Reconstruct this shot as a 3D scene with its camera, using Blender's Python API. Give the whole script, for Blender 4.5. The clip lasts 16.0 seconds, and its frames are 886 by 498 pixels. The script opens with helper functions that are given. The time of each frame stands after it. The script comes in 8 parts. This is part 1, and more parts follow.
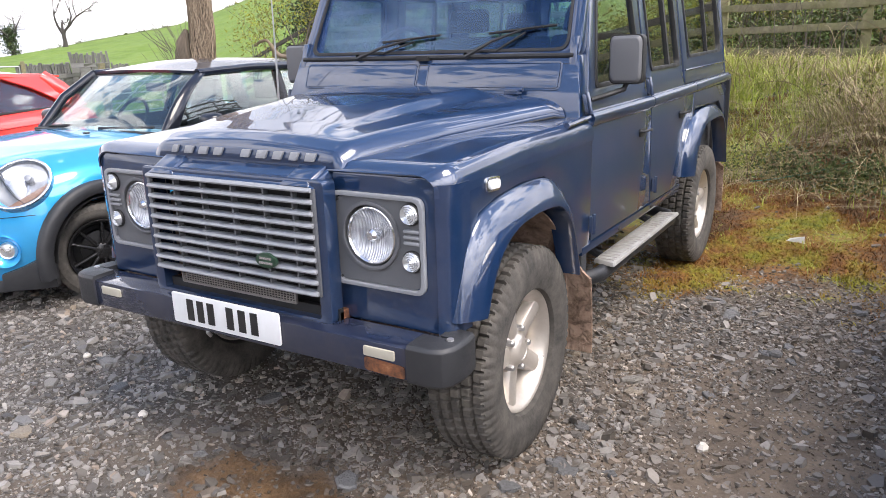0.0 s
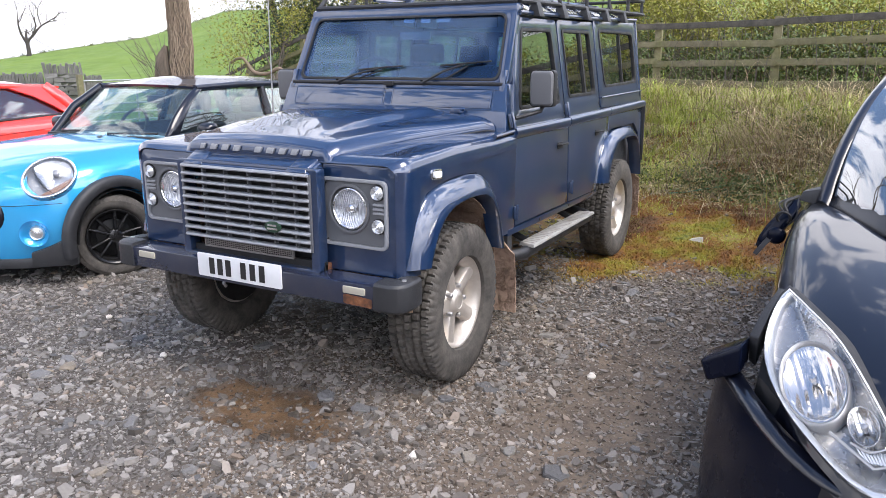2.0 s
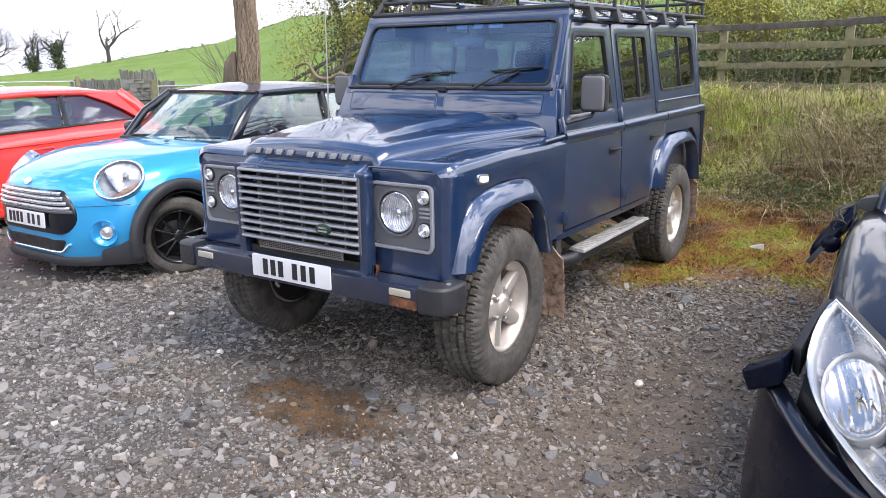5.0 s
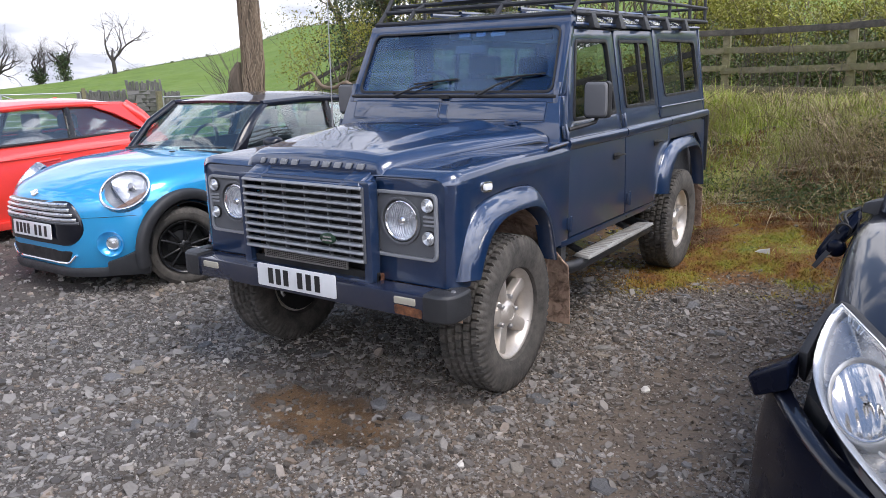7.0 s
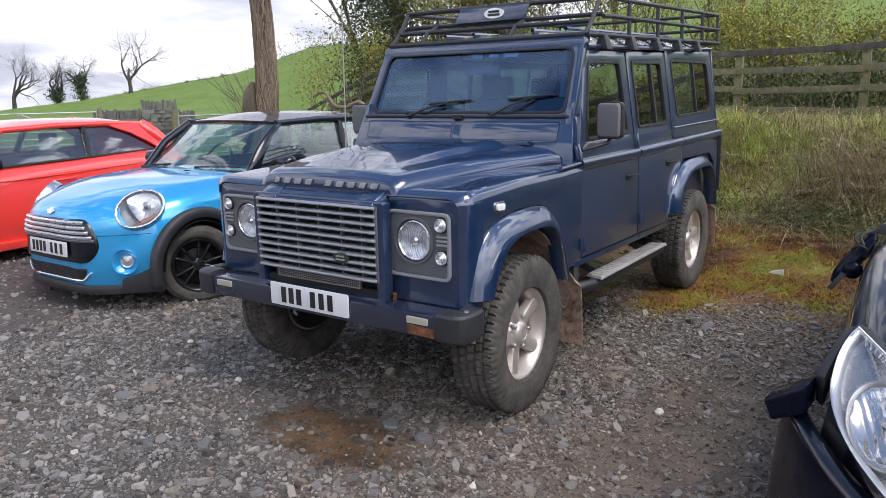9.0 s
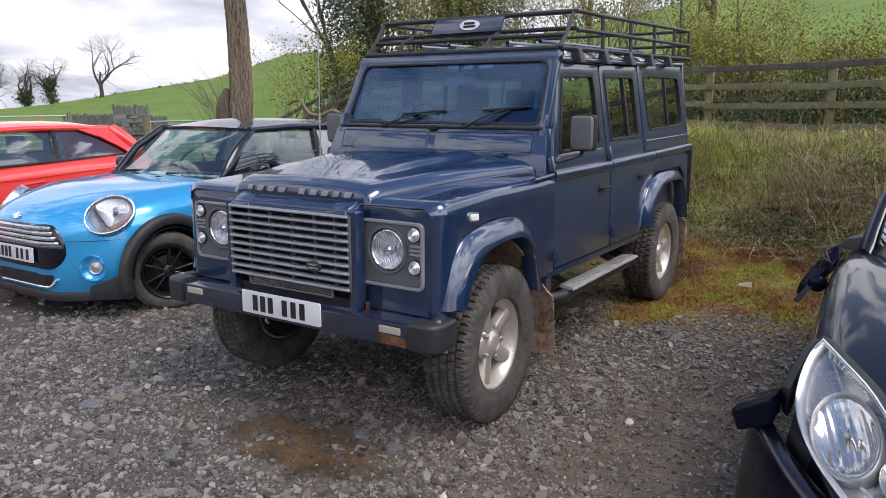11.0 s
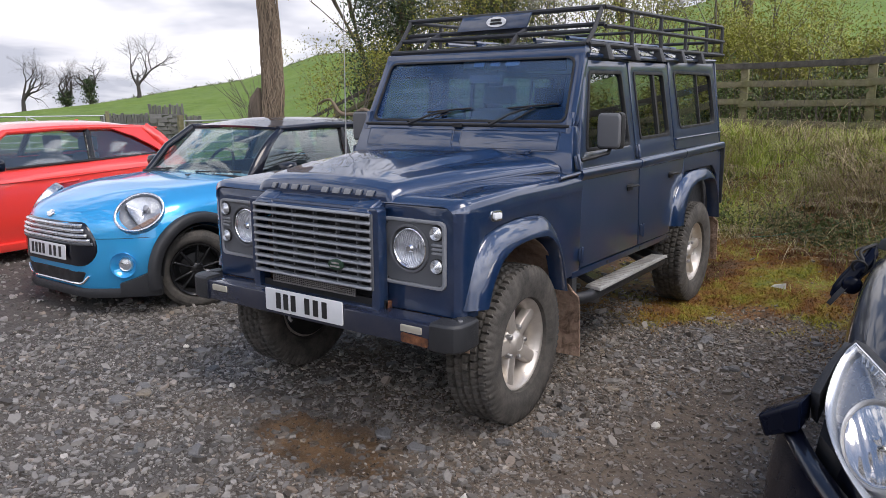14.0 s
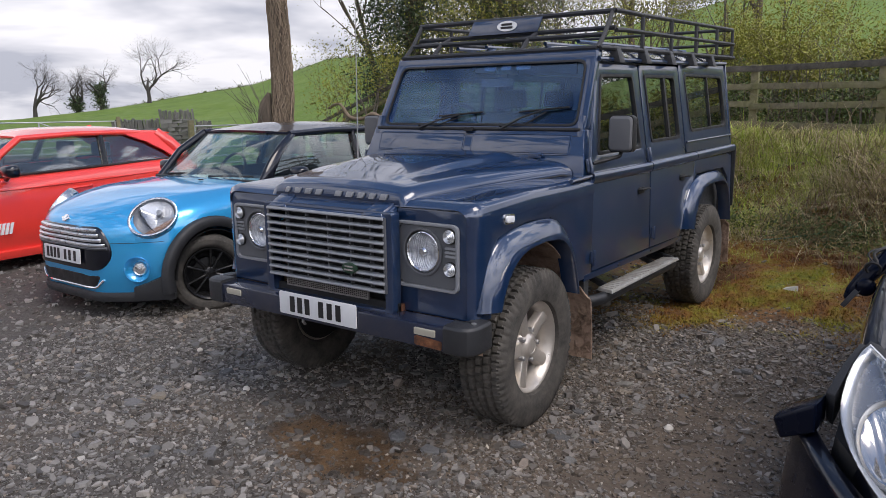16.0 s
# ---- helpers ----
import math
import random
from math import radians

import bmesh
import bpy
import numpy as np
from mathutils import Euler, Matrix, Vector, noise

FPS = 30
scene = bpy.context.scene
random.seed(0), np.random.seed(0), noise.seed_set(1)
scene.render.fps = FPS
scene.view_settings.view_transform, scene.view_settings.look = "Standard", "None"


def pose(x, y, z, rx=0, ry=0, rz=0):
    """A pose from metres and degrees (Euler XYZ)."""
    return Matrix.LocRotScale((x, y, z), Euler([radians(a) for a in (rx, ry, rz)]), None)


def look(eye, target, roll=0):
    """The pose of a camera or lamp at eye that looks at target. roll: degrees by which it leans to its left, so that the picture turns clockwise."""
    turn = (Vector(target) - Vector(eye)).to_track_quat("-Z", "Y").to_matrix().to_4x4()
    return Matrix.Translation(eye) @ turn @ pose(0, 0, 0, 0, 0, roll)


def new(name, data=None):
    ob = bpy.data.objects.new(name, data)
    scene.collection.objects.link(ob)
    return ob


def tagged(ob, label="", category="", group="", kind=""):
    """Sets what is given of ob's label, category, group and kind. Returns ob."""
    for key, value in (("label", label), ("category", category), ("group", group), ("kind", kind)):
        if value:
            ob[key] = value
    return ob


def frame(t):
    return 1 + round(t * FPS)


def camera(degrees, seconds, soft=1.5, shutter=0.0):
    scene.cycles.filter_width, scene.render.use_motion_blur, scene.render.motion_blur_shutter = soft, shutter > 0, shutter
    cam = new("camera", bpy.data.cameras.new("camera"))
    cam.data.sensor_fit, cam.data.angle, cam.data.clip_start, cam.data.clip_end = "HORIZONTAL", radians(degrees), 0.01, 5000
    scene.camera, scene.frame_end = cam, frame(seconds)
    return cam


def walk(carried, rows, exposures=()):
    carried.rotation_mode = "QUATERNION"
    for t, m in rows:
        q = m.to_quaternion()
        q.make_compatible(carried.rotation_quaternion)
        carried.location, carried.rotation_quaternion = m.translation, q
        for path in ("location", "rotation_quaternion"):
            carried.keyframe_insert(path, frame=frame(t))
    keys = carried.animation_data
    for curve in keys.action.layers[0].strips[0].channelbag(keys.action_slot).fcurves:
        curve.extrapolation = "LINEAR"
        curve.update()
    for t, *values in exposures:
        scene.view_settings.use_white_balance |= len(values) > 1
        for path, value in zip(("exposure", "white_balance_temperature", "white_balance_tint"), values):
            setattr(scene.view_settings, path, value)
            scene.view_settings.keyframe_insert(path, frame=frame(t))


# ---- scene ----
cam = camera(62.0, 16.0, 0.45)
PATH = [
    (0, (1.897, -2.389, 1.525), (0.886, -0.751, 0.982), -1.8),
    (0.5, (2.03, -2.719, 1.541), (1.108, -1.053, 0.929), 1.1),
    (1, (2.279, -2.872, 1.539), (1.311, -1.22, 0.962), -1.2),
    (1.5, (2.368, -3.054, 1.565), (1.387, -1.378, 1.088), -1.1),
    (2, (2.43, -3.207, 1.579), (1.498, -1.508, 1.084), -0.1),
    (2.5, (2.495, -3.184, 1.592), (1.581, -1.47, 1.118), -0.4),
    (3, (2.525, -3.172, 1.591), (1.584, -1.477, 1.098), -2.2),
    (3.5, (2.516, -3.189, 1.585), (1.524, -1.53, 1.07), -0.5),
    (4, (2.509, -3.202, 1.581), (1.486, -1.565, 1.057), 1.0),
    (4.5, (2.502, -3.201, 1.582), (1.454, -1.576, 1.069), 0.7),
    (4.7, (2.507, -3.201, 1.59), (1.439, -1.584, 1.095), -0.2),
    (7, (2.516, -3.2, 1.595), (1.425, -1.59, 1.128), -1.2),
    (7.5, (2.509, -3.202, 1.594), (1.407, -1.596, 1.14), -1.0),
    (8, (2.512, -3.204, 1.599), (1.391, -1.605, 1.169), -1.3),
    (10.3, (2.498, -3.213, 1.603), (1.392, -1.595, 1.206), -0.4),
    (10.5, (2.495, -3.216, 1.604), (1.409, -1.582, 1.215), 0.2),
    (11, (2.515, -3.209, 1.602), (1.45, -1.562, 1.21), -0.1),
    (11.5, (2.522, -3.191, 1.604), (1.469, -1.536, 1.215), -0.4),
    (12, (2.516, -3.156, 1.601), (1.442, -1.514, 1.211), -0.4),
    (12.5, (2.523, -3.148, 1.601), (1.429, -1.52, 1.208), -1.2),
    (13, (2.527, -3.161, 1.598), (1.42, -1.541, 1.209), -0.1),
    (13.5, (2.523, -3.154, 1.596), (1.4, -1.547, 1.203), -0.2),
    (14, (2.53, -3.16, 1.594), (1.395, -1.561, 1.2), -0.3),
    (14.5, (2.534, -3.172, 1.594), (1.397, -1.576, 1.192), -0.0),
    (15, (2.533, -3.174, 1.593), (1.374, -1.591, 1.204), 0.2),
    (15.5, (2.525, -3.178, 1.59), (1.36, -1.6, 1.202), 0.1),
    (16, (2.525, -3.187, 1.596), (1.37, -1.6, 1.212), -0.6),
]
walk(cam, [(t, look(eye, target, roll)) for t, eye, target, roll in PATH],
     exposures=[(0, 1.2, 6750, 13), (0.5, 1.44, 6900, 13), (1, 1.64, 6900, 13), (1.5, 1.4, 6600, 13), (2, 1.1, 6450, 13), (3, 1.01, 6450, 13), (3.5, 1.07, 6450, 13), (4, 1.1, 6450, 13), (4.5, 1.14, 6450, 13), (7, 0.62, 6350, 13), (8, 0.54, 6350, 13),
                (10.5, 0.34, 6450, 13), (12.5, 0.3, 6500, 13), (15, 0.2, 6550, 13), (16, 0.06, 6550, 13)])

# ---------------------------------------------------------------- sky and sun
world = bpy.data.worlds.new("world")
scene.world = world
world.use_nodes = True
wn, wl = world.node_tree.nodes, world.node_tree.links
wn.clear()


def wnode(kind, **kw):
    n = wn.new(kind)
    for k, v in kw.items():
        n.inputs[k].default_value = v
    return n


SUN_UP, SUN_TURN = 60.0, 98.0
sky = wn.new("ShaderNodeTexSky")
sky.sky_type = "NISHITA"
sky.sun_disc = False
sky.sun_elevation, sky.sun_rotation = radians(SUN_UP), radians(SUN_TURN)
coord = wn.new("ShaderNodeTexCoord")
split = wn.new("ShaderNodeSeparateXYZ")
wl.new(coord.outputs["Generated"], split.inputs[0])
high = wn.new("ShaderNodeMath")
high.operation = "MAXIMUM"
high.inputs[1].default_value = 0.0
wl.new(split.outputs["Z"], high.inputs[0])
lift = wn.new("ShaderNodeMath")
lift.inputs[1].default_value = 0.16
wl.new(high.outputs[0], lift.inputs[0])
flat = wn.new("ShaderNodeVectorMath")
flat.operation = "DIVIDE"
comb = wn.new("ShaderNodeCombineXYZ")
for k in ("X", "Y", "Z"):
    wl.new(lift.outputs[0], comb.inputs[k])
wl.new(coord.outputs["Generated"], flat.inputs[0])
wl.new(comb.outputs[0], flat.inputs[1])
cl = wnode("ShaderNodeTexNoise", Scale=4.2, Detail=8.0, Roughness=0.58, Distortion=0.3)
drift = wn.new("ShaderNodeVectorMath")
drift.inputs[1].default_value = (1.3, 5.2, 0.4)
wl.new(flat.outputs[0], drift.inputs[0])
wl.new(drift.outputs[0], cl.inputs["Vector"])
cover = wn.new("ShaderNodeValToRGB")
cover.color_ramp.elements[0].position, cover.color_ramp.elements[1].position = 0.47, 0.55
thick = wn.new("ShaderNodeMath")
thick.operation = "MULTIPLY_ADD"
thick.inputs[1].default_value, thick.inputs[2].default_value = -0.50, 0.295
wl.new(high.outputs[0], thick.inputs[0])
bias = wn.new("ShaderNodeMath")
wl.new(thick.outputs[0], bias.inputs[0])
wl.new(cl.outputs["Fac"], bias.inputs[1])
wl.new(bias.outputs[0], cover.inputs[0])
cl2 = wnode("ShaderNodeTexNoise", Scale=1.15, Detail=4.0, Roughness=0.5, Distortion=0.2)
wl.new(flat.outputs[0], cl2.inputs["Vector"])
tone = wn.new("ShaderNodeValToRGB")
tone.color_ramp.elements[0].position, tone.color_ramp.elements[1].position = 0.40, 0.62
tone.color_ramp.elements[0].color = (4.5, 4.75, 5.5, 1)
tone.color_ramp.elements[1].color = (8.4, 8.45, 8.9, 1)
wl.new(cl2.outputs["Fac"], tone.inputs[0])
# thin cloud glows round the veiled sun
toward = wn.new("ShaderNodeVectorMath")
toward.operation = "DOT_PRODUCT"
wl.new(coord.outputs["Generated"], toward.inputs[0])
toward.inputs[1].default_value = (math.cos(radians(SUN_UP)) * math.sin(radians(SUN_TURN)), math.cos(radians(SUN_UP)) * math.cos(radians(SUN_TURN)), math.sin(radians(SUN_UP)))
glow = wn.new("ShaderNodeMapRange")
glow.interpolation_type = "SMOOTHSTEP"
for key, value in (("From Min", 0.38), ("From Max", 1.0), ("To Min", 1.0), ("To Max", 3.0)):
    glow.inputs[key].default_value = value
wl.new(toward.outputs["Value"], glow.inputs["Value"])
lit_cloud = wn.new("ShaderNodeVectorMath")
lit_cloud.operation = "SCALE"
wl.new(tone.outputs["Color"], lit_cloud.inputs[0])
# cloud is dimmer towards the horizon than overhead
zenith = wn.new("ShaderNodeMapRange")
for key, value in (("From Min", 0.0), ("From Max", 0.6), ("To Min", 0.72), ("To Max", 1.06)):
    zenith.inputs[key].default_value = value
wl.new(high.outputs[0], zenith.inputs["Value"])
shine = wn.new("ShaderNodeMath")
shine.operation = "MULTIPLY"
wl.new(glow.outputs[0], shine.inputs[0])
wl.new(zenith.outputs[0], shine.inputs[1])
wl.new(shine.outputs[0], lit_cloud.inputs["Scale"])
blend = wn.new("ShaderNodeMix")
blend.data_type = "RGBA"
wl.new(cover.outputs["Color"], blend.inputs["Factor"])
wl.new(sky.outputs[0], blend.inputs[6])
wl.new(lit_cloud.outputs[0], blend.inputs[7])
back = wnode("ShaderNodeBackground", Strength=0.148)
wl.new(blend.outputs[2], back.inputs["Color"])
wout = wn.new("ShaderNodeOutputWorld")
wl.new(back.outputs[0], wout.inputs[0])

sun = new("sun", bpy.data.lights.new("sun", "SUN"))
sun.data.energy, sun.data.angle, sun.data.color = 1.5, radians(30), (1.0, 0.95, 0.86)
sun.matrix_world = look((0, 0, 30), (
    -30 / math.tan(radians(SUN_UP)) * math.sin(radians(SUN_TURN)), -30 / math.tan(radians(SUN_UP)) * math.cos(radians(SUN_TURN)), 0))

# ---------------------------------------------------------------- materials


class Mat:
    """A node material with short ways to add textures."""

    def __init__(self, name, color=(0.5, 0.5, 0.5), rough=0.5, metal=0.0, **kw):
        self.m = bpy.data.materials.new(name)
        self.m.use_nodes = True
        self.n, self.l = self.m.node_tree.nodes, self.m.node_tree.links
        self.p = self.n["Principled BSDF"]
        self.put("Base Color", (*color, 1))
        self.put("Roughness", rough)
        self.put("Metallic", metal)
        for k, v in kw.items():
            self.put(k.replace("_", " "), v)
        self.co = None

    def put(self, key, value):
        if hasattr(value, "is_output"):
            self.l.new(value, self.p.inputs[key])
        else:
            self.p.inputs[key].default_value = value

    def coords(self, scale=(1, 1, 1), world_space=False):
        c = self.n.new("ShaderNodeNewGeometry") if world_space else self.n.new("ShaderNodeTexCoord")
        mp = self.n.new("ShaderNodeMapping")
        mp.inputs["Scale"].default_value = scale
        self.l.new(c.outputs["Position" if world_space else "Object"], mp.inputs[0])
        return mp.outputs[0]

    def noise(self, scale, detail=4.0, rough=0.55, vec=None, distort=0.0):
        t = self.n.new("ShaderNodeTexNoise")
        t.inputs["Scale"].default_value, t.inputs["Detail"].default_value = scale, detail
        t.inputs["Roughness"].default_value, t.inputs["Distortion"].default_value = rough, distort
        self.l.new(vec if vec else self.coords(), t.inputs["Vector"])
        return t.outputs["Fac"]

    def voronoi(self, scale, vec=None, feature="F1", out="Distance"):
        t = self.n.new("ShaderNodeTexVoronoi")
        t.feature = feature
        t.inputs["Scale"].default_value = scale
        self.l.new(vec if vec else self.coords(), t.inputs["Vector"])
        return t.outputs[out]

    def ramp(self, fac, *stops):
        r = self.n.new("ShaderNodeValToRGB")
        e = r.color_ramp.elements
        while len(e) < len(stops):
            e.new(0.5)
        for el, (pos, col) in zip(e, stops):
            el.position = pos
            el.color = (*col, 1) if isinstance(col, tuple) else (col, col, col, 1)
        self.l.new(fac, r.inputs[0])
        return r.outputs["Color"]

    def mix(self, fac, a, b, kind="MIX"):
        x = self.n.new("ShaderNodeMix")
        x.data_type, x.blend_type = "RGBA", kind
        for sock, v in ((x.inputs["Factor"], fac), (x.inputs[6], a), (x.inputs[7], b)):
            if hasattr(v, "is_output"):
                self.l.new(v, sock)
            else:
                sock.default_value = (*v, 1) if isinstance(v, tuple) else v
        return x.outputs[2]

    def math(self, op, a, b=0.0):
        x = self.n.new("ShaderNodeMath")
        x.operation = op
        for sock, v in zip(x.inputs, (a, b)):
            if hasattr(v, "is_output"):
                self.l.new(v, sock)
            else:
                sock.default_value = v
        return x.outputs[0]

    def bump(self, height, strength=0.3, dist=0.01):
        b = self.n.new("ShaderNodeBump")
        b.inputs["Strength"].default_value, b.inputs["Distance"].default_value = strength, dist
        self.l.new(height, b.inputs["Height"])
        self.put("Normal", b.outputs[0])

    def island(self):
        return self.n.new("ShaderNodeNewGeometry").outputs["Random Per Island"]

    def each(self):
        return self.n.new("ShaderNodeObjectInfo").outputs["Random"]


def car_paint(name, color, flake=0.35, rough=0.32, dust=0.10, dust_color=(0.16, 0.15, 0.14), coat=1.85, film=0.0):
    """Clear-coated metallic paint with a little dust and orange peel; film mixes dust_color in evenly."""
    a = Mat(name, color, rough, flake)
    a.put("Coat Weight", 1.0)
    a.put("Coat IOR", coat)
    a.put("Specular IOR Level", 0.15)
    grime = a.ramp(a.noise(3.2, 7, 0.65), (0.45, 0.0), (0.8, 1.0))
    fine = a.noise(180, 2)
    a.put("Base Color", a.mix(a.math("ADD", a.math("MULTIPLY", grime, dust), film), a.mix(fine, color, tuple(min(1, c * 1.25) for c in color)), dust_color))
    a.put("Coat Roughness", a.ramp(a.noise(5, 6), (0.45, 0.008), (0.9, 0.04)))
    a.bump(a.noise(6, 2), 0.02, 0.02)
    return a.m


def plastic(name, color, rough=0.5, grain=0.15):
    a = Mat(name, color, rough)
    d = a.ramp(a.noise(9, 6, 0.65), (0.4, 0.0), (0.85, 0.5))
    a.put("Base Color", a.mix(d, color, tuple(c * 0.7 + 0.028 for c in color)))
    a.put("Roughness", a.ramp(a.noise(14, 4), (0.3, rough * 0.8), (0.8, min(1, rough * 1.25))))
    a.bump(a.noise(500, 2), grain, 0.002)
    return a.m


def metal(name, color, rough=0.3, stain=(0.2, 0.18, 0.16), amount=0.4):
    a = Mat(name, color, rough, 1.0)
    d = a.ramp(a.noise(11, 6, 0.7), (0.35, amount * 0.3), (0.75, amount))
    a.put("Base Color", a.mix(d, color, stain))
    a.put("Roughness", a.ramp(a.noise(20, 5), (0.3, rough * 0.7), (0.8, min(1, rough * 1.6))))
    a.put("Metallic", a.math("SUBTRACT", 1.0, d))
    return a.m


def glazing(name, tint, gloss=0.02, base=0.055, coat=(1, 1, 1)):
    """Thin window glass: clear with a tint, glossy by the angle; coat colours the reflections."""
    m = bpy.data.materials.new(name)
    m.use_nodes = True
    n, l = m.node_tree.nodes, m.node_tree.links
    n.clear()
    tr, gl = n.new("ShaderNodeBsdfTransparent"), n.new("ShaderNodeBsdfGlossy")
    tr.inputs[0].default_value, gl.inputs[0].default_value = (*tint, 1), (*coat, 1)
    gl.inputs["Roughness"].default_value = gloss
    lw, mx, out = n.new("ShaderNodeLayerWeight"), n.new("ShaderNodeMixShader"), n.new("ShaderNodeOutputMaterial")
    lw.inputs["Blend"].default_value = 0.5
    sharp, fr = n.new("ShaderNodeMath"), n.new("ShaderNodeMath")
    sharp.operation, fr.operation = "POWER", "MULTIPLY_ADD"
    sharp.inputs[1].default_value = 3.6
    fr.inputs[1].default_value, fr.inputs[2].default_value = 0.9, base
    l.new(lw.outputs["Facing"], sharp.inputs[0])
    l.new(sharp.outputs[0], fr.inputs[0])
    l.new(fr.outputs[0], mx.inputs[0])
    l.new(tr.outputs[0], mx.inputs[1])
    l.new(gl.outputs[0], mx.inputs[2])
    l.new(mx.outputs[0], out.inputs[0])
    return m


def leafy(name, dark, light, dry=None, rough=0.55, share=0.3):
    a = Mat(name, dark, rough)
    r = a.island()
    c = a.mix(r, dark, light)
    if dry:
        pick = a.ramp(a.math("FRACT", a.math("MULTIPLY", r, 7.31)), (max(0.0, 1 - share - 0.02), 0.0), (min(1.0, 1 - share + 0.02), 1.0))
        c = a.mix(pick, c, dry)
    a.put("Base Color", a.mix(a.noise(2.0, 3), c, a.mix(0.5, c, light)))
    a.put("Subsurface Weight", 0.0)
    a.put("Transmission Weight", 0.0)
    return a.m


BLUE = car_paint("navy_paint", (0.0068, 0.0235, 0.068), 0.15, 0.32, 0.22, (0.12, 0.14, 0.18), 1.85)
# lighter navy film: dust, plus the yard's reflected light painted into the flanks
FLANK_BLUE = car_paint("dusty_lit_navy_paint", (0.0066, 0.021, 0.058), 0.12, 0.34, 0.25, (0.044, 0.063, 0.114), 1.85, 0.5)
HATCH_BLUE = car_paint("bright_blue_paint", (0.028, 0.35, 0.70), 0.42, 0.32, 0.03)
RED = car_paint("red_paint", (0.76, 0.048, 0.034), 0.0, 0.35, 0.05, (0.4, 0.1, 0.07))
BLACK = car_paint("black_paint", (0.003, 0.004, 0.009), 0.0, 0.3, 0.01, (0.05, 0.05, 0.05), 1.52)
SILVER = plastic("silver_grey_paint", (0.25, 0.26, 0.28), 0.38, 0.03)
PANEL_GREY = plastic("dark_grey_panel", (0.11, 0.115, 0.125), 0.42, 0.05)
PLASTIC = plastic("black_plastic", (0.022, 0.023, 0.026), 0.5, 0.3)
TRIM = plastic("faded_black_trim", (0.045, 0.047, 0.05), 0.6, 0.3)
MIRROR_GREY = plastic("weathered_grey_plastic", (0.12, 0.122, 0.128), 0.42, 0.2)
SEAL = plastic("rubber_seal", (0.012, 0.012, 0.013), 0.6, 0.1)
CHROME = metal("chrome", (0.85, 0.86, 0.88), 0.08, (0.5, 0.48, 0.45), 0.12)
ALLOY = metal("silver_alloy", (0.66, 0.62, 0.57), 0.38, (0.42, 0.36, 0.30), 0.75)
BLACK_ALLOY = plastic("gloss_black_alloy", (0.010, 0.010, 0.011), 0.22, 0.02)
STEEL = metal("steel", (0.45, 0.45, 0.46), 0.4)
GLASS = glazing("window_glass", (0.86, 0.95, 1.0), 0.012, 0.06)
# blue put into tint and reflections stands for blue sky mirrored in the screen
SCREEN_GLASS = glazing("sky_tinted_glass", (0.62, 0.80, 1.0), 0.012, 0.06, (0.62, 0.80, 1.0))
SIDE_GLASS = glazing("side_glass", (0.68, 0.74, 0.73), 0.012, 0.12)
DARK_GLASS = glazing("tinted_glass", (0.36, 0.41, 0.41), 0.01, 0.28)
LAMP_GLASS = glazing("lamp_glass", (0.97, 0.98, 1.0), 0.03, 0.03)
REFLECTOR = metal("lamp_reflector", (0.9, 0.91, 0.93), 0.30, (0.6, 0.6, 0.6), 0.1)
WHITE_PLATE = plastic("white_plate", (0.78, 0.79, 0.80), 0.35, 0.02)
INK = plastic("black_ink", (0.015, 0.015, 0.016), 0.45, 0.02)
CLOTH = plastic("dark_seat_cloth", (0.03, 0.031, 0.034), 0.85, 0.5)
CABIN = plastic("cabin_plastic", (0.035, 0.036, 0.04), 0.7, 0.3)
LIGHT_CLOTH = plastic("light_headlining", (0.45, 0.44, 0.42), 0.9, 0.3)
ORANGE_RUST = Mat("rust", (0.25, 0.08, 0.02), 0.85)
ORANGE_RUST.put("Base Color", ORANGE_RUST.ramp(ORANGE_RUST.noise(30, 6, 0.7), (0.35, (0.05, 0.022, 0.014)), (0.6, (0.20, 0.075, 0.03)), (0.8, (0.34, 0.17, 0.08))))
ORANGE_RUST.bump(ORANGE_RUST.noise(90, 4), 0.5, 0.004)
ORANGE_RUST = ORANGE_RUST.m


def tyre_mat():
    a = Mat("muddy_tyre", (0.02, 0.02, 0.02), 0.85)
    d = a.ramp(a.noise(9, 8, 0.75), (0.32, 0.0), (0.68, 1.0))
    a.put("Base Color", a.mix(d, (0.022, 0.021, 0.020), (0.118, 0.106, 0.092)))
    a.bump(a.noise(120, 5), 0.35, 0.004)
    return a.m


def flap_mat():
    a = Mat("mud_caked_rubber", (0.1, 0.08, 0.06), 0.9)
    v = a.noise(9, 8, 0.7, distort=0.5)
    a.put("Base Color", a.ramp(v, (0.30, (0.15, 0.094, 0.066)), (0.45, (0.36, 0.24, 0.17)), (0.7, (0.52, 0.37, 0.28))))
    a.bump(a.ramp(a.noise(26, 5, 0.6, distort=0.6), (0.48, 0.0), (0.62, 1.0)), 0.9, 0.014)
    return a.m


TYRE, FLAP = tyre_mat(), flap_mat()


def tread_plate():
    a = Mat("worn_tread_plate", (0.5, 0.5, 0.5), 0.45, 0.35)
    v = a.voronoi(34, a.coords((1, 1, 0.2)))
    a.put("Base Color", a.mix(a.ramp(a.noise(6, 6), (0.4, 0.0), (0.8, 0.7)), (0.46, 0.45, 0.43), (0.25, 0.22, 0.185)))
    a.bump(a.ramp(v, (0.15, 1.0), (0.45, 0.0)), 0.6, 0.004)
    return a.m


TREAD = tread_plate()


def mesh_grille():
    return metal("wire_mesh", (0.34, 0.33, 0.32), 0.5, (0.16, 0.14, 0.12), 0.6)


WIRE = mesh_grille()

from mathutils import bvhtree

# ---------------------------------------------------------------- shape helpers


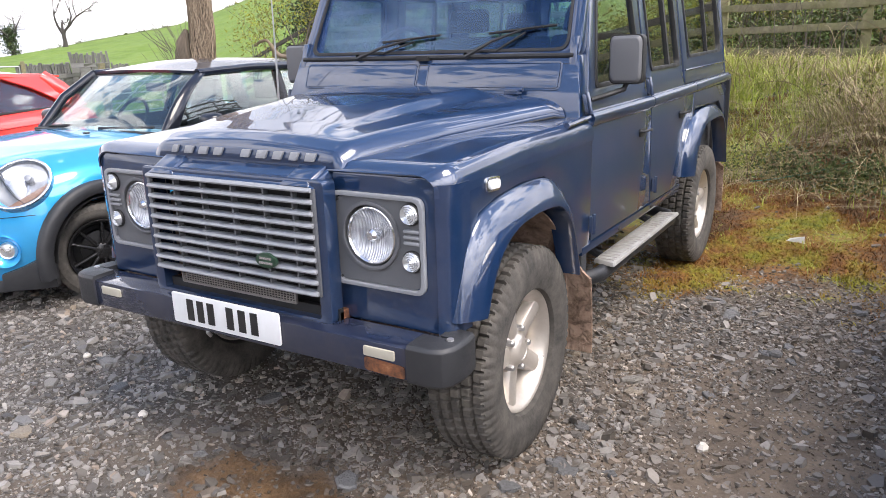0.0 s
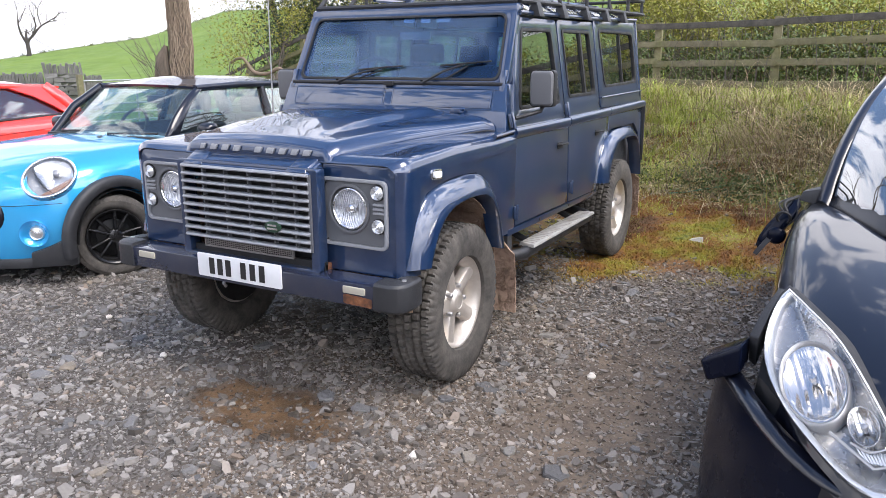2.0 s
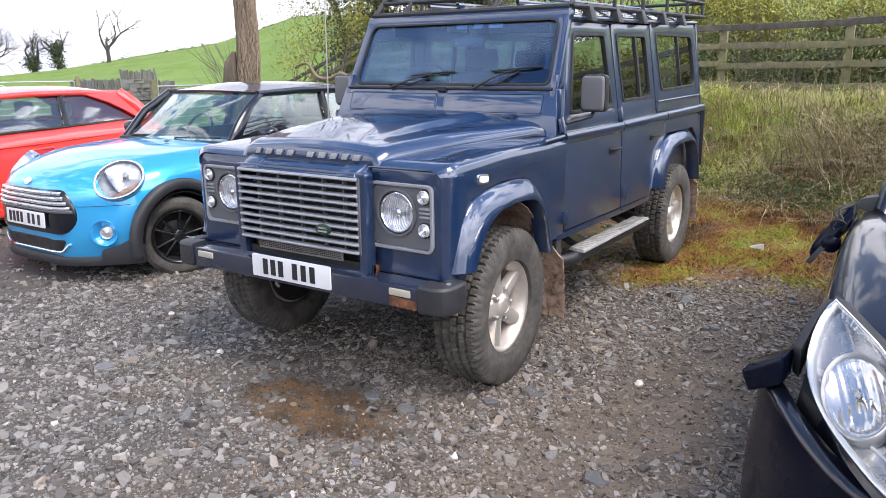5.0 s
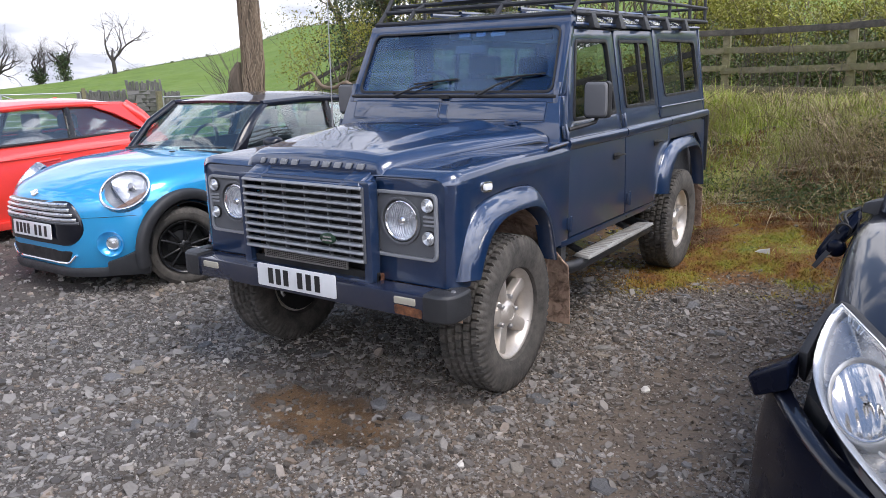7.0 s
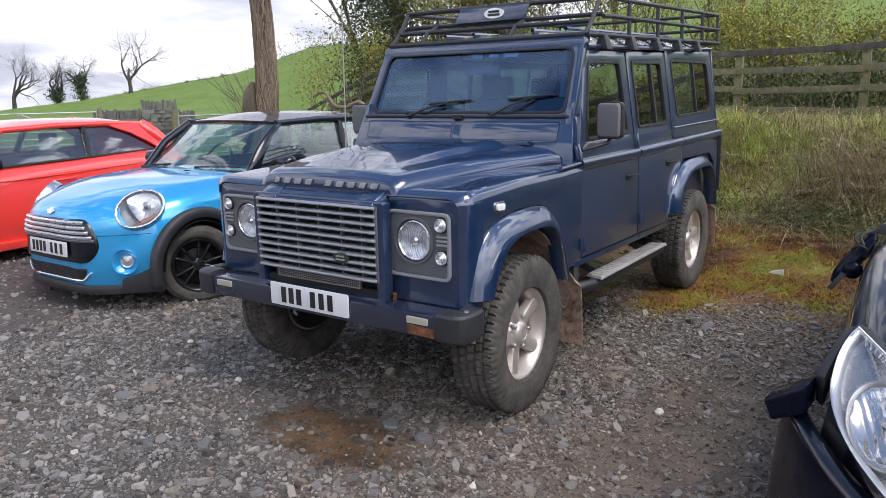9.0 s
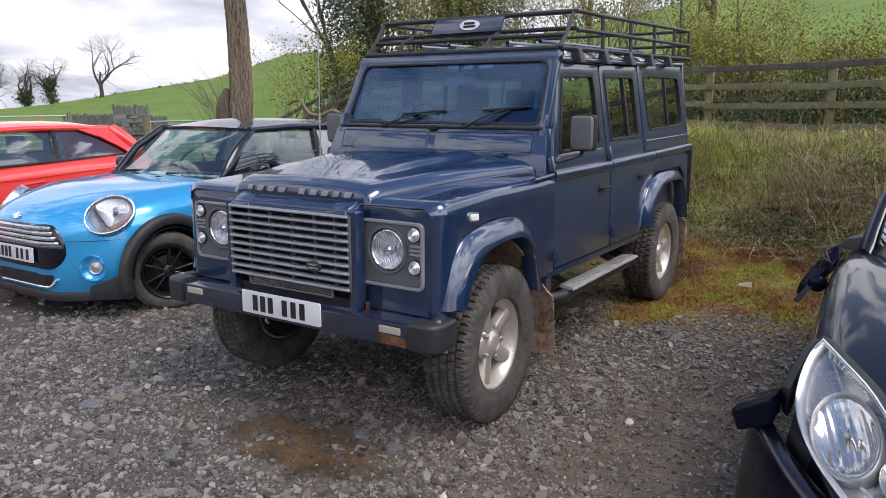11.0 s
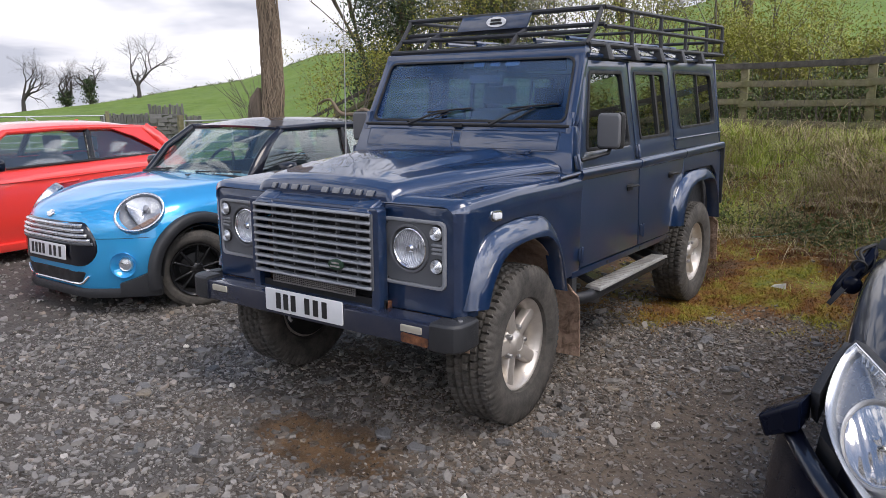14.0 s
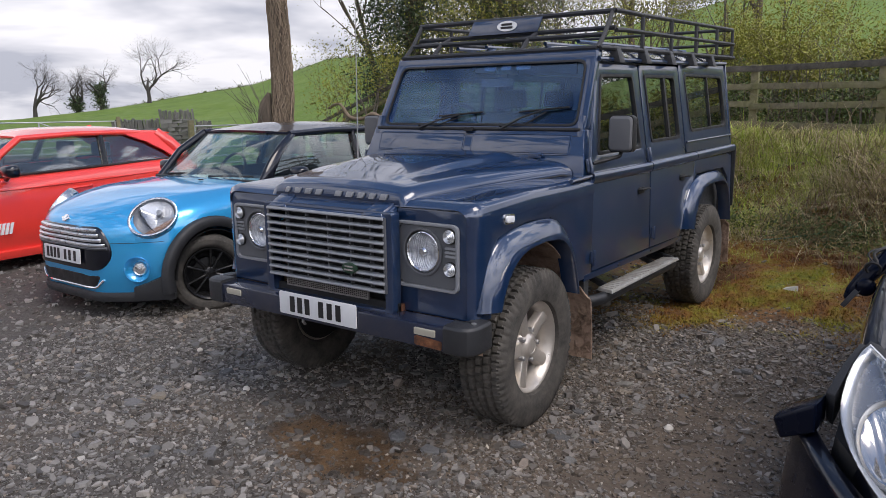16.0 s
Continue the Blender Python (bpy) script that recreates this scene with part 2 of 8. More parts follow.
class M:
    """Collects vertices and faces of one mesh."""

    def __init__(self):
        self.v, self.f = [], []

    def add(self, verts, faces):
        o = len(self.v)
        self.v += [tuple(p) for p in verts]
        self.f += [tuple(i + o for i in f) for f in faces]
        return self

    def box(self, x0, x1, y0, y1, z0, z1):
        return self.hexa([(x, y, z) for z in (z0, z1) for x, y in ((x0, y0), (x1, y0), (x1, y1), (x0, y1))])

    def hexa(self, p):
        """Eight corners: four below, four above, in the same turn."""
        return self.add(p, [(3, 2, 1, 0), (4, 5, 6, 7), (0, 1, 5, 4), (1, 2, 6, 5), (2, 3, 7, 6), (3, 0, 4, 7)])

    def loft(self, rings, closed=True, caps=True):
        n, k = len(rings[0]), len(rings)
        faces = []
        for i in range(k - 1):
            for j in range(n if closed else n - 1):
                faces.append((i * n + j, i * n + (j + 1) % n, (i + 1) * n + (j + 1) % n, (i + 1) * n + j))
        if caps and closed:
            faces += [tuple(range(n))[::-1], tuple((k - 1) * n + j for j in range(n))]
        return self.add([p for r in rings for p in r], faces)

    def tube(self, pts, r, n=8, ends=True):
        pts = [Vector(p) for p in pts]
        rs = r if isinstance(r, (list, tuple)) else [r] * len(pts)
        rings, up = [], None
        for i, p in enumerate(pts):
            d = (pts[min(i + 1, len(pts) - 1)] - pts[max(i - 1, 0)]).normalized()
            if up is None:
                up = Vector((0, 0, 1)) if abs(d.z) < 0.9 else Vector((1, 0, 0))
            s = d.cross(up).normalized()
            up = s.cross(d)
            rings.append([p + rs[i] * (math.cos(a) * s + math.sin(a) * up) for a in (2 * math.pi * j / n for j in range(n))])
        return self.loft(rings, True, ends)

    def lathe(self, prof, n=32, axis="x", at=(0, 0, 0), close=False):
        """prof: (along, radius) pairs turned round the axis."""
        rings = []
        for a in range(n):
            c, s = math.cos(2 * math.pi * a / n), math.sin(2 * math.pi * a / n)
            ring = []
            for h, r in prof:
                q = {"x": (h, r * c, r * s), "y": (r * c, h, r * s), "z": (r * c, r * s, h)}[axis]
                ring.append((q[0] + at[0], q[1] + at[1], q[2] + at[2]))
            rings.append(ring)
        k = len(prof)
        faces = []
        for i in range(n):
            for j in range(k if close else k - 1):
                faces.append((i * k + j, ((i + 1) % n) * k + j, ((i + 1) % n) * k + (j + 1) % k, i * k + (j + 1) % k))
        return self.add([p for r in rings for p in r], faces)

    def prism(self, poly, put, d0, d1):
        """poly in 2D, put(u, v, d) to 3D, between depths d0 and d1."""
        n = len(poly)
        return self.loft([[put(u, v, d) for u, v in poly] for d in (d0, d1)], True, True) if n else self

    def ring(self, outer, inner, put, d0, d1):
        """A frame between two outlines of one count, with thickness."""
        n = len(outer)
        v = [put(u, w, d) for d in (d0, d1) for line in (outer, inner) for u, w in line]
        f = []
        for j in range(n):
            k = (j + 1) % n
            f += [(j, k, n + k, n + j), (2 * n + j, 3 * n + j, 3 * n + k, 2 * n + k), (j, 2 * n + j, 2 * n + k, k), (n + j, n + k, 3 * n + k, 3 * n + j)]
        return self.add(v, f)

    def grid(self, nu, nv, fn, thick=0.0):
        """Surface fn(u, v) over 0..1; thick pushes a second skin along the normal."""
        top = [[Vector(fn(i / nu, j / nv)) for j in range(nv + 1)] for i in range(nu + 1)]
        idx = lambda i, j: i * (nv + 1) + j  # noqa: E731
        f = [(idx(i, j), idx(i + 1, j), idx(i + 1, j + 1), idx(i, j + 1)) for i in range(nu) for j in range(nv)]
        if not thick:
            return self.add([p for r in top for p in r], f)
        low = []
        for i in range(nu + 1):
            for j in range(nv + 1):
                a = top[min(i + 1, nu)][j] - top[max(i - 1, 0)][j]
                b = top[i][min(j + 1, nv)] - top[i][max(j - 1, 0)]
                low.append(top[i][j] - thick * a.cross(b).normalized())
        o = (nu + 1) * (nv + 1)
        f += [tuple(o + q for q in reversed(x)) for x in f]
        rim = [idx(i, 0) for i in range(nu)] + [idx(nu, j) for j in range(nv)] + [idx(i, nv) for i in range(nu, 0, -1)] + [idx(0, j) for j in range(nv, 0, -1)]
        f += [(a, o + a, o + b, b) for a, b in zip(rim, rim[1:] + rim[:1])]
        return self.add([p for r in top for p in r] + low, f)

    def mesh(self, name="mesh", bevel=0.0, seg=2, smooth=35, weld=False, fix=True):
        me = bpy.data.meshes.new(name)
        me.from_pydata(self.v, [], self.f)
        if bevel or fix or weld:
            bm = bmesh.new()
            bm.from_mesh(me)
            if weld:
                bmesh.ops.remove_doubles(bm, verts=bm.verts, dist=0.0004)
            bmesh.ops.recalc_face_normals(bm, faces=bm.faces)
            if bevel:
                sharp = [e for e in bm.edges if len(e.link_faces) == 2 and e.calc_face_angle(0) > 0.6]
                bmesh.ops.bevel(bm, geom=sharp, offset=bevel, segments=seg, profile=0.6, affect="EDGES", clamp_overlap=True)
            bm.to_mesh(me)
            bm.free()
        if smooth:
            me.polygons.foreach_set("use_smooth", [True] * len(me.polygons))
            me.set_sharp_from_angle(angle=radians(smooth))
        return me


def thing(name, label, category, at=None, group="", kind=""):
    ob = new(name)
    ob.empty_display_size = 0.2
    if at is not None:
        ob.matrix_basis = at
    return tagged(ob, label, category, group, kind)


def part(name, m, material, parent=None, label="", bevel=0.0, seg=2, smooth=35, weld=False, fix=True, at=None):
    me = m.mesh(name, bevel, seg, smooth, weld, fix) if isinstance(m, M) else m
    if not me.materials:
        me.materials.append(material)
    ob = new(name, me)
    if at is not None:
        ob.matrix_basis = at
    if parent is not None:
        ob.parent = parent
    if label:
        ob["label"] = label
    return ob


def cut(ob, shapes):
    """Cuts the shapes out of a mesh object for good."""
    tools = []
    for s in shapes:
        t = new("tool", s.mesh("tool", smooth=0))
        tools.append(t)
        md = ob.modifiers.new("cut", "BOOLEAN")
        md.operation, md.object, md.solver = "DIFFERENCE", t, "EXACT"
    held, ob.parent = ob.parent, None
    basis, ob.matrix_basis = ob.matrix_basis.copy(), Matrix()
    bpy.context.view_layer.update()
    me = bpy.data.meshes.new_from_object(ob.evaluated_get(bpy.context.evaluated_depsgraph_get()))
    ob.modifiers.clear()
    ob.data = me
    ob.parent, ob.matrix_basis = held, basis
    for t in tools:
        bpy.data.objects.remove(t)
    me.polygons.foreach_set("use_smooth", [True] * len(me.polygons))
    me.set_sharp_from_angle(angle=radians(32))
    return ob


def rounded(corners, r, n=4):
    """A polygon with its corners rounded, n + 1 points a corner."""
    out, k = [], len(corners)
    for i in range(k):
        p, a, b = Vector(corners[i]), Vector(corners[i - 1]), Vector(corners[(i + 1) % k])
        da, db = (a - p), (b - p)
        rr = min(r, da.length * 0.49, db.length * 0.49)
        s, e = p + da.normalized() * rr, p + db.normalized() * rr
        for j in range(n + 1):
            t = j / n
            out.append(tuple((1 - t) ** 2 * s + 2 * t * (1 - t) * p + t * t * e))
    return out


def inset(corners, d):
    """A convex polygon moved inwards by d."""
    out, k = [], len(corners)
    c = Vector((sum(p[0] for p in corners) / k, sum(p[1] for p in corners) / k))
    for i in range(k):
        p, a, b = (Vector(corners[j % k]) for j in (i, i - 1, i + 1))
        u, w = (p - a).normalized(), (b - p).normalized()
        nu, nw = Vector((-u.y, u.x)), Vector((-w.y, w.x))
        if nu.dot(c - p) < 0:
            nu = -nu
        if nw.dot(c - p) < 0:
            nw = -nw
        h = nu + nw
        out.append(tuple(p + h * (d / max(0.3, 1 + nu.dot(nw)))))
    return out


def lerp(a, b, t):
    return a + (b - a) * t


def spread(x, *stops):
    """Piecewise linear through (x, value) stops."""
    if x <= stops[0][0]:
        return stops[0][1]
    for (a, u), (b, w) in zip(stops, stops[1:]):
        if x <= b:
            return lerp(u, w, (x - a) / (b - a))
    return stops[-1][1]


def smooth_step(a, b, x):
    t = min(1.0, max(0.0, (x - a) / (b - a)))
    return t * t * (3 - 2 * t)


def curve_through(pts, n=6):
    """Catmull-Rom points through a list of vectors."""
    p = [Vector(q) for q in pts]
    p = [2 * p[0] - p[1]] + p + [2 * p[-1] - p[-2]]
    out = []
    for i in range(1, len(p) - 2):
        for j in range(n):
            t = j / n
            a, b, c, d = p[i - 1], p[i], p[i + 1], p[i + 2]
            out.append(0.5 * ((2 * b) + (c - a) * t + (2 * a - 5 * b + 4 * c - d) * t * t + (3 * b - a - 3 * c + d) * t ** 3))
    return out + [p[-2]]

# ---------------------------------------------------------------- lie of the land
FENCE = [(9.0, 3.3), (5.0, 5.3), (1.52, 7.06), (-0.13, 7.90), (-3.6, 8.45), (-7.4, 8.9), (-11.0, 9.6)]
HUB = (2.4, -3.1)


def fence_side(x, y):
    """Distance in front of the fence line (behind it: minus)."""
    yf = spread(-x, *[(-p[0], p[1]) for p in FENCE])
    return (yf - y) * 0.9


def skyline(az):
    return spread(az, (-180, 0.0), (-100, 0.03), (-60, 0.11), (-20, 0.130), (14, 0.128), (20, 0.105), (28, 0.080), (38, 0.066), (44.5, 0.061), (50.3, 0.027),
                  (57.3, 0.006), (65.6, -0.014), (80, -0.02), (110, -0.01), (180, 0.0))


def ground_z(x, y, fine=True):
    dx, dy = x - HUB[0], y - HUB[1]
    r, az = math.hypot(dx, dy), math.degrees(math.atan2(-dx, dy))
    z = 0.03 * smooth_step(-1.2, -2.4, x) - 0.04 * smooth_step(-4.2, -9, x)
    keep = smooth_step(-10.5, -8.0, x) * smooth_step(12, 8, x)
    d = fence_side(x, y)
    if y > 0:
        z += keep * (0.22 * smooth_step(4.4, 2.4, d) + 0.90 * smooth_step(2.7, 0.1, d) + 0.10 * noise.noise((x * 1.4, y * 1.4, 6)) * smooth_step(3.0, 1.8, d) * smooth_step(-0.6, 0.4, d))
    r0 = spread(az, (-100, 40), (-60, 12), (30, 12.5), (40, 15), (47, 30), (180, 34))
    if r > r0:
        z0 = 1.6 + 100 * skyline(az) - z
        ridge = min(1.0, (r - r0) / (100 - r0))
        z += z0 * ridge ** spread(az, (30, 1.0), (48, 1.25))
        z += 0.5 * noise.noise((x * 0.08, y * 0.08, 3.0)) * smooth_step(r0, r0 + 25, r)
        z -= 0.05 * max(0.0, r - 102)
    if fine:
        z += 0.012 * noise.noise((x * 1.3, y * 1.3, 0)) + 0.006 * noise.noise((x * 4, y * 4, 2))
        z -= 0.02 * math.exp(-(((x - 0.15) / 0.55) ** 2 + ((y + 0.78) / 0.30) ** 2))
    return z


def earth():
    a = Mat("earth", (0.2, 0.18, 0.15), 0.9)
    pos = a.coords(world_space=True)
    sep = a.n.new("ShaderNodeSeparateXYZ")
    a.l.new(pos, sep.inputs[0])
    X, Y = sep.outputs["X"], sep.outputs["Y"]
    big, mid, fine = a.noise(0.9, 6, 0.6, pos), a.noise(5, 6, 0.65, pos), a.noise(60, 5, 0.7, pos)
    grit = a.voronoi(55, pos, out="Color")
    stone = a.mix(0.5, a.ramp(fine, (0.3, (0.022, 0.020, 0.019)), (0.7, (0.095, 0.088, 0.080))), a.mix(grit, (0.024, 0.023, 0.022), (0.15, 0.141, 0.132)))
    mud = a.ramp(mid, (0.3, (0.075, 0.055, 0.040)), (0.75, (0.20, 0.15, 0.105)))
    yard = a.mix(a.ramp(a.math("ADD", big, a.math("MULTIPLY", X, 0.055)), (0.40, 0.18), (0.60, 0.9)), stone, mud)
    moss = a.ramp(a.noise(2.2, 7, 0.7, pos), (0.39, (0.11, 0.055, 0.022)), (0.47, (0.21, 0.090, 0.020)), (0.53, (0.24, 0.15, 0.022)), (0.59, (0.24, 0.22, 0.024)), (0.71, (0.12, 0.18, 0.024)))
    moss = a.mix(a.ramp(a.noise(34, 5, 0.7, pos), (0.42, 0.55), (0.60, 0.0)), moss, (0.055, 0.042, 0.022))
    edge = a.math("ADD", a.math("SUBTRACT", Y, a.math("MULTIPLY", X, 0.5)), a.math("ADD", a.math("MULTIPLY", mid, 1.4), a.math("MULTIPLY", a.noise(1.3, 4, 0.6, pos), 1.6)))
    green = a.math("MULTIPLY", a.ramp(a.math("MULTIPLY", edge, 0.1), (0.285, 0.0), (0.355, 1.0)), a.ramp(a.math("ADD", a.math("MULTIPLY", X, 0.1), 0.5), (0.43, 0.0), (0.50, 1.0)))
    far = a.ramp(a.math("MULTIPLY", a.math("ADD", Y, a.math("MULTIPLY", mid, 1.0)), 0.1), (0.58, 0.0), (0.66, 1.0))
    left = a.ramp(a.math("MULTIPLY", a.math("ADD", X, a.math("MULTIPLY", mid, 4.0)), -0.05), (0.30, 0.0), (0.40, 1.0))
    left = a.math("MULTIPLY", left, a.ramp(a.math("MULTIPLY", Y, 0.1), (0.0, 0.0), (0.15, 1.0)))
    grass = a.ramp(a.noise(0.35, 8, 0.7, pos), (0.3, (0.085, 0.155, 0.012)), (0.55, (0.13, 0.215, 0.018)), (0.75, (0.18, 0.245, 0.032)))
    grass = a.mix(a.ramp(a.noise(2.5, 6, 0.7, pos), (0.35, 0.0), (0.8, 0.6)), grass, (0.085, 0.12, 0.02))
    bank = a.math("MULTIPLY", a.ramp(a.math("MULTIPLY", Y, 0.1), (0.48, 0.0), (0.56, 1.0)), a.ramp(a.math("MULTIPLY", Y, 0.1), (0.88, 1.0), (1.1, 0.0)))
    grass = a.mix(bank, grass, a.ramp(mid, (0.3, (0.028, 0.024, 0.014)), (0.7, (0.075, 0.075, 0.028))))
    # wet patch, its colour also darkened for the shade under the bumper
    ox, oy = a.math("SUBTRACT", X, 0.20), a.math("SUBTRACT", Y, -0.84)
    away = a.math("ADD", a.math("MULTIPLY", a.math("MULTIPLY", ox, ox), 2.4), a.math("MULTIPLY", a.math("MULTIPLY", oy, oy), 7.0))
    pool = a.ramp(a.math("ADD", away, a.math("MULTIPLY", a.math("SUBTRACT", a.noise(3.5, 6, 0.65, pos), 0.5), 2.6)), (0.30, 1.0), (0.55, 0.0))
    yard = a.mix(pool, yard, a.ramp(mid, (0.35, (0.055, 0.036, 0.022)), (0.65, (0.16, 0.095, 0.048))))
    soil = a.mix(green, yard, moss)
    a.put("Base Color", a.mix(a.math("MAXIMUM", far, left), soil, grass))
    a.put("Roughness", a.math("SUBTRACT", a.ramp(big, (0.4, 0.95), (0.7, 0.7)), a.math("MULTIPLY", pool, 0.45)))
    a.bump(a.mix(0.5, fine, a.voronoi(45, pos)), 0.7, 0.012)
    return a.m


EARTH = earth()


def build_ground():
    radii = [0.0]
    while radii[-1] < 400:
        radii.append(radii[-1] + (0.11 if radii[-1] < 13.5 else 0.06 * radii[-1] - 0.6))
    turns = []
    az = -180.0
    while az < 180:
        turns.append(az)
        az += 0.9 if -60 < az < 95 else 3.0
    v, f, n = [(HUB[0], HUB[1], ground_z(*HUB))], [], len(turns)
    for r in radii[1:]:
        for t in turns:
            x, y = HUB[0] - r * math.sin(radians(t)), HUB[1] + r * math.cos(radians(t))
            v.append((x, y, ground_z(x, y)))
    f += [(0, 1 + (j + 1) % n, 1 + j) for j in range(n)]
    for i in range(len(radii) - 2):
        for j in range(n):
            a, b = 1 + i * n + j, 1 + i * n + (j + 1) % n
            f.append((a, b, b + n, a + n))
    m = M()
    m.v, m.f = v, f
    return tagged(part("ground", m, EARTH, smooth=80, fix=True), "gravel yard with mud, moss and a green hillside behind", "ground", kind="structure")


GROUND = build_ground()

# ---------------------------------------------------------------- the four by four
# Its own axes are the world's: the front axle over the origin, the nose towards -y.
car = thing("four_by_four", "dark blue square-bodied off-road estate car with roof rack, parked on gravel", "car", pose(0, 0, 0))


def both(fn):
    for s in (1, -1):
        fn(s)


def side_x(z):
    return spread(z, (0.6, 0.822), (0.70, 0.826), (1.14, 0.828), (1.20, 0.822), (1.235, 0.80), (1.86, 0.715), (2.0, 0.69))


def on_side(s, out=0.0):
    """(y, z, depth) laid on the flank; depth goes inwards."""
    return lambda y, z, d: (s * (side_x(z) + out - d), y, z)


# --- wheels: tyre with tread blocks, five-spoke rim
def tyre_mesh(R, rim, w, blocks, rows, deep):
    """One skin of rubber: side walls with shoulder lugs, and a tread of blocks between grooves."""
    h = w / 2
    side = [(0.55, rim), (0.86, rim + 0.012), (0.97, rim + (R - rim) * 0.28), (1.0, rim + (R - rim) * 0.48), (0.985, rim + (R - rim) * 0.66), (0.95, R - 0.034), (0.91, R - 0.020)]
    across = [(-x * h, r, 0) for x, r in side]
    n_t = rows * 5
    for i in range(n_t + 1):
        x = lerp(-0.86, 0.86, i / n_t)
        across.append((x * h, R - (0.012 if abs(x) > 0.80 else 0.004 * abs(x)), 1 if i % 5 else 2))
    across += [(x * h, r, 0) for x, r in reversed(side)]
    turns, k = blocks * 5, len(across)
    v, f = [], []
    for a in range(turns):
        for i, (x, r, kind) in enumerate(across):
            row = (i - len(side)) // 5
            shift = (2 * row) % 5 if 0 <= row < rows else 0
            gap = (a + shift) % 5 == 0
            if kind == 2 and 0 < i - len(side) < n_t:
                r -= deep
            elif kind and gap:
                r -= deep * 0.9
            elif not kind and abs(x) > 0.88 * h and r > rim + (R - rim) * 0.78 and (a % 5) in (0, 1):
                r -= 0.006
                x *= 0.975
            t = 2 * math.pi * (a + (0.35 if kind and row % 2 else 0)) / turns
            v.append((x, r * math.cos(t), r * math.sin(t)))
    for a in range(turns):
        for i in range(k - 1):
            b = (a + 1) % turns
            f.append((a * k + i, b * k + i, b * k + i + 1, a * k + i + 1))
    m = M()
    m.v, m.f = v, f
    return m


def spoke_rim(r, w, spokes, wide, hub, dish, thin=0.016):
    """A cast rim facing +x: barrel, lip, spokes and hub."""
    m = M()
    h = w / 2
    m.lathe([(-h, r - 0.004), (-h * 0.6, r - 0.03), (h * 0.55, r - 0.03), (h * 0.80, r - 0.012), (h, r + 0.004), (h + 0.006, r), (h, r - 0.010), (h * 0.86, r - 0.018),
             (h * 0.50, r - 0.036), (-h * 0.6, r - 0.042), (-h, r - 0.02)], 48, close=True)
    return m


def spoke(m, a, r0, r1, w0, w1, x0, x1, thick):
    c, s = math.cos(a), math.sin(a)
    rings = []
    for r, w, x in ((r0, w0, x0), (lerp(r0, r1, 0.5), lerp(w0, w1, 0.45), lerp(x0, x1, 0.35)), (r1, w1, x1)):
        ring = []
        for u, d in ((-1, -thick), (-0.75, 0), (-0.3, 0.006), (0.3, 0.006), (0.75, 0), (1, -thick)):
            ring.append((x + d, r * c - u * w / 2 * s, r * s + u * w / 2 * c))
        rings.append(ring)
    m.loft(rings, True, True)


tyre_me = tyre_mesh(0.402, 0.228, 0.250, 62, 5, 0.015).mesh("tyre", smooth=40)
rim_m = spoke_rim(0.232, 0.17, 5, 0.06, 0.06, 0.03)
for i in range(5):
    spoke(rim_m, radians(75 + 72 * i), 0.045, 0.212, 0.086, 0.088, 0.048, 0.062, 0.040)
rim_me = rim_m.mesh("rim", bevel=0.003, smooth=45)
hub_m = M().lathe([(0.02, 0.096), (0.036, 0.094), (0.046, 0.086), (0.054, 0.066), (0.068, 0.054), (0.076, 0.044), (0.078, 0.036), (0.0755, 0.034), (0.077, 0.0005)], 40)
hub_me = hub_m.mesh("hub", smooth=40)
nut_m = M().lathe([(0.03, 0.013), (0.064, 0.013), (0.070, 0.010), (0.071, 0.0005)], 6)
nut_me = nut_m.mesh("nut", smooth=20)
drum_me = M().lathe([(-0.10, 0.0005), (-0.10, 0.214), (-0.089, 0.214), (-0.088, 0.150), (-0.02, 0.150), (-0.01, 0.12), (0.0, 0.02)], 32).mesh("brake_disc", smooth=30)


def wheel(parent, x, y, z, s, steer=0.0, name="wheel"):
    w = new(name)
    w.parent = parent
    w.matrix_basis = pose(x, y, z, 0, 0, (0 if s > 0 else 180) + steer) @ pose(0, 0, 0, 17 * (y + 2), 0, 0)
    part("tyre", tyre_me, TYRE, w, "chunky black tyre with dried mud")
    part("rim", rim_me, ALLOY, w, "dirty silver five-spoke alloy rim")
    part("hub", hub_me, ALLOY, w)
    part("brake_disc", drum_me, SEAL, w)
    for i in range(5):
        a = radians(111 + 72 * i)
        part("nut", nut_me, STEEL, w, at=pose(0, 0.082 * math.cos(a), 0.082 * math.sin(a)))
    return w


for yy in (0.0, 2.794):
    for s in (1, -1):
        wheel(car, s * 0.745 - 0.022, yy - 0.065, 0.399, s, steer=(1.5 if yy == 0 else 0))

# --- chassis, axles and dark belly so that no light comes through
part("chassis", M().box(-0.42, -0.30, -0.60, 3.25, 0.50, 0.64).box(0.30, 0.42, -0.60, 3.25, 0.50, 0.64).box(-0.40, 0.40, 0.5, 0.7, 0.42, 0.60).box(-0.62, 0.62, 0.62, 3.2, 0.60, 0.66)
     .box(-0.35, 0.35, -0.45, 0.5, 0.55, 0.9), PLASTIC, car, bevel=0.006)
for yy in (0.0, 2.794):
    part("axle", M().tube([(-0.70, yy, 0.40), (0.70, yy, 0.40)], 0.045, 12).lathe([(-0.13, 0.02), (-0.10, 0.10), (0, 0.14), (0.10, 0.10), (0.13, 0.02)], 20, "x", (0.15, yy, 0.40)), PLASTIC, car)
part("track_rod", M().tube([(-0.62, -0.22, 0.40), (0.62, -0.22, 0.40)], 0.016, 8), PLASTIC, car)

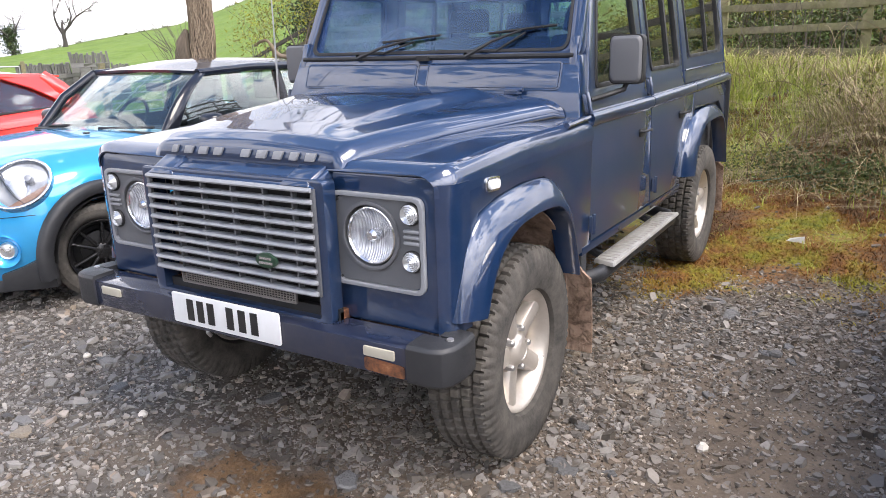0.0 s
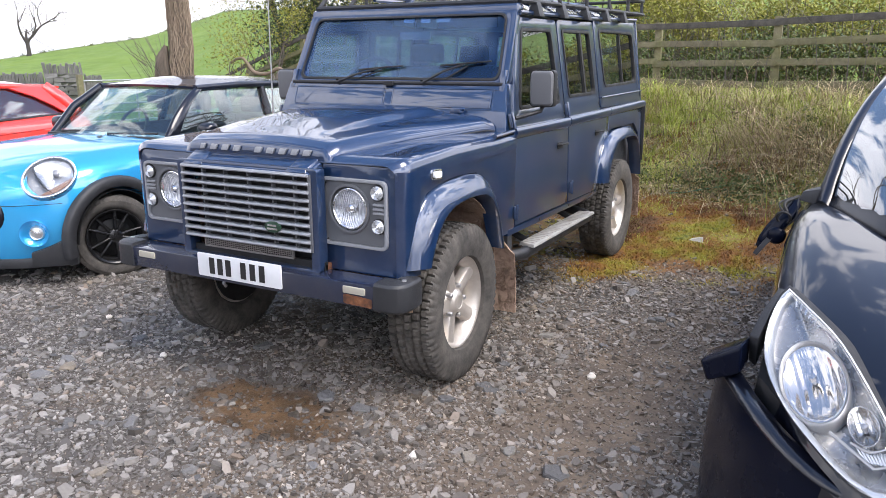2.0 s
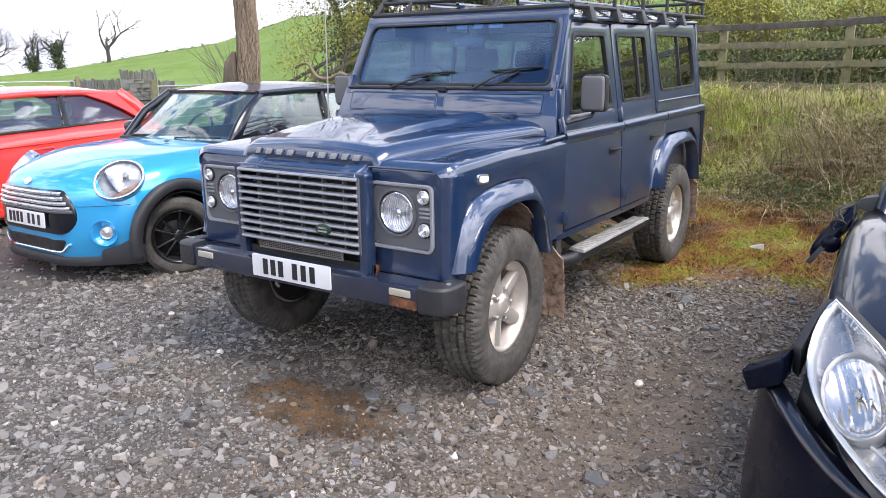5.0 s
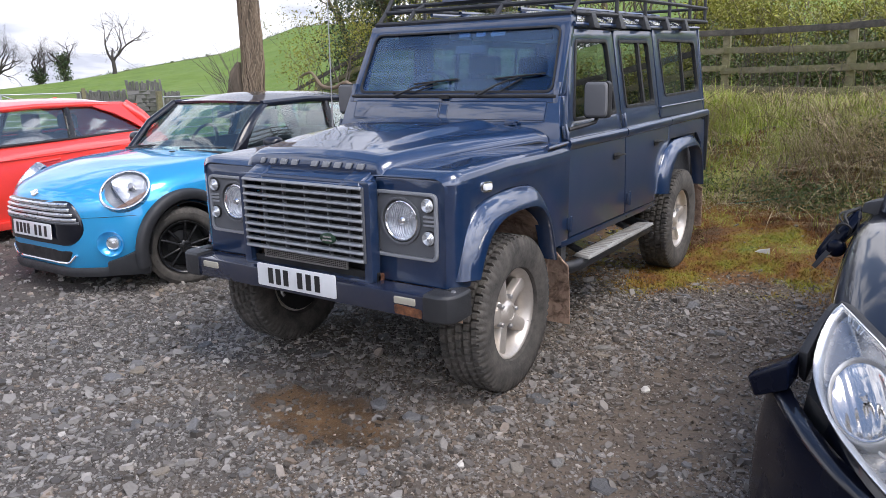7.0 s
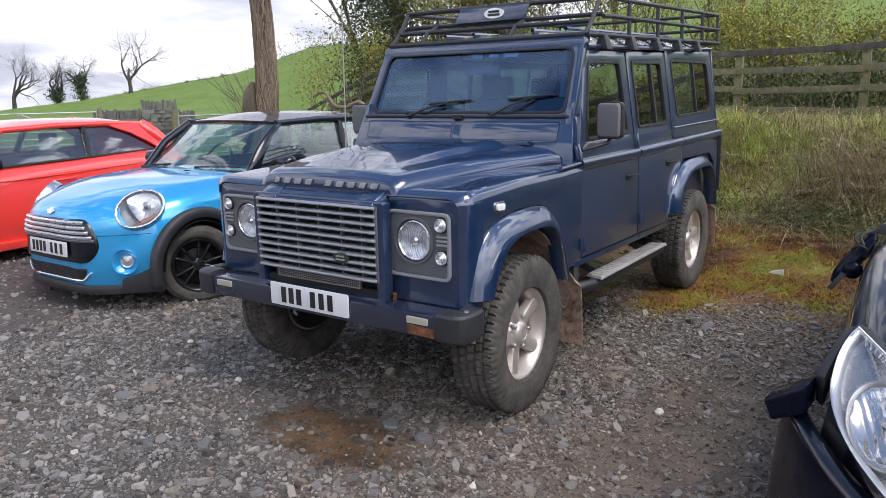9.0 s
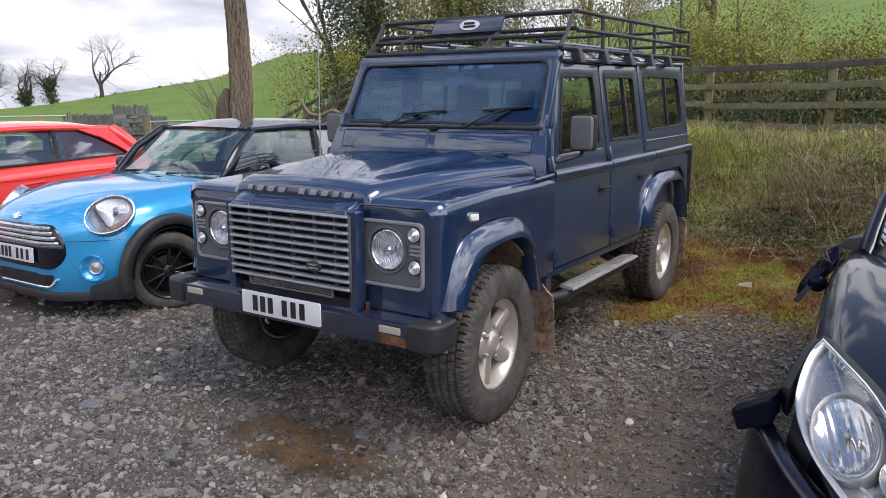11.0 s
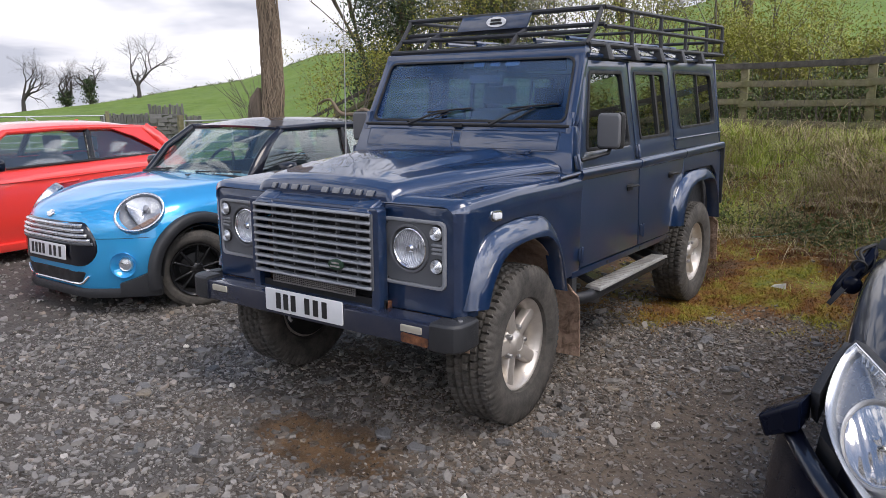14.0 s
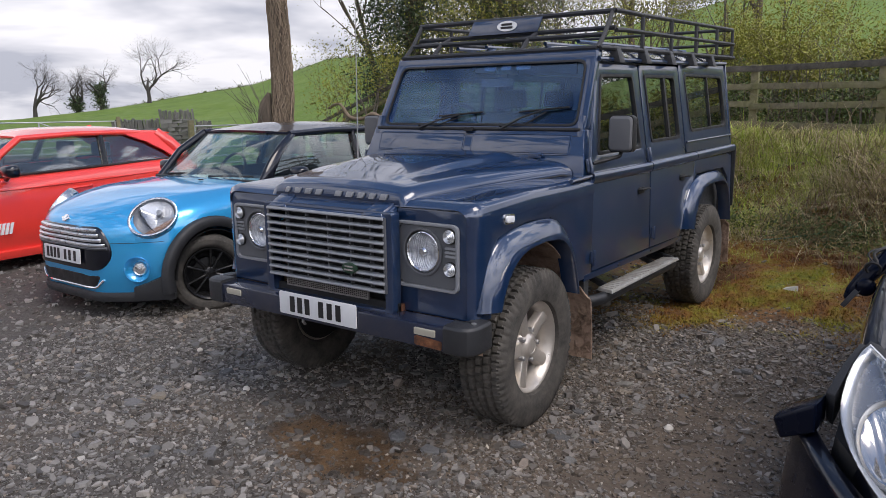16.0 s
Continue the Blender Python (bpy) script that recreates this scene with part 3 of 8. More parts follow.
# --- front wings
ARCH_OUT = [(-0.598, 0.70), (-0.560, 0.84), (-0.510, 0.940), (-0.430, 1.004), (-0.316, 1.032), (-0.135, 1.046), (0.064, 1.036), (0.185, 0.985), (0.255, 0.90), (0.305, 0.79), (0.350, 0.615)]
ARCH_IN = [(-0.505, 0.70), (-0.462, 0.795), (-0.395, 0.878), (-0.305, 0.925), (-0.205, 0.943), (-0.080, 0.947), (0.055, 0.933), (0.135, 0.885), (0.192, 0.812), (0.230, 0.72), (0.262, 0.615)]
REAR_OUT = [(-0.640, 0.70), (-0.60, 0.855), (-0.50, 0.975), (-0.36, 1.040), (-0.18, 1.062), (0.12, 1.062), (0.28, 1.035), (0.375, 0.93), (0.435, 0.78), (0.470, 0.635)]
REAR_IN = [(-0.520, 0.69), (-0.49, 0.80), (-0.42, 0.90), (-0.31, 0.965), (-0.16, 0.985), (0.10, 0.985), (0.23, 0.955), (0.315, 0.87), (0.375, 0.75), (0.405, 0.635)]
NOSE = -0.612


def arch_mesh(s, y0, out_line, in_line):
    o = [(p.x, p.y) for p in curve_through([(q[0], q[1], 0) for q in out_line], 4)]
    i = [(p.x, p.y) for p in curve_through([(q[0], q[1], 0) for q in in_line], 4)]
    rings = []
    for (oy, oz), (iy, iz) in zip(o, i):
        ring = []
        for t, x in ((0.0, 0.800), (0.0, 0.829), (0.05, 0.838), (0.30, 0.860), (0.62, 0.882), (0.88, 0.894), (0.97, 0.893), (1.0, 0.885), (1.0, 0.80)):
            ring.append((s * x, y0 + lerp(oy, iy, t), lerp(oz, iz, t)))
        rings.append(ring)
    return M().loft(rings, True, True)


def corner_in(y, r=0.060):
    """How far the rounded front corner of a wing stands in from the flank."""
    k = max(0.0, min(1.0, (NOSE + r - y) / r))
    return 0.048 * (1 - math.sqrt(max(0.0, 1 - k * k)))


def wing(s):
    poly = [(-0.552, 0.84), (-0.552, 1.115), (0.555, 1.135), (0.555, 0.645), (0.36, 0.645)] + [(q[0] - 0.01, q[1] + 0.006) for q in reversed(ARCH_OUT[3:-1])]
    w = part("front_wing", M().prism(poly, on_side(s), 0.0, 0.012), BLUE, car, bevel=0.003)
    part("wing_corner", M().grid(10, 4, lambda u, v: (s * (0.826 - corner_in(lerp(-0.500, NOSE, u))), lerp(-0.500, NOSE, u), lerp(0.66, 1.125, v)), 0.006), BLUE, w, smooth=60)
    # sloping top with a rounded shoulder, from the headlamp panel back to the bulkhead

    def skin(u, v):
        y = lerp(NOSE - 0.004, 0.555, v)
        zs = spread(y, (-0.62, 1.166), (-0.15, 1.188), (0.30, 1.186), (0.56, 1.192))
        zi = spread(y, (-0.62, 1.166), (-0.22, 1.196), (0.16, 1.212), (0.56, 1.236))
        prof = [(0.8265, zs - 0.080), (0.826, zs - 0.056), (0.823, zs - 0.034), (0.815, zs - 0.014), (0.802, zs - 0.002), (0.786, zs + 0.004), (0.765, zs + 0.006), (0.66, lerp(zs, zi, 0.55) + 0.004), (0.36, zi)]
        k = u * (len(prof) - 1)
        i = min(int(k), len(prof) - 2)
        x, z = (lerp(prof[i][j], prof[i + 1][j], k - i) for j in (0, 1))
        nose = smooth_step(NOSE + 0.05, NOSE - 0.004, y)
        return s * (x - corner_in(y) * smooth_step(0.60, 0.78, x)), y, z - 0.026 * nose * nose * smooth_step(zs - 0.06, zs, z)

    part("wing_top", M().grid(32, 40, skin, 0.006 * s), BLUE, car, smooth=50)
    wf = part("wing_front", M().prism(rounded([(0.40, 0.660), (0.779, 0.660), (0.779, 1.142), (0.40, 1.142)], 0.012), lambda x, z, d: (s * x, NOSE + d, z), 0, 0.012), BLUE, car, bevel=0.004)
    cut(wf, [M().lathe([(-0.05, 0.0005), (-0.05, 0.098), (0.06, 0.098), (0.06, 0.0005)], 40, "y", (s * LAMP_X, NOSE, LAMP_Z))])
    part("inner_wing", M().box(s * 0.30, s * 0.34, -0.59, 0.56, 0.60, 1.15).box(min(s * 0.34, s * 0.81), max(s * 0.34, s * 0.81), 0.50, 0.56, 0.50, 1.12).box(min(s * 0.34, s * 0.80), max(s * 0.34, s * 0.80), -0.50, 0.5, 1.00, 1.04), TRIM, car)
    part("wheel_arch", arch_mesh(s, 0.0, ARCH_OUT, ARCH_IN), BLUE, car, "glossy blue eyebrow arch", smooth=50)
    part("wheel_arch", arch_mesh(s, 2.70, REAR_OUT, REAR_IN), BLUE, car, "glossy blue eyebrow arch", smooth=50)
    # arch liner behind the wheel
    part("arch_liner", M().grid(20, 1, lambda u, v: (s * lerp(0.36, 0.82, v), -0.12 + 0.43 * math.cos(math.pi * (1.02 - u * 1.08)), 0.52 + 0.425 * math.sin(math.pi * (1.02 - u * 1.08))), 0.004), FLAP, car, "muddy liner")
    lamp = new("side_repeater")
    lamp.parent = car
    part("bezel", M().prism(rounded([(-0.402, 1.066), (-0.308, 1.060), (-0.308, 1.108), (-0.402, 1.114)], 0.018), on_side(s, 0.010), 0, 0.012), CHROME, lamp, bevel=0.003)
    part("lens", M().prism(rounded([(-0.388, 1.074), (-0.322, 1.070), (-0.322, 1.100), (-0.388, 1.104)], 0.012), on_side(s, 0.018), 0, 0.012), WHITE_PLATE, lamp, "clear lens", bevel=0.004)


LAMP_X, LAMP_Z = 0.546, 0.951
both(wing)


# --- headlamp panels
def ribbed_lamp(parent, x, y, z, r, s):
    lamp = new("marker_lamp")
    lamp.parent = parent
    part("body", M().lathe([(0.0, r), (-0.010, r), (-0.014, r * 0.93), (-0.006, r * 0.90)], 28, "y", (x, y, z)), SEAL, lamp, smooth=40)
    prof = [(-0.006, r * 0.92)]
    for i in range(9):
        q = r * (0.88 - 0.097 * i)
        prof.append((-0.016 - 0.010 * i / 8 - (0.0035 if i % 2 else 0), q))
    part("lens", M().lathe(prof + [(-0.03, 0.0006)], 28, "y", (x, y, z)), LENS, lamp, "ribbed clear lens", smooth=25)


LENS = Mat("ribbed_lens", (0.56, 0.58, 0.60), 0.16, 0.5)
LENS.put("Coat Weight", 1.0)
LENS = LENS.m


def headlamp_glass():
    """Clear lens with moulded flutes that break up what lies behind."""
    a = Mat("fluted_glass", (0.80, 0.83, 0.86), 0.24, 0.45)
    c = a.coords((1, 1, 1))
    wave = a.n.new("ShaderNodeTexWave")
    wave.inputs["Scale"].default_value = 34
    wave.inputs["Distortion"].default_value = 1.2
    a.l.new(c, wave.inputs["Vector"])
    blocks = a.voronoi(26, c)
    a.put("Coat Weight", 1.0)
    a.put("Base Color", a.mix(a.ramp(blocks, (0.2, 0.0), (0.75, 1.0)), (0.90, 0.91, 0.92), (0.55, 0.57, 0.60)))
    a.bump(a.math("ADD", wave.outputs["Fac"], blocks), 0.6, 0.006)
    return a.m


FLUTED = headlamp_glass()


def lamp_panel(s):
    ox = [(0.397, 0.781), (0.744, 0.781), (0.744, 1.086), (0.397, 1.086)]
    py = NOSE - 0.016
    put = lambda x, z, d: (s * x, py + d, z)  # noqa: E731
    p = part("headlamp_panel", M().prism(rounded(inset(ox, 0.016), 0.03), put, 0.006, 0.014), PANEL_GREY, car, "dark grey plastic surround with silver rim")
    cut(p, [M().lathe([(-0.05, 0.0005), (-0.05, 0.098), (0.06, 0.098), (0.06, 0.0005)], 40, "y", (s * LAMP_X, py, LAMP_Z))])
    part("rim", M().ring(rounded(ox, 0.035, 5), rounded(inset(ox, 0.014), 0.028, 5), put, -0.004, 0.014), SILVER, p, bevel=0.003)
    # recess and headlamp
    lx, lz = s * LAMP_X, LAMP_Z
    part("bowl", M().lathe([(py + 0.008, 0.098), (py + 0.030, 0.095), (py + 0.040, 0.084)], 40, "y", (lx, 0, lz)), PANEL_GREY, p, smooth=40)
    turn = [2 * math.pi * i / 40 for i in range(40)]
    part("collar", M().ring([(0.110 * math.cos(a) + LAMP_X, 0.110 * math.sin(a) + lz) for a in turn], [(0.098 * math.cos(a) + LAMP_X, 0.098 * math.sin(a) + lz) for a in turn], put, -0.004, 0.01), PANEL_GREY, p, bevel=0.002)
    lamp = part("headlamp", M().lathe([(py + 0.046, 0.0006), (py + 0.044, 0.03), (py + 0.036, 0.06), (py + 0.022, 0.082), (py + 0.014, 0.088)], 40, "y", (lx, 0, lz)), FLUTED, p, "round headlamp with a fluted silver bowl", smooth=60)
    part("bulb_shield", M().lathe([(py + 0.04, 0.020), (py + 0.008, 0.020), (py - 0.002, 0.012), (py - 0.003, 0.0005)], 20, "y", (lx, 0, lz)), CHROME, lamp)
    part("chrome_ring", M().lathe([(py + 0.016, 0.092), (py + 0.004, 0.092), (py + 0.002, 0.088), (py + 0.008, 0.084)], 40, "y", (lx, 0, lz)), CHROME, lamp, smooth=40)
    part("lens", M().lathe([(py + 0.010, 0.086), (py + 0.002, 0.082), (py - 0.008, 0.066), (py - 0.015, 0.042), (py - 0.019, 0.02), (py - 0.020, 0.0006)], 40, "y", (lx, 0, lz)), LAMP_GLASS, lamp, "domed glass", smooth=60)
    ribbed_lamp(p, s * 0.698, py + 0.008, 1.033, 0.035, s)
    ribbed_lamp(p, s * 0.700, py + 0.008, 0.887, 0.035, s)
    for k in range(3):
        z = 0.981 - 0.0185 * k
        part("vent_bar", M().prism(rounded([(0.673, z - 0.005), (0.730, z - 0.005), (0.730, z + 0.005), (0.673, z + 0.005)], 0.004, 2), put, -0.004, 0.008), SILVER, p, bevel=0.0015)
    for x, z in ((0.425, 1.060), (0.425, 0.806)):
        part("screw", M().lathe([(py + 0.002, 0.005), (py, 0.004), (py, 0.0004)], 10, "y", (s * x, 0, z)), SEAL, p)


both(lamp_panel)

# --- grille: frame, ten slats, uprights
panel = part("grille_panel", M().ring(rounded([(-0.425, 0.655), (0.425, 0.655), (0.425, 1.125), (-0.425, 1.125)], 0.02), rounded([(-0.378, 0.668), (0.378, 0.668), (0.378, 1.09), (-0.378, 1.09)], 0.01),
                                      lambda x, z, d: (x, -0.692 + d, z), 0, 0.06), BLUE, car, bevel=0.005)
slam = part("slam_panel", M().hexa([(-0.395, -0.704, 1.098), (0.395, -0.704, 1.098), (0.40, -0.60, 1.12), (-0.40, -0.60, 1.12), (-0.375, -0.690, 1.112), (0.375, -0.690, 1.112), (0.395, -0.59, 1.160), (-0.395, -0.59, 1.160)]), BLUE, car, bevel=0.006)
for s in (1, -1):
    part("latch_step", M().hexa([(s * 0.25, -0.702, 1.104), (s * 0.375, -0.702, 1.104), (s * 0.385, -0.60, 1.12), (s * 0.25, -0.60, 1.12), (s * 0.27, -0.692, 1.120), (s * 0.365, -0.692, 1.120), (s * 0.38, -0.60, 1.165), (s * 0.27, -0.60, 1.165)]), BLUE, slam, bevel=0.004)
grille = thing("grille", "", "", None)
grille.parent = car
for i in range(10):
    z = 1.092 - 0.0375 * i
    hw = 0.386
    rr = []
    for x in (-hw, -hw + 0.01, hw - 0.01, hw):
        k = 0.7 if abs(x) == hw else 1.0
        rr.append([(x, -0.700 - 0.012 * k, z - 0.004), (x, -0.700 - 0.016 * k, z + 0.002), (x, -0.700 - 0.010 * k, z + 0.009), (x, -0.690, z + 0.012), (x, -0.672, z + 0.008), (x, -0.672, z + 0.002)])
    part("slat", M().loft(rr), SILVER, grille, bevel=0.001, smooth=50)
for x in (-0.386, 0.386):
    part("frame_side", M().hexa([(x - 0.008, -0.70, 0.748), (x + 0.008, -0.70, 0.748), (x + 0.008, -0.67, 0.748), (x - 0.008, -0.67, 0.748), (x - 0.008, -0.70, 1.10), (x + 0.008, -0.70, 1.10), (x + 0.008, -0.67, 1.10), (x - 0.008, -0.67, 1.10)]), PANEL_GREY, grille, bevel=0.002)
for x in (-0.255, -0.115, 0.03, 0.175, 0.30):
    part("upright", M().box(x - 0.0035, x + 0.0035, -0.698, -0.675, 0.75, 1.10), PANEL_GREY, grille)
part("badge", M().prism([(0.185 + 0.047 * math.cos(a), 0.850 + 0.026 * math.sin(a)) for a in (2 * math.pi * i / 32 for i in range(32))], lambda x, z, d: (x, -0.722 + d, z), 0, 0.012), Mat("badge_green", (0.02, 0.05, 0.03), 0.3).m, grille, "dark green oval badge", bevel=0.003)
for z, w in ((0.858, 0.026), (0.842, 0.030)):
    part("badge_mark", M().box(0.185 - w, 0.185 + w, -0.724, -0.72, z - 0.004, z + 0.004), CHROME, grille)
part("radiator", M().box(-0.37, 0.37, -0.60, -0.58, 0.66, 1.09), SEAL, car)
wire = M()
for i in range(42):
    x = -0.27 + 0.54 * i / 41
    wire.box(x - 0.0012, x + 0.0012, -0.690, -0.687, 0.708, 0.746)
for i in range(5):
    z = 0.710 + 0.034 * i / 4
    wire.box(-0.27, 0.27, -0.691, -0.688, z - 0.0012, z + 0.0012)
part("mesh_screen", wire.ring([(-0.276, 0.704), (0.276, 0.704), (0.276, 0.750), (-0.276, 0.750)], [(-0.27, 0.708), (0.27, 0.708), (0.27, 0.746), (-0.27, 0.746)], lambda x, z, d: (x, -0.694 + d, z), 0, 0.01), WIRE, car, "dull wire stone guard", smooth=0, fix=False)
part("lower_valance", M().box(-0.43, 0.43, -0.66, -0.64, 0.58, 0.70), SEAL, car)


# --- bonnet with a raised middle and rolled edges
def bonnet_at(u, v):
    """u across -1..1, v from the nose back 0..1."""
    y = lerp(NOSE + 0.014, 0.47, v)
    half = lerp(0.448, 0.735, v)
    a = 1 - (1 - abs(u)) ** 1.7
    z = spread(y, (-0.60, 1.215), (-0.40, 1.238), (-0.18, 1.257), (0.20, 1.276), (0.47, 1.288))
    z += 0.026 * (1 - a * a)
    z += 0.034 * smooth_step(0.68, 0.54, a) * smooth_step(0.05, 0.70, v) * smooth_step(0.98, 0.87, v)
    k = max(0.0, (a - 0.86) / 0.14)
    z -= 0.052 * (1 - math.sqrt(max(0.0, 1 - k * k)))
    nose = smooth_step(0.07, 0.0, v)
    z -= 0.016 * nose * nose
    z -= 0.014 * smooth_step(0.93, 1.0, v) * smooth_step(0.6, 1.0, a)
    return (half * a if u > 0 else -half * a), y, z


bonnet = part("bonnet", M().grid(72, 56, lambda u, v: bonnet_at(2 * u - 1, v), 0.010), BLUE, car, "domed bonnet with cloud reflections", smooth=60)
lip = []
for i in range(41):
    u = -1 + 2 * i / 40
    x, y, z = bonnet_at(u, 0)
    low = min(0.085, z - 1.140)
    lip.append([(x, y, z), (x, y - 0.008, z - 0.006), (x, y - 0.018, z - low * 0.85), (x, y - 0.012, z - low), (x, y + 0.012, z - low), (x, y + 0.02, z - 0.010)])
part("nose_lip", M().loft(lip), BLUE, bonnet, smooth=45)


def bonnet_skirt(s):
    rr = []
    for j in range(33):
        x, y, z = bonnet_at(s, j / 32)
        rr.append([(x - s * 0.002, y, z + 0.002), (x + s * 0.002, y, z - 0.004), (x + s * 0.002, y, z - 0.012), (x - s * 0.012, y, z - 0.012)])
    part("bonnet_edge", M().loft(rr), BLUE, bonnet, smooth=50)
    rr = [bonnet_at(s, j / 16) for j in range(17)]
    part("shut_gap", M().tube([(x - s * 0.004, y, z - 0.016) for x, y, z in rr], 0.008, 6), SEAL, bonnet)


both(bonnet_skirt)
# raised capitals on the nose, kept as plain blocks
for i, x in enumerate((-0.318, -0.246, -0.172, -0.098, 0.034, 0.108, 0.180, 0.250, 0.320)):
    w = (0.038, 0.050, 0.052, 0.050, 0.050, 0.054, 0.050, 0.044, 0.050)[i]
    yl = NOSE - 0.013
    part("letter_block", M().hexa([(x - w / 2, yl + 0.001, 1.168), (x + w / 2 - 0.012, yl + 0.001, 1.168), (x + w / 2 - 0.012, yl + 0.012, 1.168), (x - w / 2, yl + 0.012, 1.168), (x - w / 2 + 0.008, yl + 0.006, 1.194), (x + w / 2, yl + 0.006, 1.194), (x + w / 2, yl + 0.016, 1.194), (x - w / 2 + 0.008, yl + 0.016, 1.194)]), SILVER, bonnet, bevel=0.003)
for s in (1, -1):
    part("bonnet_hinge", M().box(s * 0.50 - 0.03, s * 0.50 + 0.03, 0.45, 0.50, 1.300, 1.318).tube([(s * 0.50 - 0.04, 0.49, 1.318), (s * 0.50 + 0.04, 0.49, 1.318)], 0.010, 8), BLUE, car, bevel=0.003)

# --- bumper
bumper = part("bumper", M().hexa([(-0.80, -0.742, 0.552), (0.80, -0.742, 0.552), (0.80, -0.62, 0.552), (-0.80, -0.62, 0.552), (-0.80, -0.742, 0.655), (0.80, -0.742, 0.655), (0.80, -0.62, 0.662), (-0.80, -0.62, 0.662)]),
              car_paint("worn_navy_paint", (0.008, 0.014, 0.036), 0.0, 0.5, 0.35, (0.07, 0.062, 0.055)), car, "scuffed dark blue steel bumper", bevel=0.008)


YELLOWED = plastic("yellowed_lens", (0.46, 0.43, 0.35), 0.4, 0.05)


def bumper_end(s):
    rr = []
    for x, y, nx, ny in ((0.745, -0.752, 0, 0.10), (0.825, -0.752, -0.01, 0.10), (0.862, -0.738, -0.04, 0.09), (0.882, -0.705, -0.075, 0.055), (0.888, -0.67, -0.09, 0.02), (0.888, -0.62, -0.09, 0.0), (0.880, -0.57, -0.09, 0.0)):
        i, j = x + nx, y + ny
        rr.append([(s * x, y, 0.556), (s * x, y, 0.660), (s * (x + 0.10 * nx), y + 0.10 * ny, 0.672), (s * i, j, 0.674), (s * i, j, 0.546), (s * (x + 0.10 * nx), y + 0.10 * ny, 0.546)])
    part("end_cap", M().loft(rr), PLASTIC, bumper, "faded black plastic corner", bevel=0.006, smooth=50)
    x0, x1 = (0.585, 0.700)
    drl = part("running_lamp", M().prism(rounded([(s * x0, 0.608), (s * x1, 0.608), (s * x1, 0.640), (s * x0, 0.640)] if s > 0 else [(s * x1, 0.608), (s * x0, 0.608), (s * x0, 0.640), (s * x1, 0.640)], 0.006), lambda x, z, d: (x, -0.748 + d, z), 0, 0.02), YELLOWED, bumper, "yellowed white lamp strip", bevel=0.003)
    lo, hi = sorted((s * x0, s * 0.735))
    if s > 0:
        part("rust_patch", M().prism(rounded([(lo, 0.560), (hi, 0.556), (hi, 0.596), (lo, 0.604)], 0.012), lambda x, z, d: (x, -0.7445 + d, z), 0, 0.004), ORANGE_RUST, bumper, "rusted bare steel patch")
    part("bolt", M().lathe([(0.664, 0.012), (0.670, 0.011), (0.671, 0.0005)], 8, "z", (s * 0.845, -0.66, 0.008)), STEEL, bumper)
    part("over_rider_bracket", M().box(s * 0.40 - 0.03, s * 0.40 + 0.03, -0.66, -0.60, 0.655, 0.69), ORANGE_RUST, bumper, "rusty bracket", bevel=0.004)


both(bumper_end)


def number_plate(parent, x0, x1, y, z0, z1, chars, tilt=0.0):
    p = part("number_plate", M().prism(rounded([(x0, z0), (x1, z0), (x1, z1), (x0, z1)], 0.010), lambda x, z, d: (x, y + d + tilt * (z - z0), z), 0, 0.006), WHITE_PLATE, parent, "white plate with plain dark bars", bevel=0.0015)
    h, w = (z1 - z0), (x1 - x0)
    for c in chars:
        x = lerp(x0, x1, c)
        zb, zt, bw = z0 + h * 0.15, z0 + h * 0.85, w * 0.031
        part("character_bar", M().hexa([(x - bw, y - 0.0025 + tilt * h * 0.15, zb), (x + bw, y - 0.0025 + tilt * h * 0.15, zb), (x + bw, y + 0.003 + tilt * h * 0.15, zb), (x - bw, y + 0.003 + tilt * h * 0.15, zb),
                                         (x - bw, y - 0.0025 + tilt * h * 0.85, zt), (x + bw, y - 0.0025 + tilt * h * 0.85, zt), (x + bw, y + 0.003 + tilt * h * 0.85, zt), (x - bw, y + 0.003 + tilt * h * 0.85, zt)]), INK, p)
    return p


number_plate(bumper, -0.274, 0.248, -0.752, 0.571, 0.685, (0.18, 0.28, 0.38, 0.56, 0.67, 0.78))
part("towing_eye", M().tube([(-0.16, -0.70, 0.55), (-0.155, -0.71, 0.53), (-0.15, -0.70, 0.515)], 0.008, 6), STEEL, bumper)

# --- bulkhead and windscreen
bulk = part("bulkhead", M().hexa([(-0.80, 0.475, 1.20), (0.80, 0.475, 1.20), (0.80, 0.56, 1.16), (-0.80, 0.56, 1.16), (-0.755, 0.575, 1.455), (0.755, 0.575, 1.455), (0.755, 0.66, 1.455), (-0.755, 0.66, 1.455)]), BLUE, car, bevel=0.008)


def bulk_put(x, z, d):
    return (x, lerp(0.475, 0.575, (z - 1.2) / 0.255) + d, z)


for x0, x1 in ((-0.69, -0.02), (0.03, 0.69)):
    o = [(x0, 1.315), (x1, 1.315), (x1, 1.43), (x0, 1.43)]
    part("vent_flap", M().prism(rounded(inset(o, 0.008), 0.012), bulk_put, -0.006, 0.01), BLUE, bulk, bevel=0.003)
    part("vent_seal", M().ring(rounded(o, 0.02), rounded(inset(o, 0.006), 0.014), bulk_put, -0.004, 0.005), BLUE, bulk)


def screen(x, z, d=0.0):
    """The raked plane of the windscreen."""
    return (x, lerp(0.60, 0.79, (z - 1.455) / 0.40) + d, z)


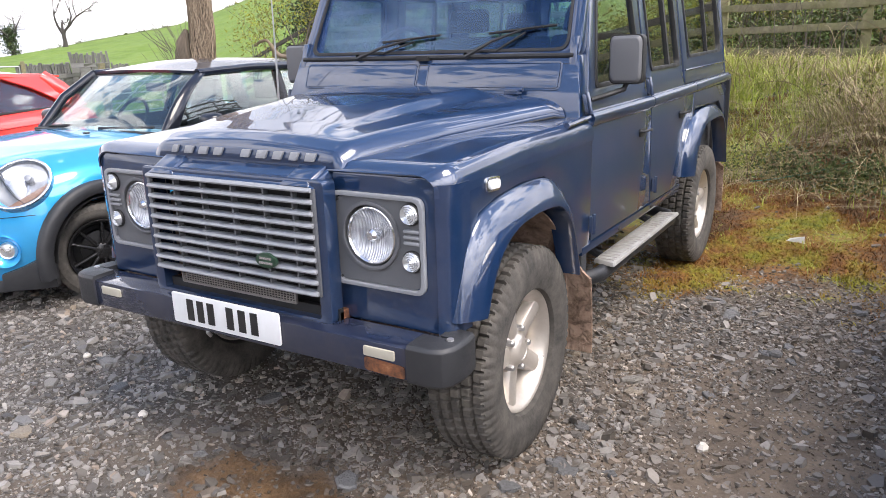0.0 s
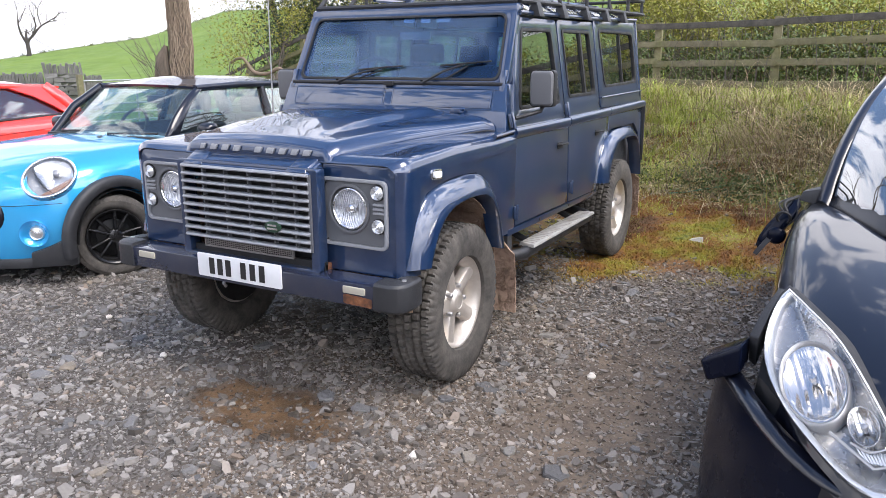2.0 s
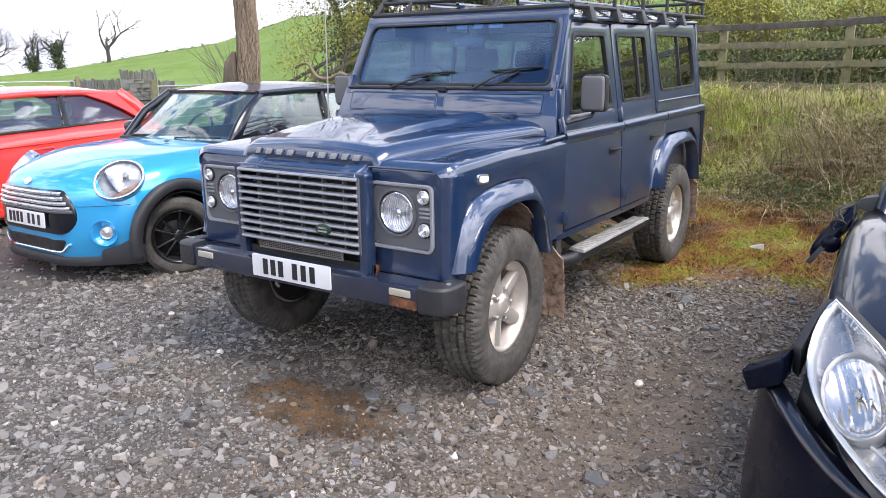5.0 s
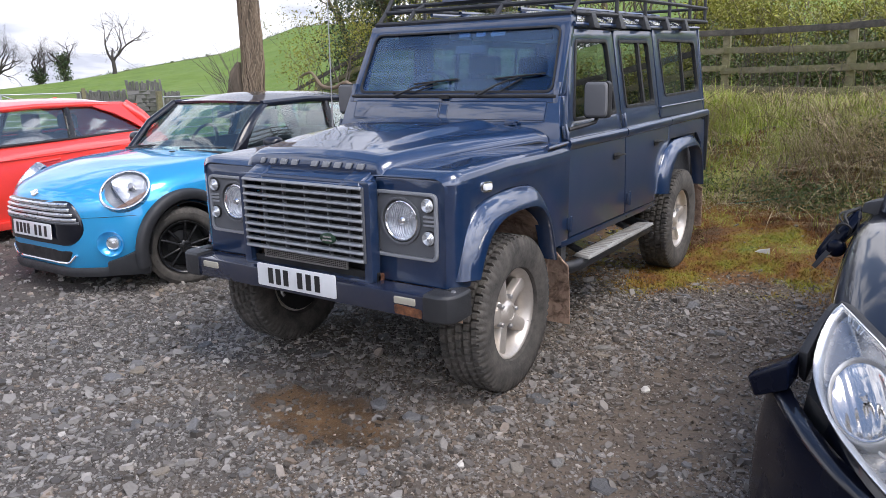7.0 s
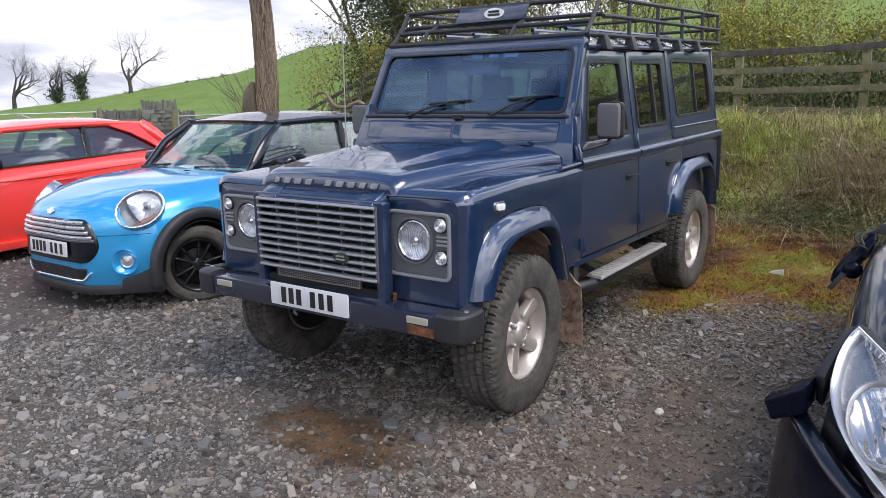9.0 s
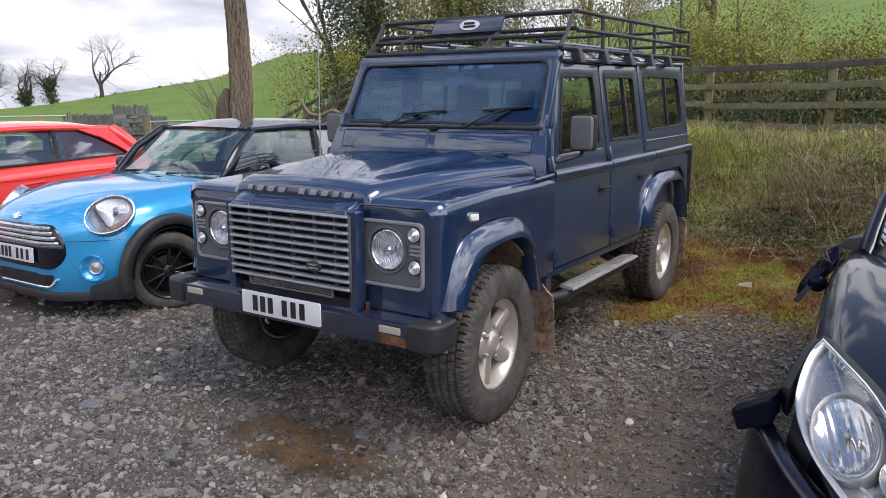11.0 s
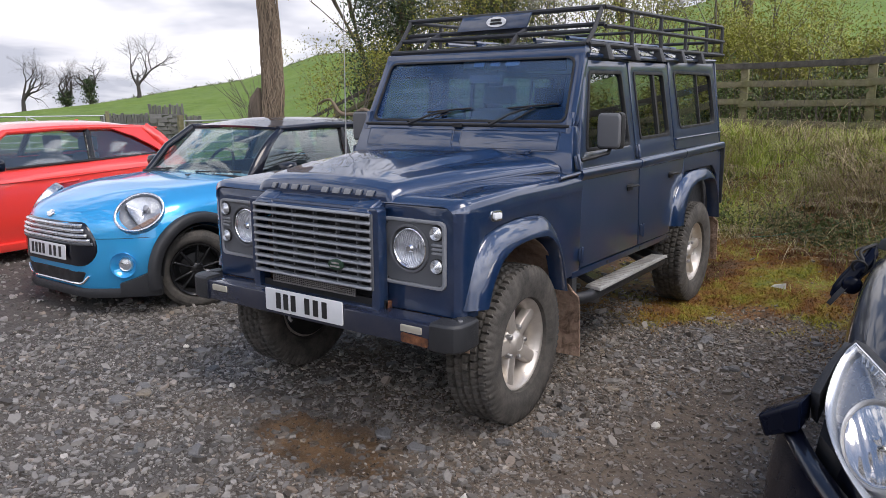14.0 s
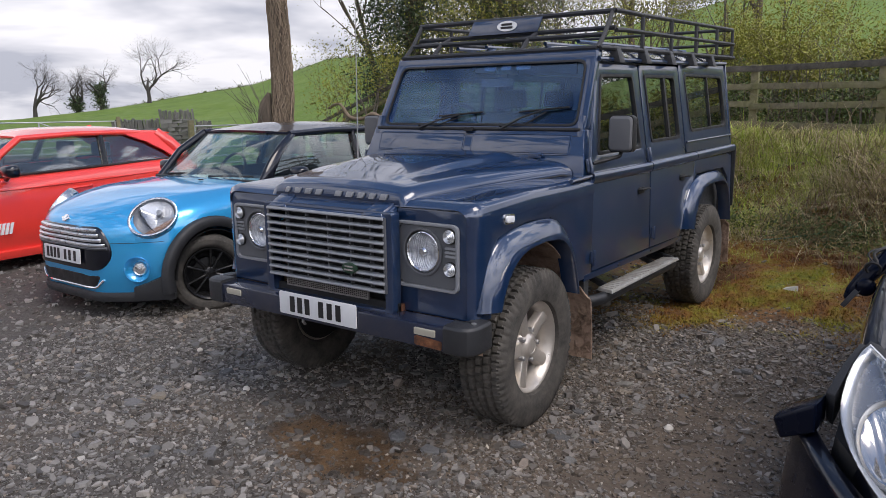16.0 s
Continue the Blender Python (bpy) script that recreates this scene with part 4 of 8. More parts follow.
outer = [(-0.755, 1.445), (0.755, 1.445), (0.715, 1.885), (-0.715, 1.885)]
hole = [(-0.695, 1.475), (0.695, 1.475), (0.665, 1.838), (-0.665, 1.838)]
frame_ob = part("windscreen_frame", M().ring(rounded(outer, 0.04, 5), rounded(hole, 0.05, 5), screen, -0.012, 0.045), BLUE, car, bevel=0.004)
part("seal", M().ring(rounded(inset(hole, -0.004), 0.053, 5), rounded(inset(hole, 0.009), 0.047, 5), screen, -0.017, -0.004), SEAL, frame_ob, "black rubber seal", bevel=0.003)
part("windscreen", M().prism(rounded(inset(hole, 0.002), 0.05, 5), screen, -0.004, 0.001), SCREEN_GLASS, car, "clear raked windscreen", smooth=0).visible_shadow = False
part("scuttle_rail", M().tube([(-0.73, 0.575, 1.452), (0.73, 0.575, 1.452)], 0.011, 8).box(-0.03, 0.03, 0.55, 0.60, 1.438, 1.462), SEAL, frame_ob)
for s in (1, -1):
    part("frame_hinge", M().hexa([(s * 0.715, 0.55, 1.38), (s * 0.75, 0.55, 1.38), (s * 0.75, 0.60, 1.38), (s * 0.715, 0.60, 1.38), (s * 0.71, 0.59, 1.53), (s * 0.74, 0.59, 1.53), (s * 0.74, 0.66, 1.53), (s * 0.71, 0.66, 1.53)]), BLUE, frame_ob, bevel=0.006)


def wiper(x0, x1, zt):
    w = part("wiper", M().tube([screen(x0, 1.452, -0.035), screen(lerp(x0, x1, 0.5), lerp(1.452, zt, 0.6), -0.045), screen(x1, zt, -0.03)], [0.010, 0.007, 0.005], 6), PLASTIC, car, "black wiper arm and blade")
    part("blade", M().tube([screen(x1 - 0.16, zt - 0.010, -0.018), screen(x1 + 0.16, zt + 0.016, -0.018)], 0.006, 5).tube([screen(x1 - 0.09, zt - 0.004, -0.026), screen(x1 + 0.10, zt + 0.012, -0.026)], 0.005, 5), SEAL, w)
    part("pivot", M().lathe([(-0.05, 0.02), (-0.03, 0.018), (-0.025, 0.0005)], 12, "y", (x0, 0.625, 1.452)), PLASTIC, w)
    part("link", M().tube([screen(x0 + 0.14, 1.475, -0.02), screen(x1 + 0.02, zt - 0.01, -0.02)], 0.005, 5), PLASTIC, w)


wiper(-0.385, -0.10, 1.535)
wiper(0.22, 0.47, 1.560)


# --- flanks: doors, quarter, windows, sill
def window(parent, s, hole, r, glass, name="window"):
    w = part(name, M().prism(rounded(inset(hole, 0.004), r, 4), on_side(s, -0.012), 0, 0.004), glass, parent, smooth=0)
    w.visible_shadow = False
    part("seal", M().ring(rounded(inset(hole, -0.004), r, 4), rounded(inset(hole, 0.014), r, 4), on_side(s, 0.003), 0, 0.02), SEAL, parent, bevel=0.002)
    return w


def hinge(parent, s, y, z):
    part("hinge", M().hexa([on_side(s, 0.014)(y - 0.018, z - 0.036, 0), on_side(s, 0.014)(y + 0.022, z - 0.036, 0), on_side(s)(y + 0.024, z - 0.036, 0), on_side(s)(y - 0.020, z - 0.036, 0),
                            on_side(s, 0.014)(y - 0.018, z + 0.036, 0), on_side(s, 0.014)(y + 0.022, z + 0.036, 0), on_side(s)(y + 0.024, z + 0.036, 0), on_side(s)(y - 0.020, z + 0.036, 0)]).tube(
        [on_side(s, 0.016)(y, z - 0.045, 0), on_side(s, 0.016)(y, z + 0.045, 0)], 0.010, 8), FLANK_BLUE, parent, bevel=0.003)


def handle(parent, s, y, z):
    part("handle", M().prism(rounded([(y - 0.045, z - 0.020), (y + 0.045, z - 0.020), (y + 0.045, z + 0.020), (y - 0.045, z + 0.020)], 0.01), on_side(s, 0.002), 0, 0.008).tube(
        [on_side(s, 0.0)(y - 0.060, z + 0.008, 0), on_side(s, 0.022)(y - 0.055, z + 0.010, 0), on_side(s, 0.026)(y + 0.04, z + 0.010, 0), on_side(s, 0.024)(y + 0.075, z + 0.006, 0)], 0.007, 8), SEAL, parent, "black pull handle", bevel=0.002)


def flank(s):
    put = on_side(s)
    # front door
    d = part("front_door", M().prism([(0.568, 0.672), (1.445, 0.662), (1.420, 1.205), (0.535, 1.205)], put, 0, 0.03), FLANK_BLUE, car, "dusty blue front door, lightened for reflected light", bevel=0.004)
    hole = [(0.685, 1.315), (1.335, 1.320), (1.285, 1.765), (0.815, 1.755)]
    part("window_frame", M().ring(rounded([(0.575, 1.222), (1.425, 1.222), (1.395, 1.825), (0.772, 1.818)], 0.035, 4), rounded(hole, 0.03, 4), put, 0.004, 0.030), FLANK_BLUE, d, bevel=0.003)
    window(d, s, hole, 0.03, SIDE_GLASS if s > 0 else GLASS)
    hinge(d, s, 0.555, 0.752), hinge(d, s, 0.535, 1.262)
    handle(d, s, 1.27, 1.058)
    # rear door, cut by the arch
    d = part("rear_door", M().prism([(1.462, 0.662), (2.06, 0.652), (2.10, 0.74), (2.19, 0.93), (2.29, 1.03), (2.335, 1.205), (1.438, 1.205)], put, 0, 0.03), FLANK_BLUE, car, "dusty blue rear door, lightened for reflected light", bevel=0.004)
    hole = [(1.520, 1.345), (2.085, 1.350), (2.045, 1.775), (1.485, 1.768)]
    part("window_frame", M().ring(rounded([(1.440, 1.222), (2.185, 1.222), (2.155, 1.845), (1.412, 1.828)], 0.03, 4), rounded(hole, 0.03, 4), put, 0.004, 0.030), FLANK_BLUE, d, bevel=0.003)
    window(d, s, hole, 0.03, SIDE_GLASS if s > 0 else GLASS)
    part("window_bar", M().hexa([put(1.86, 1.35, 0.0), put(1.89, 1.35, 0.0), put(1.89, 1.35, 0.02), put(1.86, 1.35, 0.02), put(1.83, 1.77, 0.0), put(1.86, 1.77, 0.0), put(1.86, 1.77, 0.02), put(1.83, 1.77, 0.02)]), SEAL, d)
    hinge(d, s, 1.487, 0.758), hinge(d, s, 1.430, 1.272)
    handle(d, s, 2.04, 1.075)
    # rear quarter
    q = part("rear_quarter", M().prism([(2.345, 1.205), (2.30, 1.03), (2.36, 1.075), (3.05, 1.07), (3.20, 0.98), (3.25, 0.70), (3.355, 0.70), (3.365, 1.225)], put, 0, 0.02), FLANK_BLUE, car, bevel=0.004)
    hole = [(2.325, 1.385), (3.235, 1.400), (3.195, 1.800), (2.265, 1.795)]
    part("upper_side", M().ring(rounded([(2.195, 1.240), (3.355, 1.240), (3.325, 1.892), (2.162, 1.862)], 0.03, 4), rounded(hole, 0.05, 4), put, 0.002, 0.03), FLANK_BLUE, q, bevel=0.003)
    window(q, s, hole, 0.05, SIDE_GLASS if s > 0 else GLASS)
    part("window_bar", M().hexa([put(2.82, 1.39, 0.0), put(2.84, 1.39, 0.0), put(2.84, 1.39, 0.014), put(2.82, 1.39, 0.014), put(2.80, 1.80, 0.0), put(2.82, 1.80, 0.0), put(2.82, 1.80, 0.014), put(2.80, 1.80, 0.014)]), SEAL, q)
    part("seam", M().tube([put(2.20, 1.315, -0.004), put(3.35, 1.325, -0.004)], 0.007, 6), BLUE, q)
    # waist roll along the whole flank
    for a, b, mom in ((0.545, 1.424, "front"), (1.436, 2.338, "rear"), (2.348, 3.362, "end")):
        rr = []
        for y in (a, a + 0.01, b - 0.01, b):
            z = spread(y, (0.5, 1.212), (1.43, 1.212), (3.4, 1.232))
            rr.append([(s * 0.818, y, z - 0.055), (s * 0.834, y, z - 0.038), (s * 0.840, y, z - 0.015), (s * 0.834, y, z + 0.004), (s * 0.816, y, z + 0.014), (s * 0.79, y, z + 0.014), (s * 0.79, y, z - 0.055)])
        part("waist_rail", M().loft(rr), BLUE, car, smooth=50)
    part("wing_rail", M().tube([(s * 0.815, 0.30, 1.196), (s * 0.818, 0.54, 1.206)], 0.012, 8), BLUE, car)
    sill = part("sill", M().hexa([put(0.47, 0.628, 0.0), put(2.07, 0.608, 0.0), put(2.07, 0.608, 0.03), put(0.47, 0.628, 0.03), put(0.47, 0.664, -0.002), put(2.09, 0.650, -0.002), put(2.09, 0.650, 0.03), put(0.47, 0.664, 0.03)]), BLUE, car, "blue sill dulled by road dirt", bevel=0.004)
    for yy in (0.95, 1.48):
        part("bolt", M().lathe([(0, 0.012), (s * 0.006, 0.010), (s * 0.007, 0.0005)], 8, "x", (s * 0.824, yy, 0.64)), SEAL, sill)
    # flank in the dark, to close the cabin below the windows
    part("door_lining", M().box(min(s * 0.74, s * 0.76), max(s * 0.74, s * 0.76), 0.57, 3.33, 0.68, 1.30), CABIN, car)
    # rear arch inside
    part("rear_wheel_box", M().box(min(s * 0.45, s * 0.78), max(s * 0.45, s * 0.78), 3.16, 3.24, 0.55, 1.05).box(min(s * 0.40, s * 0.80), max(s * 0.40, s * 0.80), 2.30, 3.24, 1.02, 1.06).box(min(s * 0.42, s * 0.46), max(s * 0.42, s * 0.46), 2.2, 3.24, 0.5, 1.05).box(min(s * 0.45, s * 0.80), max(s * 0.45, s * 0.80), 2.24, 2.30, 0.66, 1.0), TRIM, car)
    # mirror
    mir = part("door_mirror", M().loft([[(s * (0.905 + kx * 0.069), y + 0.235, 1.428 + kz * 0.098) for kx, kz in rounded([(-1 * k, -1 * k), (1 * k, -1 * k), (1 * k, 1 * k), (-1 * k, 1 * k)], 0.35 * k, 5)] for y, k in ((0.462, 0.86), (0.470, 0.95), (0.49, 1.0), (0.535, 1.0), (0.545, 0.97))]), MIRROR_GREY, car, "grey plastic mirror head", bevel=0.002, smooth=45)
    part("rim", M().ring([(a, b) for a, b in rounded([(0.833, 1.327), (0.977, 1.327), (0.977, 1.529), (0.833, 1.529)], 0.028, 5)], [(a, b) for a, b in rounded([(0.843, 1.337), (0.967, 1.337), (0.967, 1.519), (0.843, 1.519)], 0.022, 5)], lambda x, z, d: (s * x, 0.715 + d, z), 0, 0.05), SEAL, mir, "black rim", bevel=0.002)
    part("arm", M().tube([(s * 0.80, 0.60, 1.270), (s * 0.86, 0.66, 1.290), (s * 0.895, 0.73, 1.305), (s * 0.905, 0.75, 1.34)], 0.011, 8), SEAL, mir)
    part("glass", M().prism(rounded([(0.85, 1.35), (0.96, 1.35), (0.96, 1.505), (0.85, 1.505)], 0.02), lambda x, z, d: (s * x, 0.781 + d, z), 0, 0.003), CHROME, mir, "mirror glass")
    # gutter
    part("gutter", M().tube([(s * 0.725, 0.80, 1.842), (s * 0.722, 2.1, 1.868), (s * 0.715, 3.33, 1.908)], 0.014, 8), BLUE, car)
    # side step
    st = part("side_step", M().tube([(s * 0.55, 0.60, 0.50), (s * 0.70, 0.60, 0.475), (s * 0.78, 0.66, 0.47), (s * 0.81, 0.74, 0.47), (s * 0.81, 1.95, 0.465), (s * 0.78, 2.02, 0.47), (s * 0.60, 2.06, 0.50)], 0.036, 14), PLASTIC, car, "black tubular side step", smooth=60)
    part("tread", M().hexa([(s * 0.755, 0.80, 0.502), (s * 0.868, 0.76, 0.502), (s * 0.868, 1.94, 0.498), (s * 0.755, 1.90, 0.498), (s * 0.760, 0.81, 0.520), (s * 0.862, 0.77, 0.520), (s * 0.862, 1.93, 0.516), (s * 0.760, 1.89, 0.516)]), TREAD, st, "worn chequered aluminium tread", bevel=0.004)
    for i in range(24):
        y = 0.82 + 0.045 * i
        part("tread_rib", M().hexa([(s * 0.772, y, 0.518), (s * 0.852, y - 0.012, 0.518), (s * 0.852, y + 0.006, 0.518), (s * 0.772, y + 0.018, 0.518), (s * 0.774, y + 0.004, 0.5235), (s * 0.850, y - 0.008, 0.5235), (s * 0.850, y + 0.002, 0.5235), (s * 0.774, y + 0.014, 0.5235)]), TREAD, st)
    for yy in (0.95, 1.75):
        part("bracket", M().tube([(s * 0.5, yy, 0.60), (s * 0.80, yy, 0.47)], 0.022, 8), PLASTIC, st)
    # mudflaps
    for y0, lean, z1 in ((0.500, 0.02, 0.60), (3.22, 0.02, 0.66)):
        def flap(u, v, y0=y0, z1=z1):
            x = lerp(0.60, 0.862, u)
            z = lerp(0.175 if y0 < 1 else 0.25, z1, v)
            cutoff = 0.07 * smooth_step(0.7, 1.0, u) * smooth_step(0.75, 1.0, v)
            return s * x, y0 + 0.012 * math.sin(3 * v + u) - 0.02 * v, z - cutoff
        part("mudflap", M().grid(8, 12, flap, 0.010), FLAP, car, "brown mud-caked rubber flap", smooth=50)


both(flank)

# --- roof, rear and cabin
rf = []
for j in range(17):
    y = lerp(0.80, 3.34, j / 16)
    e = lerp(1.858, 1.912, j / 16)
    crown = 0.075 * smooth_step(0.0, 0.12, j / 16) * smooth_step(1.03, 0.92, j / 16)
    ring = []
    for i in range(21):
        u = -1 + i / 10
        ring.append((u * 0.725, y, e + crown * (1 - abs(u) ** 3.2) + 0.02 * (1 - u * u)))
    ring += [(0.70, y, e - 0.02), (-0.70, y, e - 0.02)]
    rf.append(ring)
part("roof", M().loft(rf), BLUE, car, "domed blue roof", smooth=50)
for x in (-0.45, -0.22, 0.22, 0.45):
    part("roof_rib", M().tube([(x, 1.1, 1.968), (x, 3.1, 2.005)], 0.014, 6), BLUE, car)
part("roof_front", M().hexa([(-0.722, 0.775, 1.838), (0.722, 0.775, 1.838), (0.722, 0.86, 1.838), (-0.722, 0.86, 1.838), (-0.715, 0.785, 1.888), (0.715, 0.785, 1.888), (0.71, 0.88, 1.912), (-0.71, 0.88, 1.912)]), BLUE, car, bevel=0.008)
part("headlining", M().box(-0.68, 0.68, 0.84, 3.3, 1.835, 1.842), LIGHT_CLOTH, car)
back = part("rear_body", M().ring([(-0.80, 0.70), (0.80, 0.70), (0.80, 1.24), (0.715, 1.90), (-0.715, 1.90), (-0.80, 1.24)], [(-0.58, 1.34), (0.58, 1.34), (0.60, 1.40), (0.56, 1.79), (-0.56, 1.79), (-0.60, 1.40)], lambda x, z, d: (x, 3.33 + d, z), 0, 0.03), BLUE, car, bevel=0.004)
part("rear_window", M().prism([(-0.58, 1.34), (0.58, 1.34), (0.60, 1.40), (0.56, 1.79), (-0.56, 1.79), (-0.60, 1.40)], lambda x, z, d: (x, 3.34 + d, z), 0, 0.004), GLASS, back, smooth=0).visible_shadow = False
for x in (-0.22, 0.22):
    part("window_pillar", M().box(x - 0.05, x + 0.05, 3.325, 3.335, 1.34, 1.79), CABIN, back)
part("rear_corner_strip", M().box(0.80, 0.836, 3.36, 3.385, 0.72, 1.22), SEAL, back, bevel=0.004)
part("cabin_floor", M().box(-0.74, 0.74, 0.55, 3.32, 0.66, 0.70).box(-0.72, 0.72, 0.56, 0.60, 0.7, 1.42).box(-0.55, 0.55, 2.05, 3.3, 0.70, 1.05), CABIN, car)
dash = part("dashboard", M().hexa([(-0.70, 0.66, 1.20), (0.70, 0.66, 1.20), (0.70, 0.95, 1.20), (-0.70, 0.95, 1.20), (-0.70, 0.64, 1.42), (0.70, 0.64, 1.42), (0.70, 0.90, 1.40), (-0.70, 0.90, 1.40)]), CABIN, car, bevel=0.02)
part("binnacle", M().box(-0.56, -0.18, 0.70, 0.92, 1.40, 1.485), CABIN, dash, bevel=0.03)


def torus(R, r, c, tilt, n=28, k=8):
    m = M()
    rings = []
    q = Matrix.Rotation(radians(tilt), 3, "X")
    for i in range(n):
        a = 2 * math.pi * i / n
        rings.append([Vector(c) + q @ Vector(((R + r * math.cos(b)) * math.cos(a), r * math.sin(b), (R + r * math.cos(b)) * math.sin(a))) for b in (2 * math.pi * j / k for j in range(k))])
    m.loft(rings + [rings[0]], True, False)
    return m


wheel_m = torus(0.185, 0.014, (-0.45, 1.02, 1.435), -30)
wheel_m.tube([(-0.63, 1.02, 1.435), (-0.45, 1.0, 1.41), (-0.27, 1.02, 1.435)], 0.014, 6).tube([(-0.45, 1.0, 1.41), (-0.45, 0.85, 1.30)], 0.03, 8)
part("steering_wheel", wheel_m, PLASTIC, car, "black steering wheel on the right-hand side")


def seat(x, y, rest=True):
    st = part("seat", M().hexa([(x - 0.25, y, 0.98), (x + 0.25, y, 0.98), (x + 0.25, y + 0.5, 0.95), (x - 0.25, y + 0.5, 0.95), (x - 0.24, y - 0.02, 1.10), (x + 0.24, y - 0.02, 1.10), (x + 0.24, y + 0.5, 1.06), (x - 0.24, y + 0.5, 1.06)]).hexa(
        [(x - 0.25, y + 0.42, 1.0), (x + 0.25, y + 0.42, 1.0), (x + 0.25, y + 0.56, 1.0), (x - 0.25, y + 0.56, 1.0), (x - 0.20, y + 0.56, 1.54), (x + 0.20, y + 0.56, 1.54), (x + 0.20, y + 0.66, 1.54), (x - 0.20, y + 0.66, 1.54)]), CLOTH, car, "dark cloth seat", bevel=0.035, seg=3)
    part("head_rest", M().hexa([(x - 0.13, y + 0.58, 1.565), (x + 0.13, y + 0.58, 1.565), (x + 0.13, y + 0.67, 1.565), (x - 0.13, y + 0.67, 1.565), (x - 0.12, y + 0.60, 1.70), (x + 0.12, y + 0.60, 1.70), (x + 0.12, y + 0.68, 1.70), (x - 0.12, y + 0.68, 1.70)]), CLOTH, st, bevel=0.03, seg=3)


for x in (-0.38, 0.38):
    seat(x, 1.05)
for x in (-0.44, 0.0, 0.44):
    seat(x, 1.95)
part("rear_view_mirror", M().box(-0.11, 0.11, 0.865, 0.89, 1.705, 1.752).tube([(0, 0.86, 1.83), (0, 0.89, 1.76)], 0.010, 6), PANEL_GREY, car, "interior mirror on a stalk", bevel=0.012)
for s in (-1, 1):
    part("sun_visor", M().box(s * 0.36 - 0.2, s * 0.36 + 0.2, 0.86, 0.88, 1.765, 1.835), TRIM, car, bevel=0.006)
for x0, x1 in ((-0.02, 0.055), (0.10, 0.165), (0.205, 0.30)):
    part("sticker", M().prism(rounded([(x0, 1.798), (x1, 1.798), (x1, 1.824), (x0, 1.824)], 0.004), screen, 0.003, 0.0045), SILVER, car, "small pale sticker behind the glass")
part("aerial", M().tube([(-0.765, 0.40, 1.22), (-0.768, 0.41, 1.5), (-0.772, 0.43, 2.45)], [0.006, 0.004, 0.002], 6), STEEL, car, "thin whip aerial")

# --- roof rack
rack = thing("roof_rack", "", "", None)
rack.parent = car
rack["label"] = "black tubular steel luggage rack"
R = 0.0135


def bar(*pts, r=R, name="rail"):
    return part(name, M().tube(pts, r, 8), PLASTIC, rack)


YB, YF, YT = 3.50, 0.83, 1.03
z_low = lambda y: lerp(1.905, 1.960, (y - 0.83) / 2.6)  # noqa: E731
z_top = lambda y: lerp(2.125, 2.185, (y - 1.03) / 2.4)  # noqa: E731
both(lambda s: bar((s * 0.715, YF, z_low(YF)), (s * 0.735, 0.90, z_low(0.9)), (s * 0.735, YB, z_low(YB))))
both(lambda s: bar((s * 0.725, YT, 2.015), (s * 0.735, 1.10, 2.02), (s * 0.735, YB - 0.02, 2.07)))
both(lambda s: bar((s * 0.715, YT, z_top(YT)), (s * 0.728, 1.10, z_top(1.1)), (s * 0.728, 1.42, z_top(1.42) - 0.004), (s * 0.728, YB - 0.06, z_top(YB))))
bar((-0.70, YF - 0.01, z_low(YF)), (0.70, YF - 0.01, z_low(YF)), r=0.015)
bar((-0.70, YF + 0.09, 1.985), (0.70, YF + 0.09, 1.985))
bar((-0.715, YT, z_top(YT)), (0.715, YT, z_top(YT)), r=0.015)
bar((-0.72, YT, 2.03), (0.72, YT, 2.03))
bar((-0.735, YB, z_low(YB)), (0.735, YB, z_low(YB)))
bar((-0.735, YB - 0.02, 2.07), (0.735, YB - 0.02, 2.07))
bar((-0.728, YB - 0.06, z_top(YB)), (0.728, YB - 0.06, z_top(YB)))
for x in (-0.70, -0.46, 0.20, 0.70):
    bar((x, YF, z_low(YF)), (x, YF + 0.09, 1.985), (x, YT, 2.03 if abs(x) < 0.6 else z_top(YT)), name="brace")
for y in (1.42, 1.95, 2.48, 3.0, 3.44):
    both(lambda s: bar((s * 0.735, y, z_low(y)), (s * 0.730, y, z_top(y)), name="post"))
for i in range(9):
    y = lerp(1.0, 3.35, i / 8)
    bar((-0.735, y, z_low(y) + 0.012), (0.735, y, z_low(y) + 0.012), r=0.010, name="cross_bar")
for y in (1.02, 1.45, 1.92, 2.38, 2.85):
    both(lambda s: part("foot", M().hexa([(s * 0.700, y - 0.035, z_low(y) - 0.075), (s * 0.775, y - 0.035, z_low(y) - 0.082), (s * 0.775, y + 0.05, z_low(y) - 0.082), (s * 0.700, y + 0.05, z_low(y) - 0.075),
                                          (s * 0.715, y - 0.03, z_low(y) + 0.005), (s * 0.748, y - 0.03, z_low(y) + 0.005), (s * 0.748, y + 0.03, z_low(y) + 0.005), (s * 0.715, y + 0.03, z_low(y) + 0.005)]), PLASTIC, rack, bevel=0.004))
board = part("wind_board", M().hexa([(-0.30, YT - 0.035, 2.035), (0.22, YT - 0.035, 2.035), (0.22, YT - 0.025, 2.035), (-0.30, YT - 0.025, 2.035), (-0.26, YT - 0.02, 2.125), (0.25, YT - 0.02, 2.125), (0.25, YT - 0.01, 2.125), (-0.26, YT - 0.01, 2.125)]), BLUE, rack, "dark blue board with a pale oval", bevel=0.003)
part("oval", M().prism([(0.0 + 0.072 * math.cos(a), 2.082 + 0.032 * math.sin(a)) for a in (2 * math.pi * i / 32 for i in range(32))], lambda x, z, d: (x, YT - 0.040 + 0.16 * (z - 2.035) + d, z), -0.002, 0.004), WHITE_PLATE, board, "pale oval badge")
